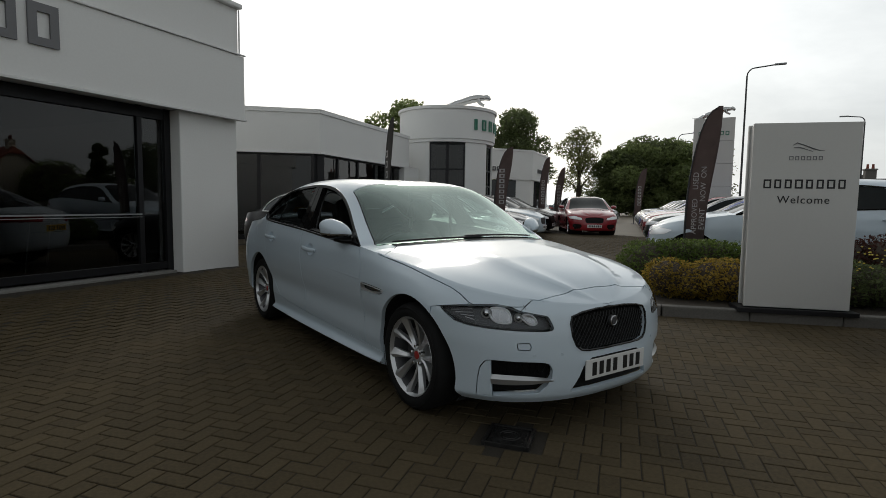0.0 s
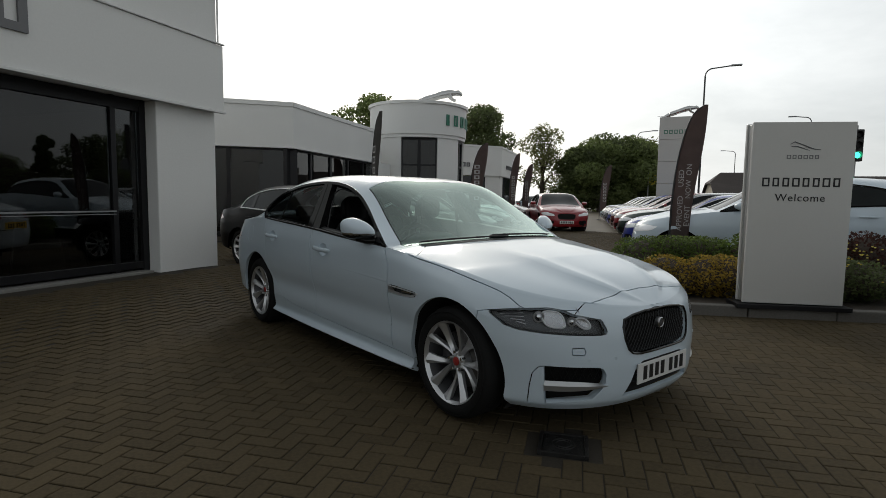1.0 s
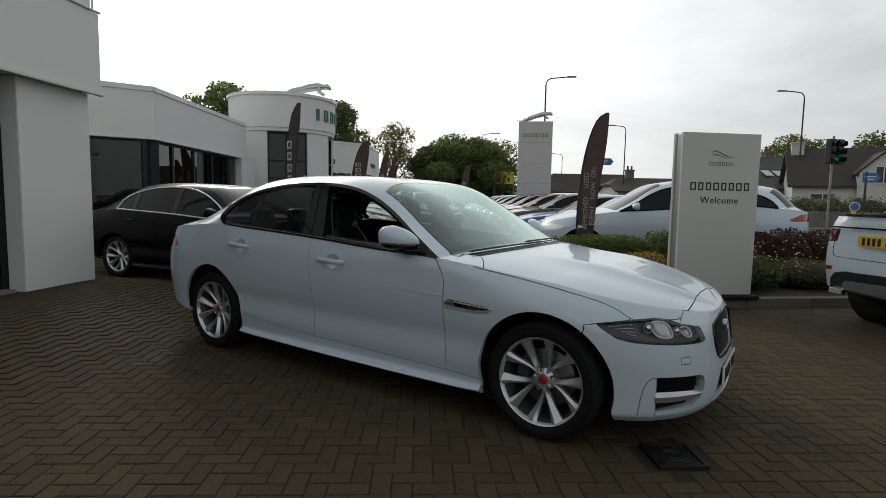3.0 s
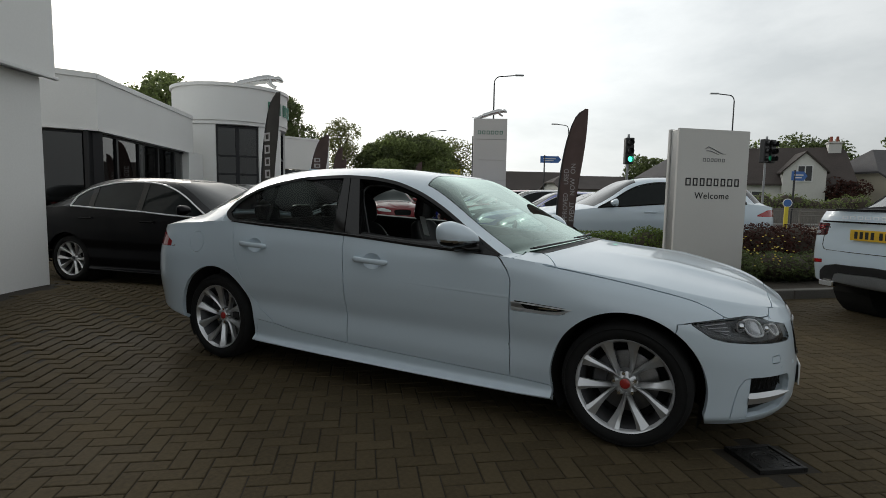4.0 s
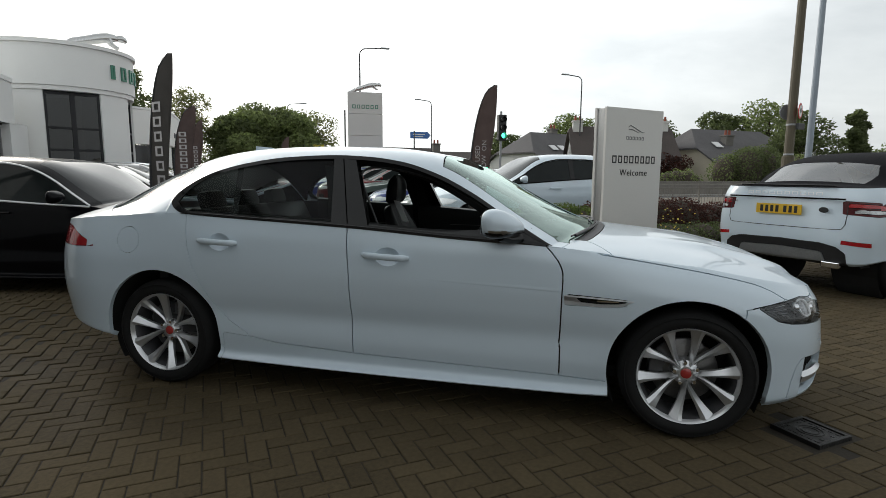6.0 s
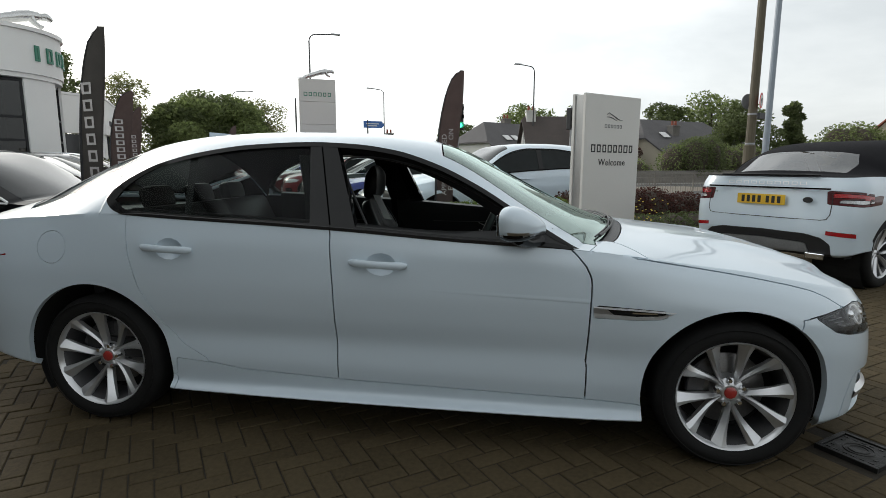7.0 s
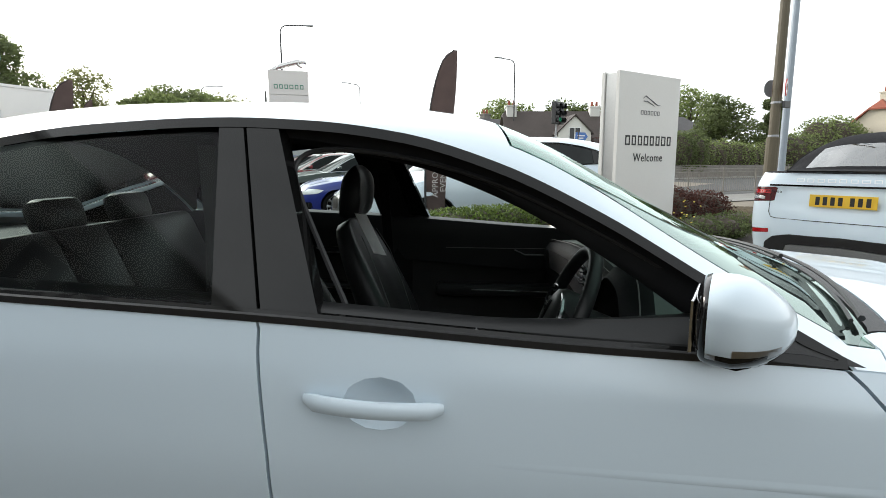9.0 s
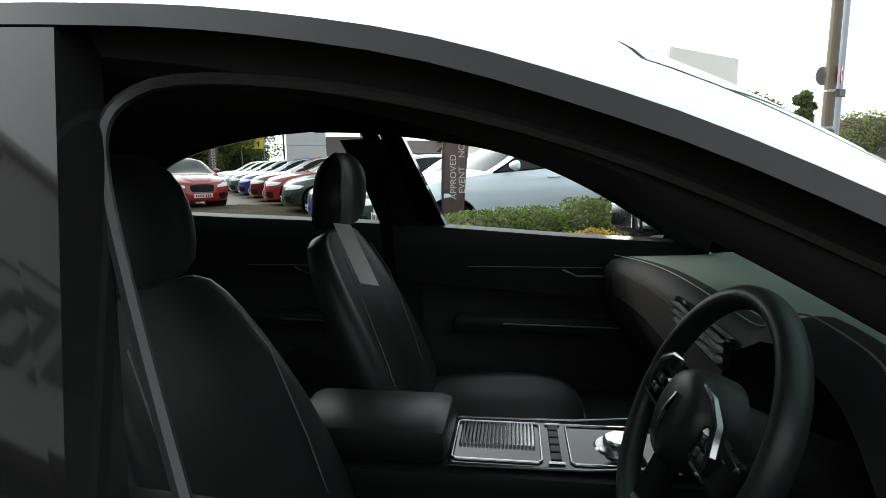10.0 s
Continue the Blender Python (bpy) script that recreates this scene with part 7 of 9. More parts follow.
    for i in range(40):
        x = -2.79 + 2.06 * i / 39
        z = waist(x)
        k = min(1.0, 0.15 + (39 - i) / 5, 0.15 + i / 3)
        rows.append([bm.verts.new((x, wy(x, z) - 0.004, z - 0.006 * k)), bm.verts.new((x, wy(x, z) - 0.006, z + 0.008 * k)), bm.verts.new((x, wy(x, z) + 0.014, z + 0.014 * k))])
    for r0, r1 in zip(rows, rows[1:]):
        for k in range(2):
            bm.faces.new((r0[k], r1[k], r1[k + 1], r0[k + 1]))
    part("waist_strip", flip(bm, side), M["satin_black"], hero, "black waist seal", True)

# grille: recessed mesh with a bright badge
gr = shell.panel("grille", "grille", M["mesh_black"], hero, "black mesh grille with a round badge", 2, lip=0.0, push=-0.035)
bm = bmesh.new()
for k in range(-24, 25):
    for sl in (1, -1):
        run = []
        for i in range(25):
            z = 0.446 + 0.214 * i / 24
            y = 0.027 * k + sl * (z - 0.555) * 0.75
            if inside(GRILLE, -abs(y), z):
                p = shell.at("front", -abs(y), z, -0.020)
                if p:
                    run.append(Vector((p.x, math.copysign(p.y, y) if abs(y) > 1e-6 else 0, p.z)))
            elif len(run) > 1:
                tube(bm, run, 0.0030, 4, False)
                run = []
            else:
                run = []
        if len(run) > 1:
            tube(bm, run, 0.0030, 4, False)
part("wire_mesh", bm, M["gloss_black"], gr, "crossed black wires")
for nm, off, r, mt in (("grille_frame", 0.001, 0.0065, "gloss_black"),):
    bm = bmesh.new()
    half = [(y, z) for y, z in GRILLE if y < 0.04]
    half = [(0.0, 0.664)] + half[::-1][0:0] + [(y, z) for y, z in GRILLE[:3]][::-1] + [(y, z) for y, z in GRILLE[5:]][::-1] + [(0.0, 0.444)]
    ptsR = [shell.at("front", y, z, off) for y, z in half]
    ptsR = [p for p in ptsR if p]
    loop_tube(bm, ptsR + [Vector((p.x, -p.y, p.z)) for p in ptsR[::-1] if abs(p.y) > 0.002], r, 6)
    part(nm, bm, M[mt], gr, "", True)
bp_ = shell.at("front", -0.001, 0.583)
bm = bmesh.new()
lathe(bm, [(0.023, -0.003), (0.026, -0.006), (0.030, -0.003), (0.031, 0.004), (0.031, 0.02)], 32, Matrix.Translation(bp_ + Vector((-0.002, 0.001, 0))) @ Matrix.Rotation(radians(90), 4, "Z"))
part("badge", bm, M["steel"], gr, "round metal badge", True)
bm = bmesh.new()
lathe(bm, [(0, -0.004), (0.015, -0.004), (0.025, -0.001)], 24, Matrix.Translation(bp_ + Vector((-0.002, 0.001, 0))) @ Matrix.Rotation(radians(90), 4, "Z"))
part("badge_face", bm, M["alloy_dark"], gr)
li = shell.panel("lower_intake", "lower_intake", M["mesh_black"], hero, "black lower intake", 2, lip=0.0, push=-0.03)
plate(hero, Matrix.Translation((0.798, 0.0, 0.338)) @ Matrix.Rotation(radians(90), 4, "Z"), M["plate_white"])
bm = bmesh.new()
box(bm, 0.772, 0, 0.338, 0.04, 0.50, 0.10, None, 0.006)
part("plate_holder", bm, M["satin_black"], hero)
plate(hero, Matrix.Translation((-4.085, 0.0, 0.72)) @ Matrix.Rotation(radians(-90), 4, "Z"), M["plate_yellow"])
# parking sensors on the nose
for y in (-0.55, -0.40, 0.40, 0.55):
    p = shell.at("front", -abs(y), 0.44, 0.0)
    bm = bmesh.new()
    lathe(bm, [(0, -0.002), (0.009, -0.002), (0.010, 0.002)], 16, Matrix.Translation((p.x, math.copysign(p.y, y), p.z)) @ Matrix.Rotation(radians(90 - math.copysign(35, -y)), 4, "Z"))
    part("parking_sensor", bm, M["white_paint"], hero)
# wipers on the cowl
for y0, y1, back in ((-0.70, -0.02, 0.0), (-0.15, 0.60, -0.03)):
    arm, blade = [], []
    for i in range(15):
        y = y0 + (y1 - y0) * i / 14
        xe = -0.415 + back - 0.19 * (y / 0.8) ** 2
        p = shell.at("plan", xe, -abs(y) - 0.001)
        p = Vector((p.x, y, p.z))
        blade.append(p + Vector((-0.012, 0, 0.012)))
        arm.append(p + Vector((0.008, 0, 0.017)))
    bm = bmesh.new()
    tube(bm, blade, 0.0045, 6)
    wp = part("wiper", bm, M["satin_black"], hero, "black windscreen wiper", True)
    bm = bmesh.new()
    tube(bm, arm, [0.007 - 0.003 * i / 14 for i in range(15)], 6)
    part("wiper_arm", bm, M["satin_black"], wp, "", True)
# roof aerial fin
bm = bmesh.new()
rows = []
for i in range(9):
    u = i / 8
    x = -2.65 - 0.185 * u
    z = 1.425 - 0.010 * u
    h = 1.438 + 0.026 * min(1.0, u / 0.3) ** 0.6 + 0.016 * u - z
    wd = 0.024 * (1 - 0.6 * u)
    rows.append([bm.verts.new((x, -wd, z)), bm.verts.new((x, -wd * 0.3, z + h)), bm.verts.new((x, wd * 0.3, z + h)), bm.verts.new((x, wd, z))])
for r0, r1 in zip(rows, rows[1:]):
    for k in range(3):
        bm.faces.new((r0[k], r0[k + 1], r1[k + 1], r1[k]))
bm.faces.new(rows[-1])
part("aerial_fin", bm, M["white_paint"], hero, "white roof aerial fin", True)
# underbody
bm = bmesh.new()
box(bm, -1.65, 0, 0.25, 3.7, 1.40, 0.06)
part("underbody", bm, M["liner"], hero)

# ---- inside the white saloon ----
bm = bmesh.new()
box(bm, -1.75, 0, 0.36, 2.7, 1.60, 0.10)
box(bm, -0.44, 0, 0.58, 0.06, 1.44, 0.46)
box(bm, -3.02, 0, 0.62, 0.06, 1.56, 0.75)
box(bm, -3.32, 0, 0.985, 0.62, 1.36, 0.03)
part("floor_lining", bm, M["leather_trim"], hero)
for side in (0, 1):
    shell.panel("pillar_lining", "rear_quarter", M["headlining"], hero, "dark lining of the rear pillar", side, lip=0.0, push=-0.030)
headl = shell.panel("headlining", "roof", M["headlining"], hero, "dark cloth headlining", 2, lip=0.0, push=-0.014)
for side in (-1, 1):
    for nm in ("front_door", "rear_door"):
        card = shell.panel("door_card", nm, M["leather_trim"], hero, "black door trim panel", 0 if side < 0 else 1, lip=0.0, push=-0.055)
    # door top sill inside, and armrest, pull and pocket
    bm = bmesh.new()
    rows = []
    for i in range(36):
        x = -2.75 + 1.98 * i / 35
        z = waist(x)
        y = wy(x, z)
        up = max(0.0, (x + 1.35) / 0.58) ** 1.5 if side < 0 else 0.0
        rows.append([bm.verts.new((x, y + dy * (1 + 0.35 * up), z + dz + 0.055 * up * min(1.0, dy / 0.05 - 0.25))) for dy, dz in ((0.012, 0.004), (0.026, 0.018), (0.055, 0.028), (0.088, 0.018), (0.102, -0.015), (0.098, -0.07), (0.078, -0.20))])
    for r0, r1 in zip(rows, rows[1:]):
        for k in range(6):
            bm.faces.new((r0[k], r0[k + 1], r1[k + 1], r1[k]))
    part("door_top_trim", flip(bm, side), M["leather"], hero, "", True)
    for x0, x1 in ((-1.60, -0.85), (-2.45, -1.85)):
        bm = bmesh.new()
        box(bm, (x0 + x1) / 2, -0.80, 0.66, x1 - x0, 0.09, 0.06, None, 0.02)
        part("armrest", flip(bm, side), M["leather"], hero, "", True)
        bm = bmesh.new()
        tube(bm, [(x0 + 0.18, -0.757, 0.668), (x1 - 0.08, -0.757, 0.660)], 0.0035, 6)
        part("trim_line", flip(bm, side), M["steel"], hero, "thin bright trim line")
        bm = bmesh.new()
        tube(bm, [(x1 - 0.36, -0.782, 0.865), (x1 - 0.31, -0.775, 0.843), (x1 - 0.20, -0.775, 0.843)], 0.0035, 6)
        part("release_lever", flip(bm, side), M["steel"], hero, "bright door release lever")
        bm = bmesh.new()
        tube(bm, [(x0 + 0.05, -0.788, 0.872), (x1, -0.782, 0.872)], 0.0016, 4)
        part("stitch_line", flip(bm, side), M["thread"], hero)
    # door-frame seal round the front opening
    loop = [(-1.58, 0.99), (-1.66, 1.12), (-1.735, 1.25), (-1.74, 1.30), (-1.68, 1.325), (-1.5, 1.305), (-1.3, 1.25), (-1.1, 1.155), (-0.9, 1.04), (-0.78, 0.98)]
    bm = bmesh.new()
    for _ in range(2):
        loop = [loop[0]] + [(p[0] * f + q[0] * (1 - f), p[1] * f + q[1] * (1 - f)) for p, q in zip(loop, loop[1:]) for f in (0.75, 0.25)] + [loop[-1]]
    tube(bm, [Vector((x, wy(x, z) + 0.05, z)) for x, z in loop], 0.006, 6)
    if side < 0:
        part("door_seal", bm, M["satin_black"], hero, "", True)


def seat(x, y, parent, hd=0.0):
    """A front seat: cushion, bolsters, back with shoulder wings and integral head restraint."""
    st = part("front_seat", bmesh.new(), M["leather"], parent, "black leather sports seat")
    st.matrix_basis = pose(x, y, 0.40)

    def slab(name, secs, mt=M["leather"], label=""):
        bm = bmesh.new()
        rows = []
        for (cx, cz, tx, tz, w, th) in secs:
            # section across the seat: rounded rectangle with raised bolsters; t = outward normal of the front face
            n = Vector((tx, 0, tz)).normalized()
            pr = []
            for u, dv in ((-1.0, -0.75), (-1.0, 0.55), (-0.93, 1.0), (-0.75, 1.05), (-0.55, 0.55), (-0.2, 0.42), (0.2, 0.42), (0.55, 0.55), (0.75, 1.05), (0.93, 1.0), (1.0, 0.55), (1.0, -0.75)):
                pr.append(bm.verts.new(Vector((cx, u * w, cz)) + n * dv * th))
            rows.append(pr)
        for r0, r1 in zip(rows, rows[1:]):
            for k in range(12):
                bm.faces.new((r0[k], r0[(k + 1) % 12], r1[(k + 1) % 12], r1[k]))
        bm.faces.new(rows[0])
        bm.faces.new(rows[-1][::-1])
        bmesh.ops.recalc_face_normals(bm, faces=bm.faces)
        o = part(name, bm, mt, st, label, True, sharp=60)
        o.modifiers.new("smooth", "SUBSURF").levels = 1
        o.modifiers["smooth"].render_levels = 1
        return o

    slab("cushion", [(0.34, 0.02, 0.3, 1, 0.20, 0.06), (0.28, 0.08, 0.1, 1, 0.235, 0.075), (0.10, 0.08, 0, 1, 0.25, 0.075), (-0.10, 0.06, 0, 1, 0.25, 0.075), (-0.22, 0.05, 0.2, 1, 0.24, 0.07)])
    slab("backrest", [(-0.20, 0.06, 1, 0.35, 0.25, 0.09), (-0.25, 0.18, 1, 0.32, 0.275, 0.095), (-0.32, 0.36, 1, 0.32, 0.265, 0.085), (-0.385, 0.52, 1, 0.30, 0.23, 0.065), (-0.415, 0.60, 1, 0.28, 0.195, 0.052), (-0.435, 0.655, 1, 0.25, 0.14, 0.045)])
    slab("head_restraint", [(cx + hd * min(1, 0.4 + 3 * (cz - 0.64)), cz + 0.2 * hd, tx, tz, w, th * (1 + 2 * hd)) for cx, cz, tx, tz, w, th in [(-0.435, 0.64, 1, 0.2, 0.125, 0.05), (-0.44, 0.70, 1, 0.15, 0.142, 0.058), (-0.445, 0.78, 1, 0.1, 0.140, 0.056), (-0.45, 0.835, 1, 0.05, 0.118, 0.045), (-0.452, 0.86, 0.5, 0.8, 0.07, 0.02)]])
    for u in (-0.17, 0.17):
        bm = bmesh.new()
        pts = [(-0.24 + 0.082, u * 1.0, 0.12), (-0.30 + 0.082, u, 0.32), (-0.36 + 0.078, u * 0.98, 0.50), (-0.40 + 0.065, u * 0.80, 0.60)]
        tube(bm, pts, 0.0018, 4)
        part("stitch_seam", bm, M["thread"], st)
    return st


seat(-1.56, -0.375, hero)
seat(-1.50, 0.375, hero, 0.06)
# paper tag on the passenger seat
bm = bmesh.new()
vs = [bm.verts.new(p) for p in ((-1.862, 0.242, 1.090), (-1.815, 0.248, 1.084), (-1.722, 0.170, 0.936), (-1.770, 0.164, 0.944))]
bm.faces.new(vs)
tg = part("paper_tag", bm, M["paper"], hero, "white paper tag on the seat shoulder")
tg.modifiers.new("thickness", "SOLIDIFY").thickness = 0.004
# rear bench
rb = part("rear_seat", bmesh.new(), M["leather"], hero, "black leather rear bench")
for y, w in ((-0.40, 0.36), (0.40, 0.36), (0.0, 0.20)):
    bm = bmesh.new()
    box(bm, -2.42, y, 0.50, 0.50, w * 1.9, 0.18, None, 0.05)
    part("cushion", bm, M["leather"], rb, smooth=True)
    bm = bmesh.new()
    box(bm, 0, 0, 0.30, 0.14, w * 1.9, 0.60, Matrix.Translation((-2.66, y, 0.50)) @ Matrix.Rotation(radians(-24), 4, "Y"), 0.05)
    part("backrest", bm, M["leather"], rb, smooth=True)
    bm = bmesh.new()
    box(bm, 0, 0, 0, 0.09, 0.22, 0.13, Matrix.Translation((-2.93, y, 1.10)) @ Matrix.Rotation(radians(-15), 4, "Y"), 0.035)
    part("head_restraint", bm, M["leather"], rb, smooth=True)

# dashboard
dash = part("dashboard", bmesh.new(), M["leather"], hero, "black dashboard with vents and a stitched top")
bm = bmesh.new()
rows = []
for i in range(33):
    y = -0.775 + 1.55 * i / 32
    sw_ = math.exp(-((y + 0.37) / 0.19) ** 4)
    edge_ = 0.10 * (abs(y) / 0.8) ** 4
    xf = -0.98 - edge_
    zt = 0.935 + 0.075 * sw_ - 0.02 * (abs(y) / 0.8) ** 2
    prof = [(-0.54, 0.90), (-0.64, 0.935 + 0.03 * sw_), (-0.78, zt + 0.005), (xf + 0.08, zt), (xf + 0.025, zt - 0.012), (xf, zt - 0.045), (xf + (0.10 * sw_), zt - 0.085), (xf + 0.02 + 0.10 * sw_, zt - 0.20), (xf + 0.05, zt - 0.26), (xf + 0.10, 0.58), (xf + 0.25, 0.48)]
    rows.append([bm.verts.new((x, y, z)) for x, z in prof])
for r0, r1 in zip(rows, rows[1:]):
    for k in range(len(prof) - 1):
        f = bm.faces.new((r0[k], r0[k + 1], r1[k + 1], r1[k]))
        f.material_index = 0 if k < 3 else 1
# the first slot carries the painted green light along the dash top
part("dash_body", bm, (M["dash_top_lit"], M["dash_black"]), dash, "", True, sharp=50)
bm = bmesh.new()
tube(bm, [(-0.965 - 0.10 * (abs(y) / 0.8) ** 4 + 0.03, y, 0.935 + 0.075 * math.exp(-((y + 0.37) / 0.19) ** 4) - 0.02 * (abs(y) / 0.8) ** 2 + 0.002) for y in [-0.79 + 1.58 * i / 60 for i in range(61)]], 0.0018, 4)
part("stitch_seam", bm, M["thread"], dash)
# silver fascia on the passenger side and round the middle
bm = bmesh.new()
rows = []
for i in range(21):
    y = -0.10 + 0.82 * i / 20
    e = 0.10 * (abs(y) / 0.8) ** 4
    rows.append([bm.verts.new((-0.985 - e - 0.002, y, 0.875)), bm.verts.new((-0.975 - e - 0.004, y, 0.79 - 0.05 * (1 - i / 20)))])
for r0, r1 in zip(rows, rows[1:]):
    bm.faces.new((r0[0], r0[1], r1[1], r1[0]))
part("fascia_veneer", bm, M["steel"], dash, "brushed silver fascia strip", True)
for y in (-0.06, 0.12, -0.68):
    bm = bmesh.new()
    box(bm, -0.985, y, 0.885, 0.02, 0.15, 0.07, None, 0.008)
    v = part("air_vent", bm, M["gloss_black"], dash)
    for k in range(3):
        bm = bmesh.new()
        box(bm, -1.0, y, 0.865 + 0.02 * k, 0.012, 0.13, 0.004)
        part("vent_slat", bm, M["alloy_dark"], v)
bm = bmesh.new()
box(bm, -0.965, 0.03, 0.76, 0.03, 0.24, 0.13, Matrix.Translation((0, 0, 0)), 0.006)
part("touch_screen", bm, M["gloss_black"], dash, "dark touch screen")
bm = bmesh.new()
box(bm, -0.86, -0.37, 0.93, 0.02, 0.30, 0.11, None, 0.01)
part("instrument_display", bm, M["gloss_black"], dash, "dark instrument display")
# centre console
con = part("centre_console", bmesh.new(), M["leather"], hero, "black centre console with chrome edging")
con.matrix_basis = Matrix.Translation((-0.035, -0.005, -0.018))
bm = bmesh.new()
box(bm, -1.40, 0.0, 0.50, 0.95, 0.24, 0.26, None, 0.03)
part("console_body", bm, M["leather"], con, smooth=True)
bm = bmesh.new()
box(bm, -1.66, 0.0, 0.672, 0.36, 0.22, 0.09, None, 0.035)
part("armrest_lid", bm, M["leather"], con, "padded armrest lid", True)
bm = bmesh.new()
box(bm, -1.22, 0.0, 0.636, 0.52, 0.20, 0.012, None, 0.003)
part("console_top", bm, M["gloss_black"], con, "gloss black top plate")
for y in (-0.108, 0.108):
    bm = bmesh.new()
    tube(bm, [(-1.48, y, 0.642), (-1.2, y, 0.645), (-1.02, y, 0.66), (-0.98, y * 1.3, 0.70)], 0.0034, 8)
    part("edge_trim", bm, M["console_trim"], con, "chrome edge strip", True)
for x0, x1 in ((-1.475, -1.285), (-1.225, -1.01)):
    k = 0.008
    bm = bmesh.new()
    loop_tube(bm, [Vector((x, y, 0.645)) for x, y in ((x0 + k, -0.085), (x1 - k, -0.085), (x1, -0.085 + k), (x1, 0.085 - k), (x1 - k, 0.085), (x0 + k, 0.085), (x0, 0.085 - k), (x0, -0.085 + k))], 0.0022)
    part("tray_frame", bm, M["console_trim"], con, "chrome frame", True)
for y in (-0.085, 0.085):
    bm = bmesh.new()
    tube(bm, [(-1.272, y, 0.645), (-1.238, y, 0.645)], 0.003, 6)
    part("key_row_edge", bm, M["console_trim"], con)
for k in range(5):
    bm = bmesh.new()
    box(bm, -1.255, -0.064 + 0.032 * k, 0.645, 0.022, 0.026, 0.008, None, 0.002)
    part("console_key", bm, M["satin_black"], con)
for k in range(20):
    bm = bmesh.new()
    tube(bm, [(-1.462 + 0.0085 * k, -0.025, 0.645), (-1.462 + 0.0085 * k, 0.08, 0.645)], 0.0036, 5)
    part("shutter_slat", bm, M["console_trim"], con)
bm = bmesh.new()
lathe(bm, [(0, -0.018), (0.026, -0.018), (0.031, -0.012), (0.031, 0.0), (0.046, 0.0), (0.050, 0.004)], 32, Matrix.Translation((-1.12, 0.0, 0.646)) @ Matrix.Rotation(radians(-90), 4, "X"))
part("gear_dial", bm, M["console_trim"], con, "round chrome gear dial", True)
bm = bmesh.new()
lathe(bm, [(0, -0.030), (0.012, -0.030), (0.016, -0.024), (0.018, 0.0)], 24, Matrix.Translation((-1.03, -0.56, 0.76)) @ Matrix.Rotation(radians(-90), 4, "Z"))
part("start_button", bm, M["chrome"], dash, "round chrome button", True)
# steering wheel
SWM = Matrix.Translation((-1.118, -0.372, 0.868)) @ Matrix.Rotation(radians(24), 4, "Y") @ Matrix.Rotation(radians(-90), 4, "Z")
stw = part("steering_wheel", bmesh.new(), M["leather"], hero, "black leather steering wheel with chrome inserts")
stw.matrix_basis = SWM
bm = bmesh.new()
ring(bm, 0.197, 0.018, 56, 12, None, 1.1)
part("rim", bm, M["leather"], stw, smooth=True)
bm = bmesh.new()
lathe(bm, [(0, -0.045), (0.045, -0.043), (0.066, -0.034), (0.076, -0.015), (0.076, 0.03), (0, 0.03)], 32)
part("hub_pad", bm, M["leather"], stw, "", True)
bm = bmesh.new()
tube(bm, [(0, -0.046, -0.030), (0.004, -0.048, 0.0), (0.010, -0.047, 0.032)], [0.003, 0.006, 0.003], 6)
part("hub_emblem", bm, M["chrome"], stw)
for sg in (-1, 1):
    bm = bmesh.new()
    box(bm, sg * 0.118, -0.012, -0.004, 0.11, 0.028, 0.060, None, 0.010)
    part("spoke", bm, M["gloss_black"], stw)
    bm = bmesh.new()
    tube(bm, [(sg * 0.045, -0.036, 0.066), (sg * 0.085, -0.034, 0.060), (sg * 0.118, -0.032, 0.040), (sg * 0.132, -0.030, 0.008), (sg * 0.128, -0.028, -0.020)], [0.002, 0.006, 0.009, 0.009, 0.003], 8)
    part("spoke_insert", bm, M["console_trim"], stw, "chrome insert", True)
    for k in range(4):
        bm = bmesh.new()
        box(bm, sg * (0.10 + 0.016 * (k % 2)), -0.029, 0.012 - 0.018 * (k // 2), 0.013, 0.008, 0.013, None, 0.002)
        part("thumb_button", bm, M["satin_black"], stw)
bm = bmesh.new()
box(bm, 0, -0.008, -0.11, 0.06, 0.024, 0.11, None, 0.008)
part("spoke", bm, M["gloss_black"], stw)
bm = bmesh.new()
tube(bm, [(0, 0.02, 0), (0, 0.28, 0)], [0.05, 0.06], 14)
part("column_shroud", bm, M["leather_trim"], stw, "", True)
bm = bmesh.new()
tube(bm, [(0.08, 0.05, 0), (0.16, 0.05, -0.005), (0.20, 0.04, -0.01)], [0.008, 0.008, 0.013], 8)
part("stalk", bm, M["satin_black"], stw)
# inside mirror
bm = bmesh.new()
box(bm, -1.30, 0.0, 1.30, 0.03, 0.24, 0.065, None, 0.014)
part("inside_mirror", bm, M["satin_black"], hero, smooth=True)
# thick dark lining along the windscreen pillar and the roof rail
for side in (-1, 1):
    bm = bmesh.new()
    rows = []
    for i in range(33):
        x = -2.05 + 1.33 * i / 32
        z = max(waist(x), interp(XF["dlo"], x)) - 0.006
        y = wy(x, z)
        k = min(1.0, i / 10) + (2.4 if side < 0 else 0.4) * (i / 32) ** 2
        rows.append([bm.verts.new((x, y + dy, z + (dz * (0.5 + 0.5 * k) if dz < 0 else dz))) for dy, dz in ((0.022, 0.0), (0.034, -0.036), (0.062, -0.050), (0.105, -0.030), (0.128, 0.022))])
    for r0, r1 in zip(rows, rows[1:]):
        for k in range(4):
            bm.faces.new((r0[k], r0[k + 1], r1[k + 1], r1[k]))
    part("windscreen_pillar_lining", flip(bm, side), M["headlining"], hero, "dark pillar and roof rail lining", True)
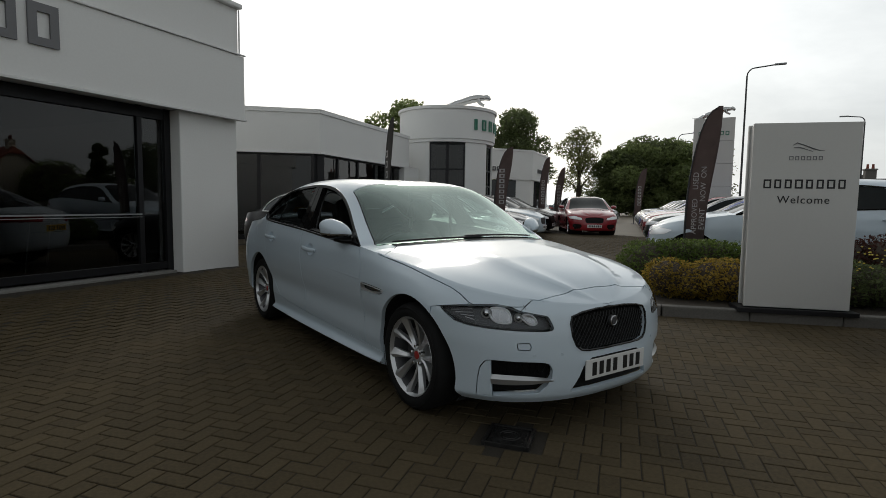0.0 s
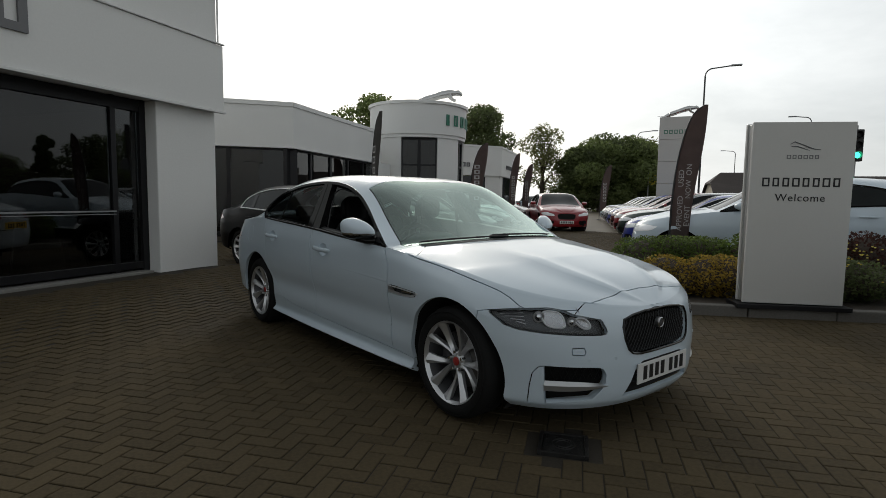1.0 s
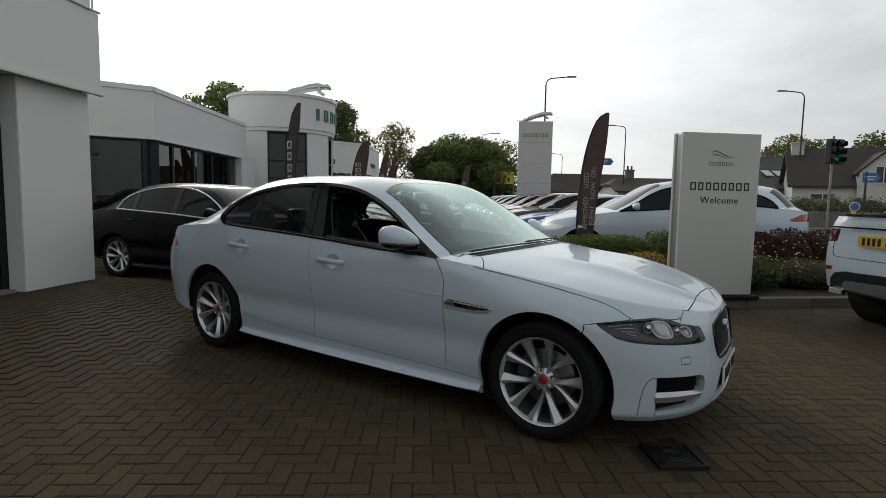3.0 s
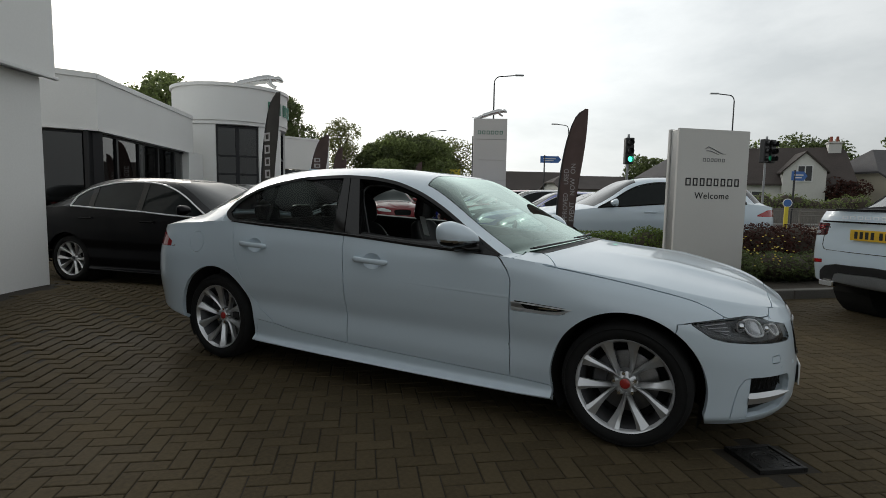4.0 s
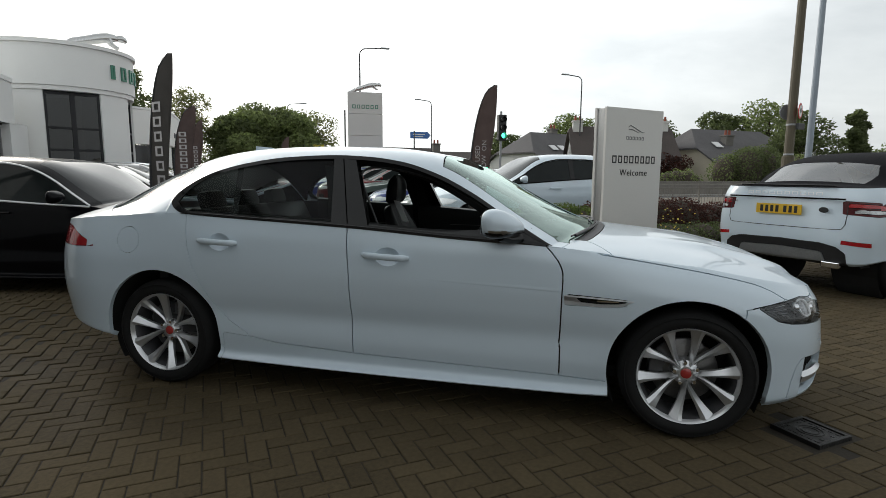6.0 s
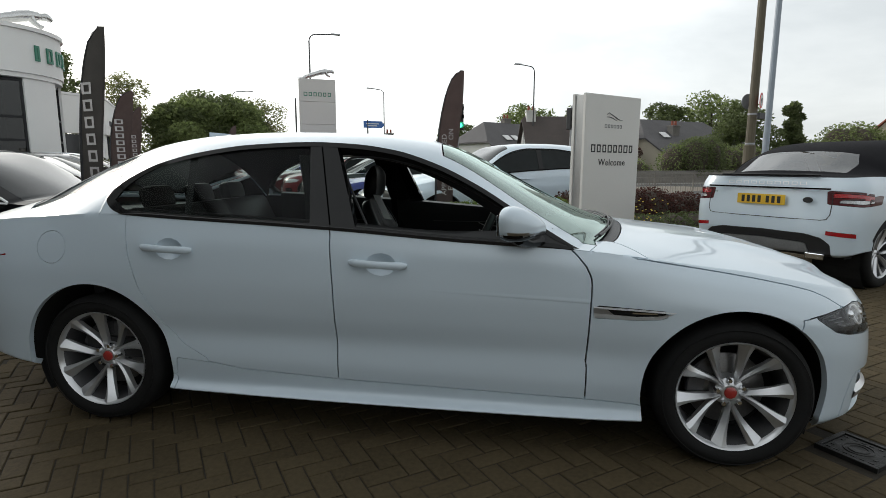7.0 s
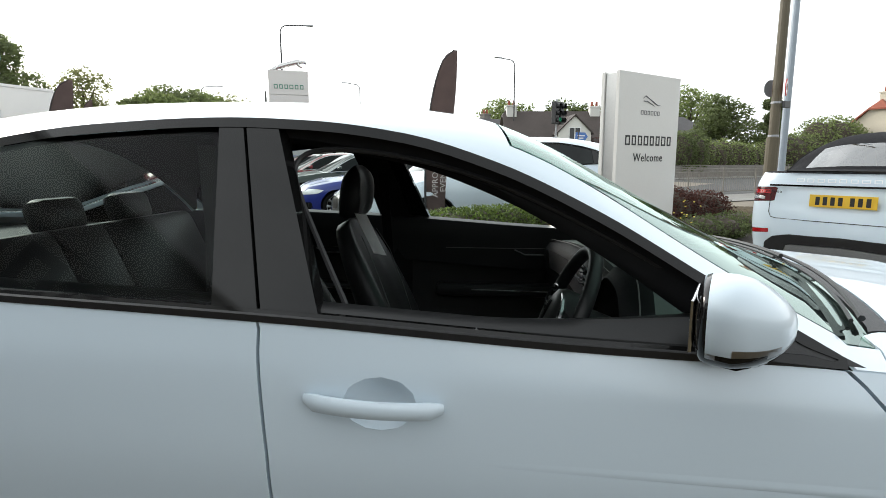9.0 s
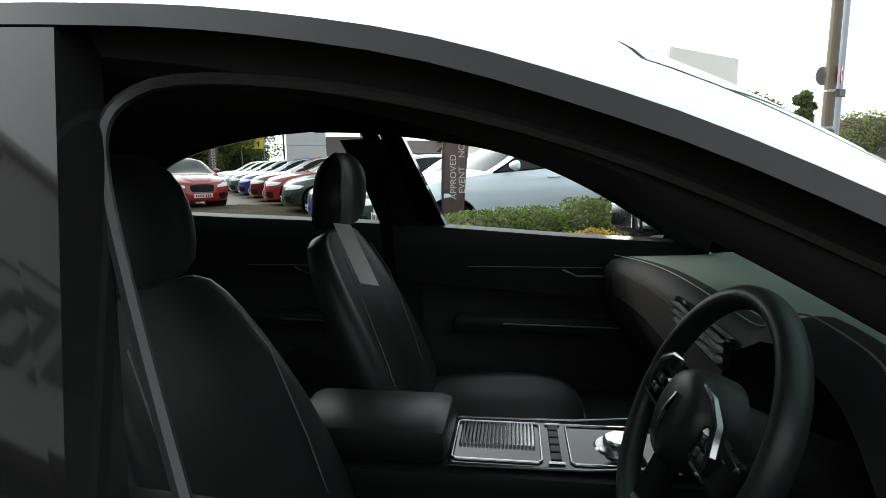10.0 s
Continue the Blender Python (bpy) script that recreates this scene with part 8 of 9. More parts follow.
# seat belts
for side in (-1, 1):
    bm = bmesh.new()
    pts = [Vector((-1.84, -0.70, 1.24)), Vector((-1.83, -0.725, 0.95)), Vector((-1.80, -0.74, 0.50))]
    a = [bm.verts.new(p + Vector((0.022, 0, 0))) for p in pts]
    b = [bm.verts.new(p - Vector((0.022, 0, 0))) for p in pts]
    for i in range(2):
        bm.faces.new((a[i], a[i + 1], b[i + 1], b[i]))
    o = part("seat_belt", flip(bm, side), M["belt"], hero, "black seat belt webbing")
    o.modifiers.new("thickness", "SOLIDIFY").thickness = 0.003
    # inner door pillar and sides between the doors
    bm = bmesh.new()
    rows = []
    for x, z in ((-1.80, 0.35), (-1.80, 0.98), (-1.84, 1.15), (-1.90, 1.33)):
        y = (wy(x, z) if z > 0.9 else -0.84) + 0.055
        rows.append([bm.verts.new((x - 0.075, y, z)), bm.verts.new((x, y + 0.03, z)), bm.verts.new((x + 0.075, y, z))])
    for r0, r1 in zip(rows, rows[1:]):
        for k in range(2):
            bm.faces.new((r0[k], r0[k + 1], r1[k + 1], r1[k]))
    part("pillar_trim", flip(bm, side), M["headlining"], hero, "", True)


# ---- the other cars ----
def respec(sp, fx, zf, fw, **kw):
    """A body of other proportions: lengths by fx, heights by zf, widths by fw; further keys replace."""
    q = dict(sp)
    q["xr0"], q["xf0"] = sp["xr0"] * fx, sp["xf0"] * fx
    q["seams"] = [x * fx for x in sp["seams"]]
    q["levels"] = [dict(z=[(s, zf(z)) for s, z in lv["z"]], w=[(s, w * fw) for s, w in lv["w"]], xr=lv["xr"] * fx, xf=lv["xf"] * fx) for lv in sp["levels"]]
    q["dlo"] = [(x * fx, zf(z)) for x, z in sp["dlo"]]
    q["xc"] = [(s, x * fx) for s, x in sp["xc"]]
    q["zc"] = [(s, zf(z)) for s, z in sp["zc"]]
    q.update(kw)
    return q


def other_car(name, sp, fx, zf, paint_mat, wheel_x, tyre_r, label, plate_face, roof_mat=None, rear=False, dlo_x=None, rim_r=0.235, suv=False):
    """A parked car from the outside: body, windows, lamps, grille, plate, mirrors, wheels."""
    ss_, low_, top_, arch_, vr_ = car_surface(sp, True)
    sh = Shell(ss_, low_, top_)
    wsb, wst, rwt, rwb = [x * fx for x in (-0.62, -1.33, -2.90, -3.30)]
    if "glass_x" in sp:
        wsb, wst, rwt, rwb = sp["glass_x"]
    for i, (kind, s, k) in enumerate(sh.meta):
        t = "body"
        if kind == "top":
            x = sp["xr0"] + s * (sp["xf0"] - sp["xr0"])
            if 0 <= s <= 1 and wst < x < wsb and k >= 5:
                t = "windscreen"
            elif 0 <= s <= 1 and rwb < x < rwt and k >= sp.get("glass_k", 6):
                t = "rear_window"
            elif roof_mat and s < sx(sp, wst):
                t = "soft_top"
        sh.tag[i] = t
    lowf = lambda t, c, m: m[0] == "low"
    for wx in wheel_x:
        sh.cut("arch", "side", circle_poly(wx, tyre_r, tyre_r + 0.045), lowf)
    dz = zf(0.68) - 0.68
    H = [(a, z + dz) for a, z in HEAD]
    sh.cut("headlight", "corner", H, None)
    G = [(y, z + dz) for y, z in GRILLE]
    sh.cut("grille", "front", G, None)
    sh.cut("intake", "corner", [(a, z + dz * 0.8) for a, z in INTAKE], lambda t, c, m: t == "body")
    if not rear:
        sh.cut("tail_light", "side", [(x * fx, z + dz) for x, z in TAIL], lowf)
    else:
        zt = zf(0.93)
        sh.cut("tail_light", "rear_corner", sp["tail"], lowf)
        sh.cut("brake_segment", "rear_corner", [(-1.95, 0.975), (-1.72, 0.972), (-1.53, 0.955), (-1.53, 0.982), (-1.72, 1.012), (-1.95, 1.02)], lambda t, c, m: t == "tail_light")
        sh.cut("clear_segment", "rear_corner", [(-1.90, 0.922), (-1.70, 0.912), (-1.56, 0.925), (-1.58, 0.945), (-1.72, 0.955), (-1.90, 0.955)], lambda t, c, m: t == "tail_light")
        sh.cut("valance", "back", [(-0.70, 0.30), (-0.68, 0.50), (-0.60, 0.565), (-0.45, 0.60), (0.05, 0.605), (0.05, 0.30)], lambda t, c, m: m[0] == "low")
        sh.cut("reflector", "back", [(-0.86, 0.575), (-0.86, 0.622), (-0.62, 0.640), (-0.62, 0.598)], None)
        sh.cut("skid_plate", "back", [(-0.50, 0.40), (-0.46, 0.50), (0.05, 0.52), (0.05, 0.38)], lambda t, c, m: t == "valance")
    car_ob = thing(name, Matrix(), label, "car", "parked cars")
    sh.panel("body", "body", paint_mat, car_ob, "", 2, lip=0.02, gap=0.0)
    for nm in ("windscreen", "rear_window"):
        sh.panel(nm, nm, M[sp.get("pane", "car_pane")], car_ob, "dark glass" if "pane" not in sp else "clear window glass", 2, lip=0.004)
    if roof_mat:
        sh.panel("soft_top", "soft_top", roof_mat, car_ob, "black canvas hood", 2, lip=0.01, gap=0.0)
    sh.panel("grille", "grille", M["mesh_black"], car_ob, "black grille", 2, lip=0, push=-0.02)
    if rear:
        sh.panel("valance", "valance", M["satin_black"], car_ob, "black lower valance", 2)
        sh.panel("skid_plate", "skid_plate", M["galv"], car_ob, "silver skid plate", 2, push=0.004)
    for side in (0, 1):
        hl = sh.panel("headlight", "headlight", M["reflector"], car_ob, "bright headlamp", side)
        sh.panel("intake", "intake", M["mesh_black"], car_ob, "", side, lip=0, push=-0.02)
        sh.panel("tail_light", "tail_light", M["dark_lamp"] if rear else M["tail_red"], car_ob, "dark red tail lamp" if rear else "red tail lamp", side, lip=0.004)
        if rear:
            sh.panel("brake_segment", "brake_segment", M["tail_red"], car_ob, "red brake light segment", side, lip=0.003, push=0.002)
            sh.panel("clear_segment", "clear_segment", M["lamp_bowl"], car_ob, "clear reversing light segment", side, lip=0.003, push=0.002)
            sh.panel("reflector", "reflector", M["tail_red"], car_ob, "red reflector", side, lip=0.004, push=0.002)
        # side windows
        bm = bmesh.new()
        rows = []
        x0, x1 = sp["dlo"][0][0], sp["dlo"][-1][0]
        for i in range(49):
            x = x0 + 0.02 + (x1 - x0 - 0.06) * i / 48
            s = sx(sp, x)
            zl = interp(sp["levels"][-1]["z"], s)
            zh = max(zl + 0.003, interp(sp["dlo"], x) - 0.012)
            w = interp(sp["levels"][-1]["w"], s)
            rows.append([bm.verts.new((x, (-1 if side == 0 else 1) * (w - (z - zl) * sp["tumble"] - 0.004), z)) for z in (zl, (zl + zh) / 2, zh)])
        for r0, r1 in zip(rows, rows[1:]):
            for k in range(2):
                bm.faces.new((r0[k], r1[k], r1[k + 1], r0[k + 1]))
        sw_ = part("side_window", bm, M["car_pane"], car_ob, "dark side glass", True)
        for xb in (x0 + (x1 - x0) * 0.52, x0 + (x1 - x0) * 0.16):
            bm = bmesh.new()
            s = sx(sp, xb)
            zl, zh, w = interp(sp["levels"][-1]["z"], s), interp(sp["dlo"], xb), interp(sp["levels"][-1]["w"], s)
            q = []
            for dx, z in ((-0.045, zl), (0.045, zl), (0.02, zh), (-0.07, zh)):
                q.append(bm.verts.new((xb + dx, (-1 if side == 0 else 1) * (w - (z - zl) * sp["tumble"] + 0.003), z)))
            bm.faces.new(q)
            part("door_pillar", bm, M["gloss_black"], sw_)
        bm = bmesh.new()
        pts = []
        for i in range(41):
            x = x0 + (x1 - x0) * i / 40
            s = sx(sp, x)
            zl, w = interp(sp["levels"][-1]["z"], s), interp(sp["levels"][-1]["w"], s)
            z = max(zl, interp(sp["dlo"], x))
            pts.append(Vector((x, (-1 if side == 0 else 1) * (w - (z - zl) * sp["tumble"] + 0.003), z)))
        for i in range(41):
            x = x1 + (x0 - x1) * i / 40
            s = sx(sp, x)
            pts.append(Vector((x, (-1 if side == 0 else 1) * (interp(sp["levels"][-1]["w"], s) + 0.003), interp(sp["levels"][-1]["z"], s))))
        tube(bm, pts, 0.011, 5)
        part("window_trim", bm, M["bright_trim"] if name == "saloon_car" else M["gloss_black"], sw_, "", True)
        # mirror and handles
        bm = bmesh.new()
        bmesh.ops.create_uvsphere(bm, u_segments=20, v_segments=12, radius=1.0)
        sgn_ = -1 if side == 0 else 1
        for v in bm.verts:
            d = Vector([math.copysign(abs(c) ** 0.7, c) for c in v.co])
            f = max(0.0, d.x)
            v.co = Vector((x1 - 0.27 + (0.085 * d.x if d.x > 0 else 0.03 * d.x), sgn_ * (abs(sp["levels"][-1]["w"][3][1]) + 0.11) + d.y * 0.105 * (1 - 0.25 * f), interp(sp["dlo"], x1) + 0.09 + d.z * 0.066 * (1 - 0.45 * f)))
        part("door_mirror", bm, paint_mat, car_ob, "", True)
        for hx in (x1 - 0.90, x1 - 1.90):
            p = sh.at("side", hx, interp(sp["levels"][-2]["z"], sx(sp, hx)) - 0.01, 0.015)
            bm = bmesh.new()
            tube(bm, [(p.x - 0.11, (1 if side == 0 else -1) * p.y, p.z), (p.x + 0.11, (1 if side == 0 else -1) * p.y, p.z)], 0.013, 6)
            part("door_handle", bm, paint_mat, car_ob)
    for wx in wheel_x:
        for side in (-1, 1):
            w = part("wheel", bmesh.new(), M["rubber"], car_ob)
            w.matrix_basis = pose(wx, side * (abs(sp["levels"][4]["w"][3][1]) - 0.13), tyre_r, 0, 0, 0 if side < 0 else 180)
            wheel_parts(w, tyre_r, rim_r, 0.225, False, cap=M["alloy_dark"])
            bm = bmesh.new()
            lathe(bm, [(tyre_r + 0.055, -0.10), (tyre_r + 0.055, 0.35), (0, 0.35)], 20, Matrix.Translation((wx, 0, tyre_r)) @ Matrix.Rotation(0 if side > 0 else math.pi, 4, "Z") @ Matrix.Translation((0, -0.72, 0)))
            part("wheel_well", bm, M["liner"], car_ob)
    bm = bmesh.new()
    box(bm, wheel_x[1] / 2, 0, tyre_r + 0.02, abs(wheel_x[1]) + 1.2, 1.5, 0.1)
    part("underbody", bm, M["liner"], car_ob)
    p = sh.at("front", -0.001, 0.338 + dz, 0.012)
    if p:
        plate(car_ob, Matrix.Translation(p) @ Matrix.Rotation(radians(90), 4, "Z"), M["plate_white"])
    return car_ob, sh


M["car_pane"] = mat("dark_car_glass", (0.012, 0.015, 0.015), 0.03, 0, 0.3, 2, 9, spec=0.2)

saloon0, _ = other_car("saloon_car", XF, 1.0, lambda z: z, M["red_paint"], (0.0, -2.96), 0.322, "red saloon car parked facing the forecourt", M["plate_white"])


def park(src, x, y, heading, paint_mat=None, label="", name=None):
    """Stands a car with its front axle at x, y, facing heading (degrees from +x)."""
    c = copy_thing(src, P(x, y) @ Matrix.Rotation(radians(heading), 4, "Z"))
    for o in (c, *c.children_recursive):
        if paint_mat and o.type == "MESH" and (o.name.startswith("body") or o.name.startswith("door_mirror") or o.name.startswith("door_handle")):
            o.material_slots[0].link = "OBJECT"
            o.material_slots[0].material = paint_mat
    if label:
        c["label"] = label
    return c


# the red car in the aisle stays where it was built
saloon0.matrix_basis = P(16.36, 13.66) @ Matrix.Rotation(radians(-131), 4, "Z")
# row in front of the annex
ROWA = [("black_paint", "black saloon car parked beside the annex"), ("black_paint", "black saloon car parked in the row"), ("navy_paint", "dark blue saloon car parked in the row"), ("grey_paint", "grey saloon car parked in the row"), ("white_paint", "white saloon car parked in the row"), ("black_paint", "black saloon car parked in the row"), ("silver_paint", "silver saloon car parked in the row")]
for k, (pm, lb) in enumerate(ROWA):
    if k == 0:
        park(saloon0, 4.52, 7.75, -77, M[pm], lb)
    else:
        park(saloon0, 4.95 + 2.05 * k, 7.95 + 1.52 * k, -60, M[pm], lb)
# row across the aisle
ROWB = ["grey_paint", "blue_paint", "green_paint", "red_paint", "dark_red_paint", "blue_paint", "grey_paint", "silver_paint", "silver_paint", "white_paint"]
for k, pm in enumerate(ROWB):
    park(saloon0, 11.0 + 2.05 * k, 6.5 + 1.5 * k, 117, M[pm], pm.replace("_paint", "").replace("_", " ") + " saloon car in the row across the aisle")
for x, y, hd, pm in ((27.5, 24.5, -130, "white_paint"), (24.5, 24.8, -130, "silver_paint"), (30.5, 24.0, -60, "grey_paint")):
    park(saloon0, x, y, hd, M[pm], pm.replace("_paint", "") + " car at the far end of the aisle")

# tall white crossover behind the hedge
zfp = lambda z: 0.10 + 1.06 * z
FP = respec(XF, 0.971, zfp, 1.03, nr=2.8)
fs = lambda x: sx(FP, x)
FP["dlo"] = [(-3.18, 1.20), (-3.14, 1.26), (-3.0, 1.36), (-2.8, 1.43), (-2.5, 1.495), (-2.1, 1.535), (-1.7, 1.535), (-1.4, 1.49), (-1.15, 1.39), (-0.9, 1.24), (-0.60, 1.085)]
FP["xc"] = [(-1, -3.88), (-.5, -3.86), (fs(-3.20), -3.80), (fs(-3.0), -3.40), (fs(-2.5), -2.6), (fs(-1.7), -1.7), (fs(-1.29), -1.38), (fs(-.60), -.41), (fs(-.53), -.35), (1, .2), (1.5, .53), (2, .714)]
FP["zc"] = [(-1, 1.12), (-.5, 1.15), (fs(-3.20), 1.22), (fs(-3.0), 1.545), (fs(-2.5), 1.63), (fs(-2.1), 1.645), (fs(-1.7), 1.64), (fs(-1.29), 1.60), (fs(-.60), 1.14), (fs(-.53), 1.13), (1, 1.06), (1.5, .95), (2, .82)]
FP["glass_x"] = (-0.60, -1.29, -3.0, -3.20)
for lv in FP["levels"]:
    lv["xr"] = max(lv["xr"], -3.88)
fpace, _ = other_car("crossover_car", FP, 0.971, zfp, M["white_paint"], (0.0, -2.874), 0.372, "tall white crossover car behind the hedge", M["plate_white"], rim_r=0.265)
fpace.matrix_basis = P(9.335, 5.48) @ Matrix.Rotation(math.atan2(0.89, -0.45), 4, "Z") @ Matrix.Scale(1.035, 4)

# silver-white soft-top 4x4 by the kerb
zfe = lambda z: 0.14 + 1.03 * z
EV = respec(XF, 0.90, zfe, 1.0, nr=4.2)
es = lambda x: sx(EV, x)
for lv, xr in zip(EV["levels"], (-3.42, -3.45, -3.46, -3.47, -3.48, -3.47, -3.455, -3.43, -3.40)):
    lv["xr"] = xr
EV["levels"][-1]["z"] = [(-1, 1.175), (-.5, 1.175), (0, 1.185), (es(-2.4), 1.175), (es(-1.5), 1.14), (es(-.6), 1.09), (1, 1.015), (1.5, .92), (2, .84)]
EV["levels"][-2]["z"] = [(-1, 1.06), (-.5, 1.06), (0, 1.07), (es(-2.4), 1.06), (es(-1.5), 1.02), (es(-.6), 1.0), (1, .93), (1.5, .83), (2, .78)]
for lv, z0 in zip(EV["levels"], (0.37, 0.40, 0.45, 0.53, 0.61)):
    lv["z"][0], lv["z"][1] = (-1, z0), (-0.5, z0)
EV["dlo"] = [(-2.62, 1.20), (-2.55, 1.30), (-2.3, 1.42), (-1.9, 1.51), (-1.5, 1.50), (-1.2, 1.42), (-0.9, 1.26), (-0.58, 1.09)]
EV["xc"] = [(-1, -3.40), (-.5, -3.38), (es(-2.95), -3.14), (es(-2.5), -2.72), (es(-2.2), -2.3), (es(-1.7), -1.7), (es(-1.2), -1.28), (es(-.56), -.40), (es(-.5), -.33), (1, .2), (1.5, .5), (2, .66)]
EV["zc"] = [(-1, 1.175), (-.5, 1.195), (es(-2.95), 1.215), (es(-2.5), 1.47), (es(-2.2), 1.56), (es(-1.7), 1.60), (es(-1.2), 1.56), (es(-.56), 1.16), (es(-.5), 1.14), (1, 1.08), (1.5, 1.0), (2, .84)]
EV["glass_x"] = (-0.56, -1.2, -2.52, -2.86)
EV["pane"], EV["glass_k"] = "hood_glass", 9
EV["tail"] = [(-1.99, 0.905), (-1.7, 0.885), (-1.46, 0.905), (-1.44, 0.99), (-1.72, 1.035), (-1.99, 1.045)]
evo, evsh = other_car("soft_top_car", EV, 0.90, zfe, M["white_paint"], (0.0, -2.66), 0.375, "white soft-top four-wheel-drive car with a black canvas hood", M["plate_white"], roof_mat=M["soft_top"], rear=True, rim_r=0.265)
EH = radians(-51.6)
evo.matrix_basis = P(5.71, 1.08) @ Matrix.Rotation(EH, 4, "Z") @ Matrix.Translation((3.49, 0, 0))
pm = plate(evo, Matrix.Translation((-3.492, 0.02, 0.932)) @ Matrix.Rotation(radians(-90), 4, "Z"), M["plate_yellow"])
bm = bmesh.new()
box(bm, -3.462, 0, 1.062, 0.02, 1.30, 0.018, None, 0.003)
part("tailgate_strip", bm, M["gloss_black"], evo, "thin black tailgate strip")
bm = bmesh.new()
box(bm, -3.425, 0, 1.195, 0.03, 1.05, 0.020, None, 0.004)
part("brake_light_bar", bm, M["gloss_black"], evo, "slim dark brake light bar")
letter_bars(evo, M["bright_trim"], 10, 0.86, 0.034, Matrix.Translation((-3.456, 0, 1.112)) @ Matrix.Rotation(radians(-90), 4, "Z"), 0.006)
bm = bmesh.new()
lathe(bm, [(0, -0.004), (0.045, -0.004), (0.05, 0.002)], 24, Matrix.Translation((-3.487, -0.46, 0.945)) @ Matrix.Rotation(radians(-90), 4, "Z") @ Matrix.Diagonal((1, 1, 0.6, 1)))
part("oval_badge", bm, M["ink"], evo, "small dark oval badge")
letter_bars(evo, M["gloss_black"], 6, 0.15, 0.018, Matrix.Translation((-3.485, 0.60, 1.0)) @ Matrix.Rotation(radians(-90), 4, "Z"), 0.004)
for y in (-0.62, 0.62):
    bm = bmesh.new()
    box(bm, -3.44, y * 0.9, 0.37, 0.05, 0.18, 0.065, None, 0.01)
    part("exhaust_trim", bm, M["chrome"], evo, "bright exhaust trim")
bm = bmesh.new()
line = [(0.655, 1.01), (0.658, 0.90), (0.655, 0.80), (0.63, 0.755), (0.58, 0.745), (0.3, 0.742), (0.0, 0.742), (-0.3, 0.742), (-0.58, 0.745), (-0.63, 0.755), (-0.655, 0.80), (-0.658, 0.90), (-0.655, 1.01)]
pts = []
for y, z in line:
    p = evsh.at("back", -max(abs(y), 0.003), z, 0.001)
    pts.append(Vector((p.x, y, z)))
tube(bm, pts, 0.0042, 5)
part("tailgate_shut_line", bm, M["ink"], evo)


# ---- manhole cover and block paving ----
PB = Matrix.Rotation(radians(36.5), 4, "Z")
mc = thing("manhole_cover", Matrix.Translation((1.838, 2.180, 0.006)) @ PB, "square cast-iron manhole cover set in the paving", "cover")
bm = bmesh.new()
for sx_, sy_, w, d in ((0, -0.115, 0.25, 0.02), (0, 0.115, 0.25, 0.02), (-0.115, 0, 0.02, 0.21), (0.115, 0, 0.02, 0.21)):
    box(bm, sx_, sy_, -0.004, w, d, 0.03, None, 0.002)
part("frame", bm, M["iron"], mc)
bm = bmesh.new()
box(bm, 0, 0, -0.008, 0.205, 0.205, 0.026, None, 0.003)
lid = part("lid", bm, M["iron"], mc)
bm = bmesh.new()
for r in (0.038, 0.058):
    ring(bm, r, 0.004, 32, 6, Matrix.Translation((0, 0, 0.005)) @ Matrix.Rotation(radians(90), 4, "X"))
for k in range(6):
    for j in (-1, 1):
        box(bm, -0.085 + 0.034 * k, j * 0.083, 0.0055, 0.02, 0.014, 0.004)
        if k in (0, 5):
            box(bm, (-0.085 if k == 0 else 0.085), j * 0.042, 0.0055, 0.014, 0.02, 0.004)
part("raised_pattern", bm, M["iron"], lid)

BL, BW, BJ = 0.188, 0.094, 0.006


def brick_data():
    bm = bmesh.new()
    L, W, h, c = BL - BJ, BW - BJ, 0.03, 0.004
    top = [(-L / 2 + c, -W / 2 + c, 0), (L / 2 - c, -W / 2 + c, 0), (L / 2 - c, W / 2 - c, 0), (-L / 2 + c, W / 2 - c, 0)]
    mid = [(-L / 2, -W / 2, -c * 0.7), (L / 2, -W / 2, -c * 0.7), (L / 2, W / 2, -c * 0.7), (-L / 2, W / 2, -c * 0.7)]
    bot = [(x, y, -h) for x, y, _ in mid]
    rows = [[bm.verts.new(p) for p in r] for r in (top, mid, bot)]
    bm.faces.new(rows[0])
    for r0, r1 in zip(rows, rows[1:]):
        for k in range(4):
            bm.faces.new((r1[k], r1[(k + 1) % 4], r0[(k + 1) % 4], r0[k]))
    me = bpy.data.meshes.new("paver")
    bm.to_mesh(me)
    bm.free()
    me.materials.append(M["brick"])
    return me, [top, mid, bot]


def herringbone(x0, x1, y0, y1):
    """Centres and turns of a 90-degree herringbone in paving coordinates."""
    n0, n1 = int(x0 / BW) - 2, int(x1 / BW) + 2
    m0, m1 = int(y0 / BW) - 2, int(y1 / BW) + 2
    for i in range(n0, n1):
        for j in range(m0, m1):
            k = (i - j) % 4
            if k == 0:
                yield (i + 1.0) * BW, (j + 0.5) * BW, 0
            elif k == 3:
                yield (i + 0.5) * BW, (j + 1.0) * BW, 1


bed_poly = [(p.x, p.y) for p in bed_outline()]
show_inv = SHOW.inverted()


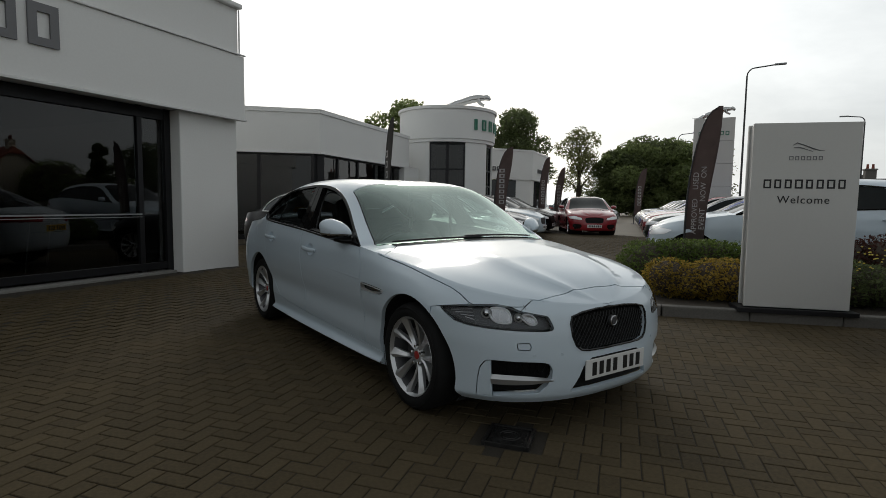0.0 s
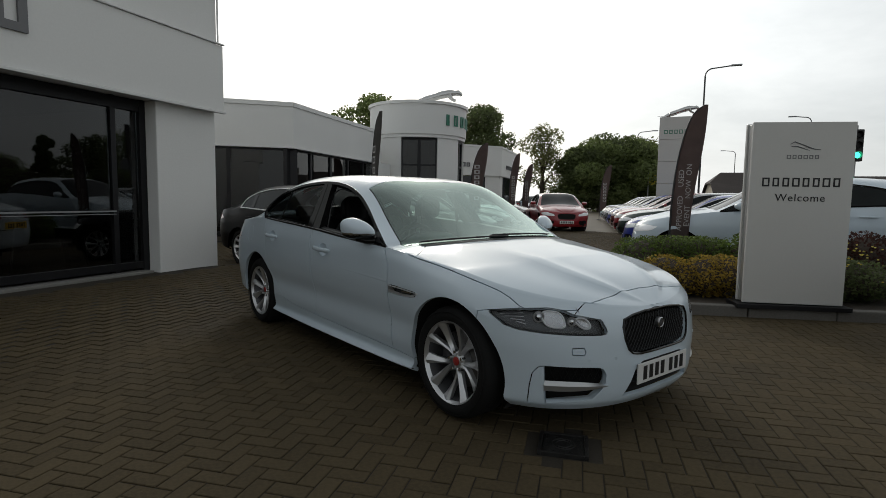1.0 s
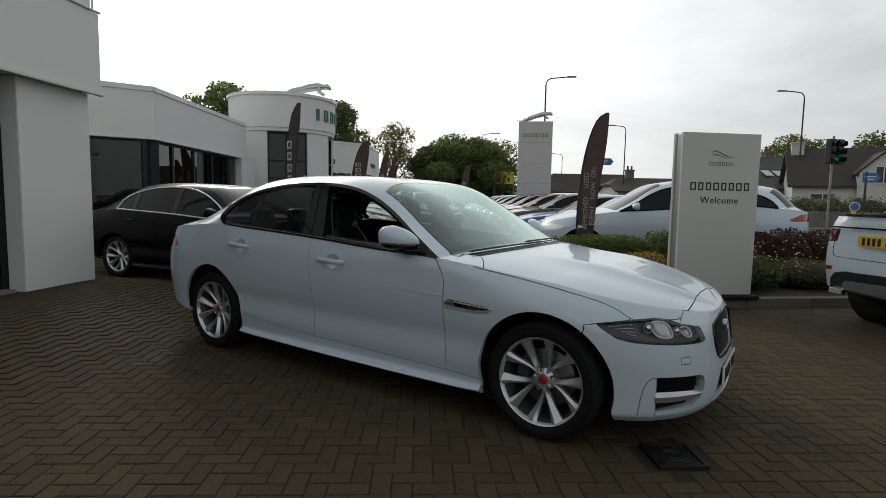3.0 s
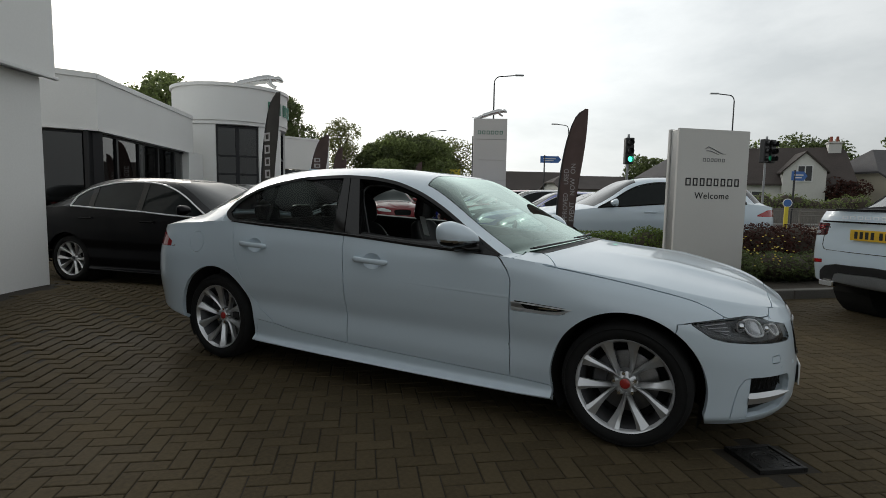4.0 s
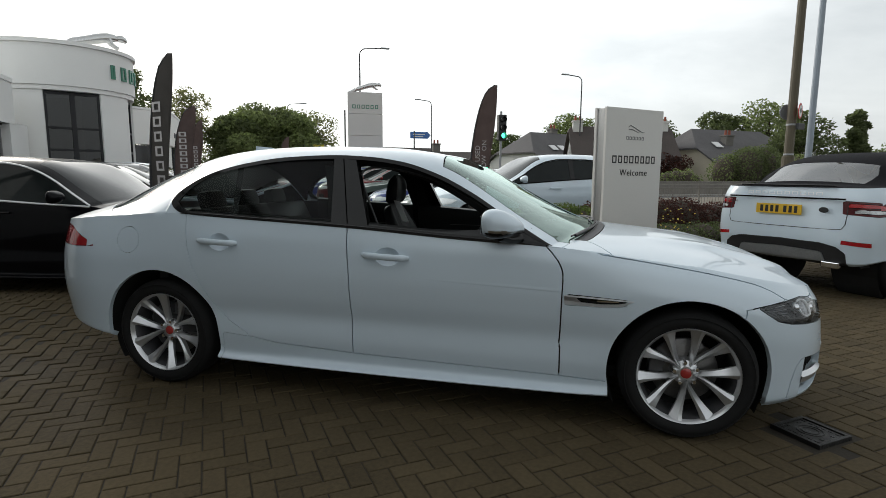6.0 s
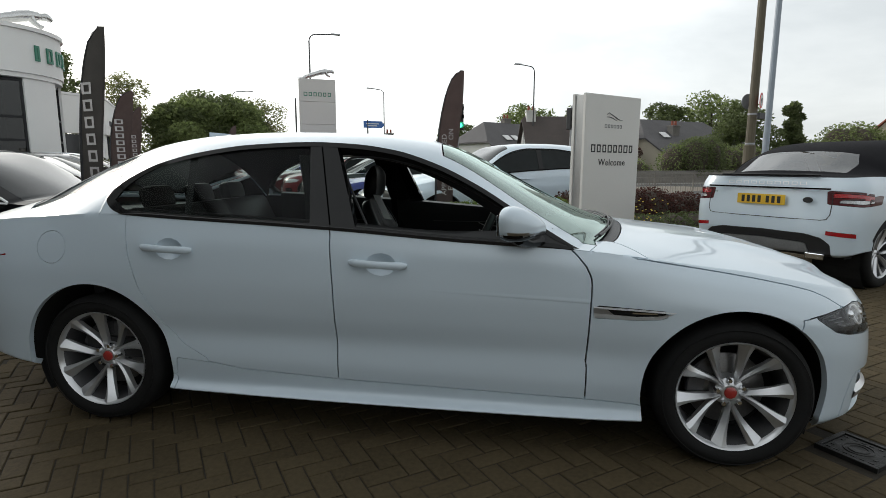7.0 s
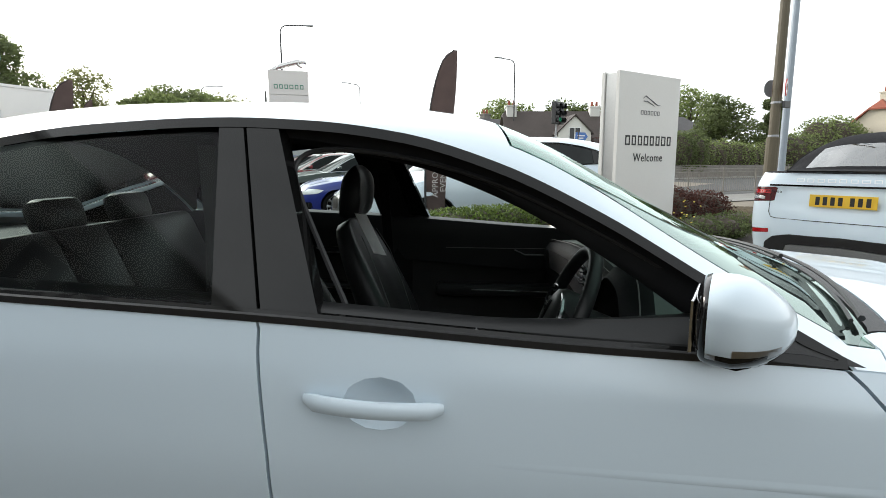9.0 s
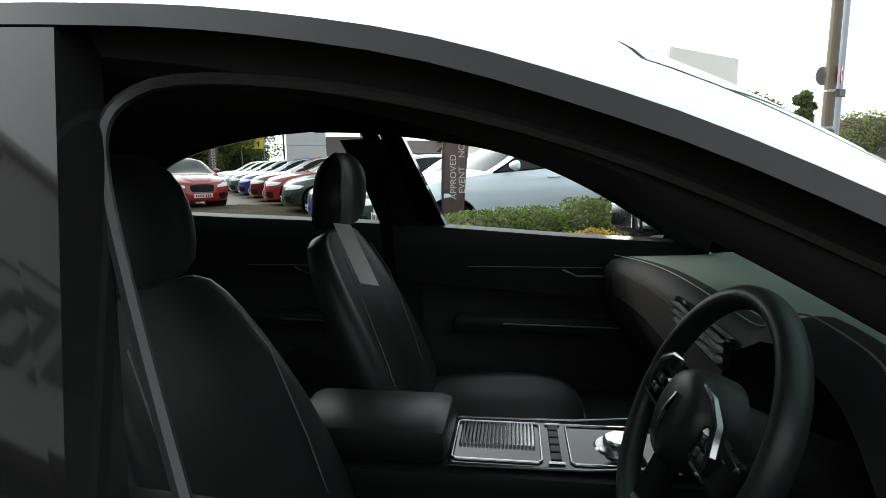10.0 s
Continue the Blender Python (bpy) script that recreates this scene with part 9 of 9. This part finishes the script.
def paved(p):
    if p.x < -5.5 or p.y < -4 or p.y > 15.5 or p.x > 17:
        return False
    if inside(bed_poly, p.x, p.y):
        return False
    q = show_inv @ Vector((p.x, p.y, 0))
    if q.y > -0.10 and q.x < 0.1:
        return False
    if q.y > 5.2:
        return False
    m = mc.matrix_basis.inverted() @ Vector((p.x, p.y, 0))
    return not (abs(m.x) < 0.155 and abs(m.y) < 0.155)


me0, (btop, bmid, bbot) = brick_data()
paving = thing("paving", Matrix(), "brown herringbone block paving of the forecourt", "paving", kind="structure")
rp = random.Random(3)
verts, faces, near = [], [], []
for cx, cy, turn in herringbone(-11, 21, -14, 18):
    p = PB @ Vector((cx, cy, 0))
    if not paved(p):
        continue
    z = gz(p.x, p.y) + rp.uniform(-0.0022, 0.0012)
    R = PB @ Matrix.Rotation(turn * math.pi / 2 + rp.uniform(-0.012, 0.012), 4, "Z")
    tilt = Matrix.Rotation(rp.uniform(-0.009, 0.009), 4, "X") @ Matrix.Rotation(rp.uniform(-0.006, 0.006), 4, "Y")
    if -0.9 < p.x < 1.5 and 1.7 < p.y < 4.1 and len(near) < 300:
        near.append((p.x, p.y, z, R, tilt))
        continue
    dist = (p - Vector((0.5, 2.5, 0))).length
    rows = (btop, bmid, bbot) if dist < 9 else (btop, bbot)
    b = len(verts)
    T = R @ tilt
    for r in rows:
        for q in r:
            w = T @ Vector(q)
            verts.append((p.x + w.x, p.y + w.y, z + w.z))
    faces.append((b, b + 1, b + 2, b + 3))
    for k in range(len(rows) - 1):
        for i in range(4):
            j = (i + 1) % 4
            faces.append((b + 4 * k + 4 + i, b + 4 * k + 4 + j, b + 4 * k + j, b + 4 * k + i))
me = bpy.data.meshes.new("paver_field")
me.from_pydata(verts, [], faces)
me.materials.append(M["brick"])
fld = new("paver_field", me)
fld.parent = paving
tagged(fld, "", "", "", "stuff")
for x, y, z, R, tilt in near:
    o = new("paver", me0)
    o.parent = paving
    o.matrix_basis = Matrix.Translation((x, y, z)) @ R @ tilt
# sand bed under the blocks
bm = bmesh.new()
g = {}
for i in range(-18, 52):
    for j in range(-15, 49):
        g[i, j] = bm.verts.new((i / 3, j / 3, gz(i / 3, j / 3) - 0.006))
for i in range(-18, 51):
    for j in range(-15, 48):
        bm.faces.new((g[i, j], g[i + 1, j], g[i + 1, j + 1], g[i, j + 1]))
part("joint_sand", bm, M["joint"], paving)
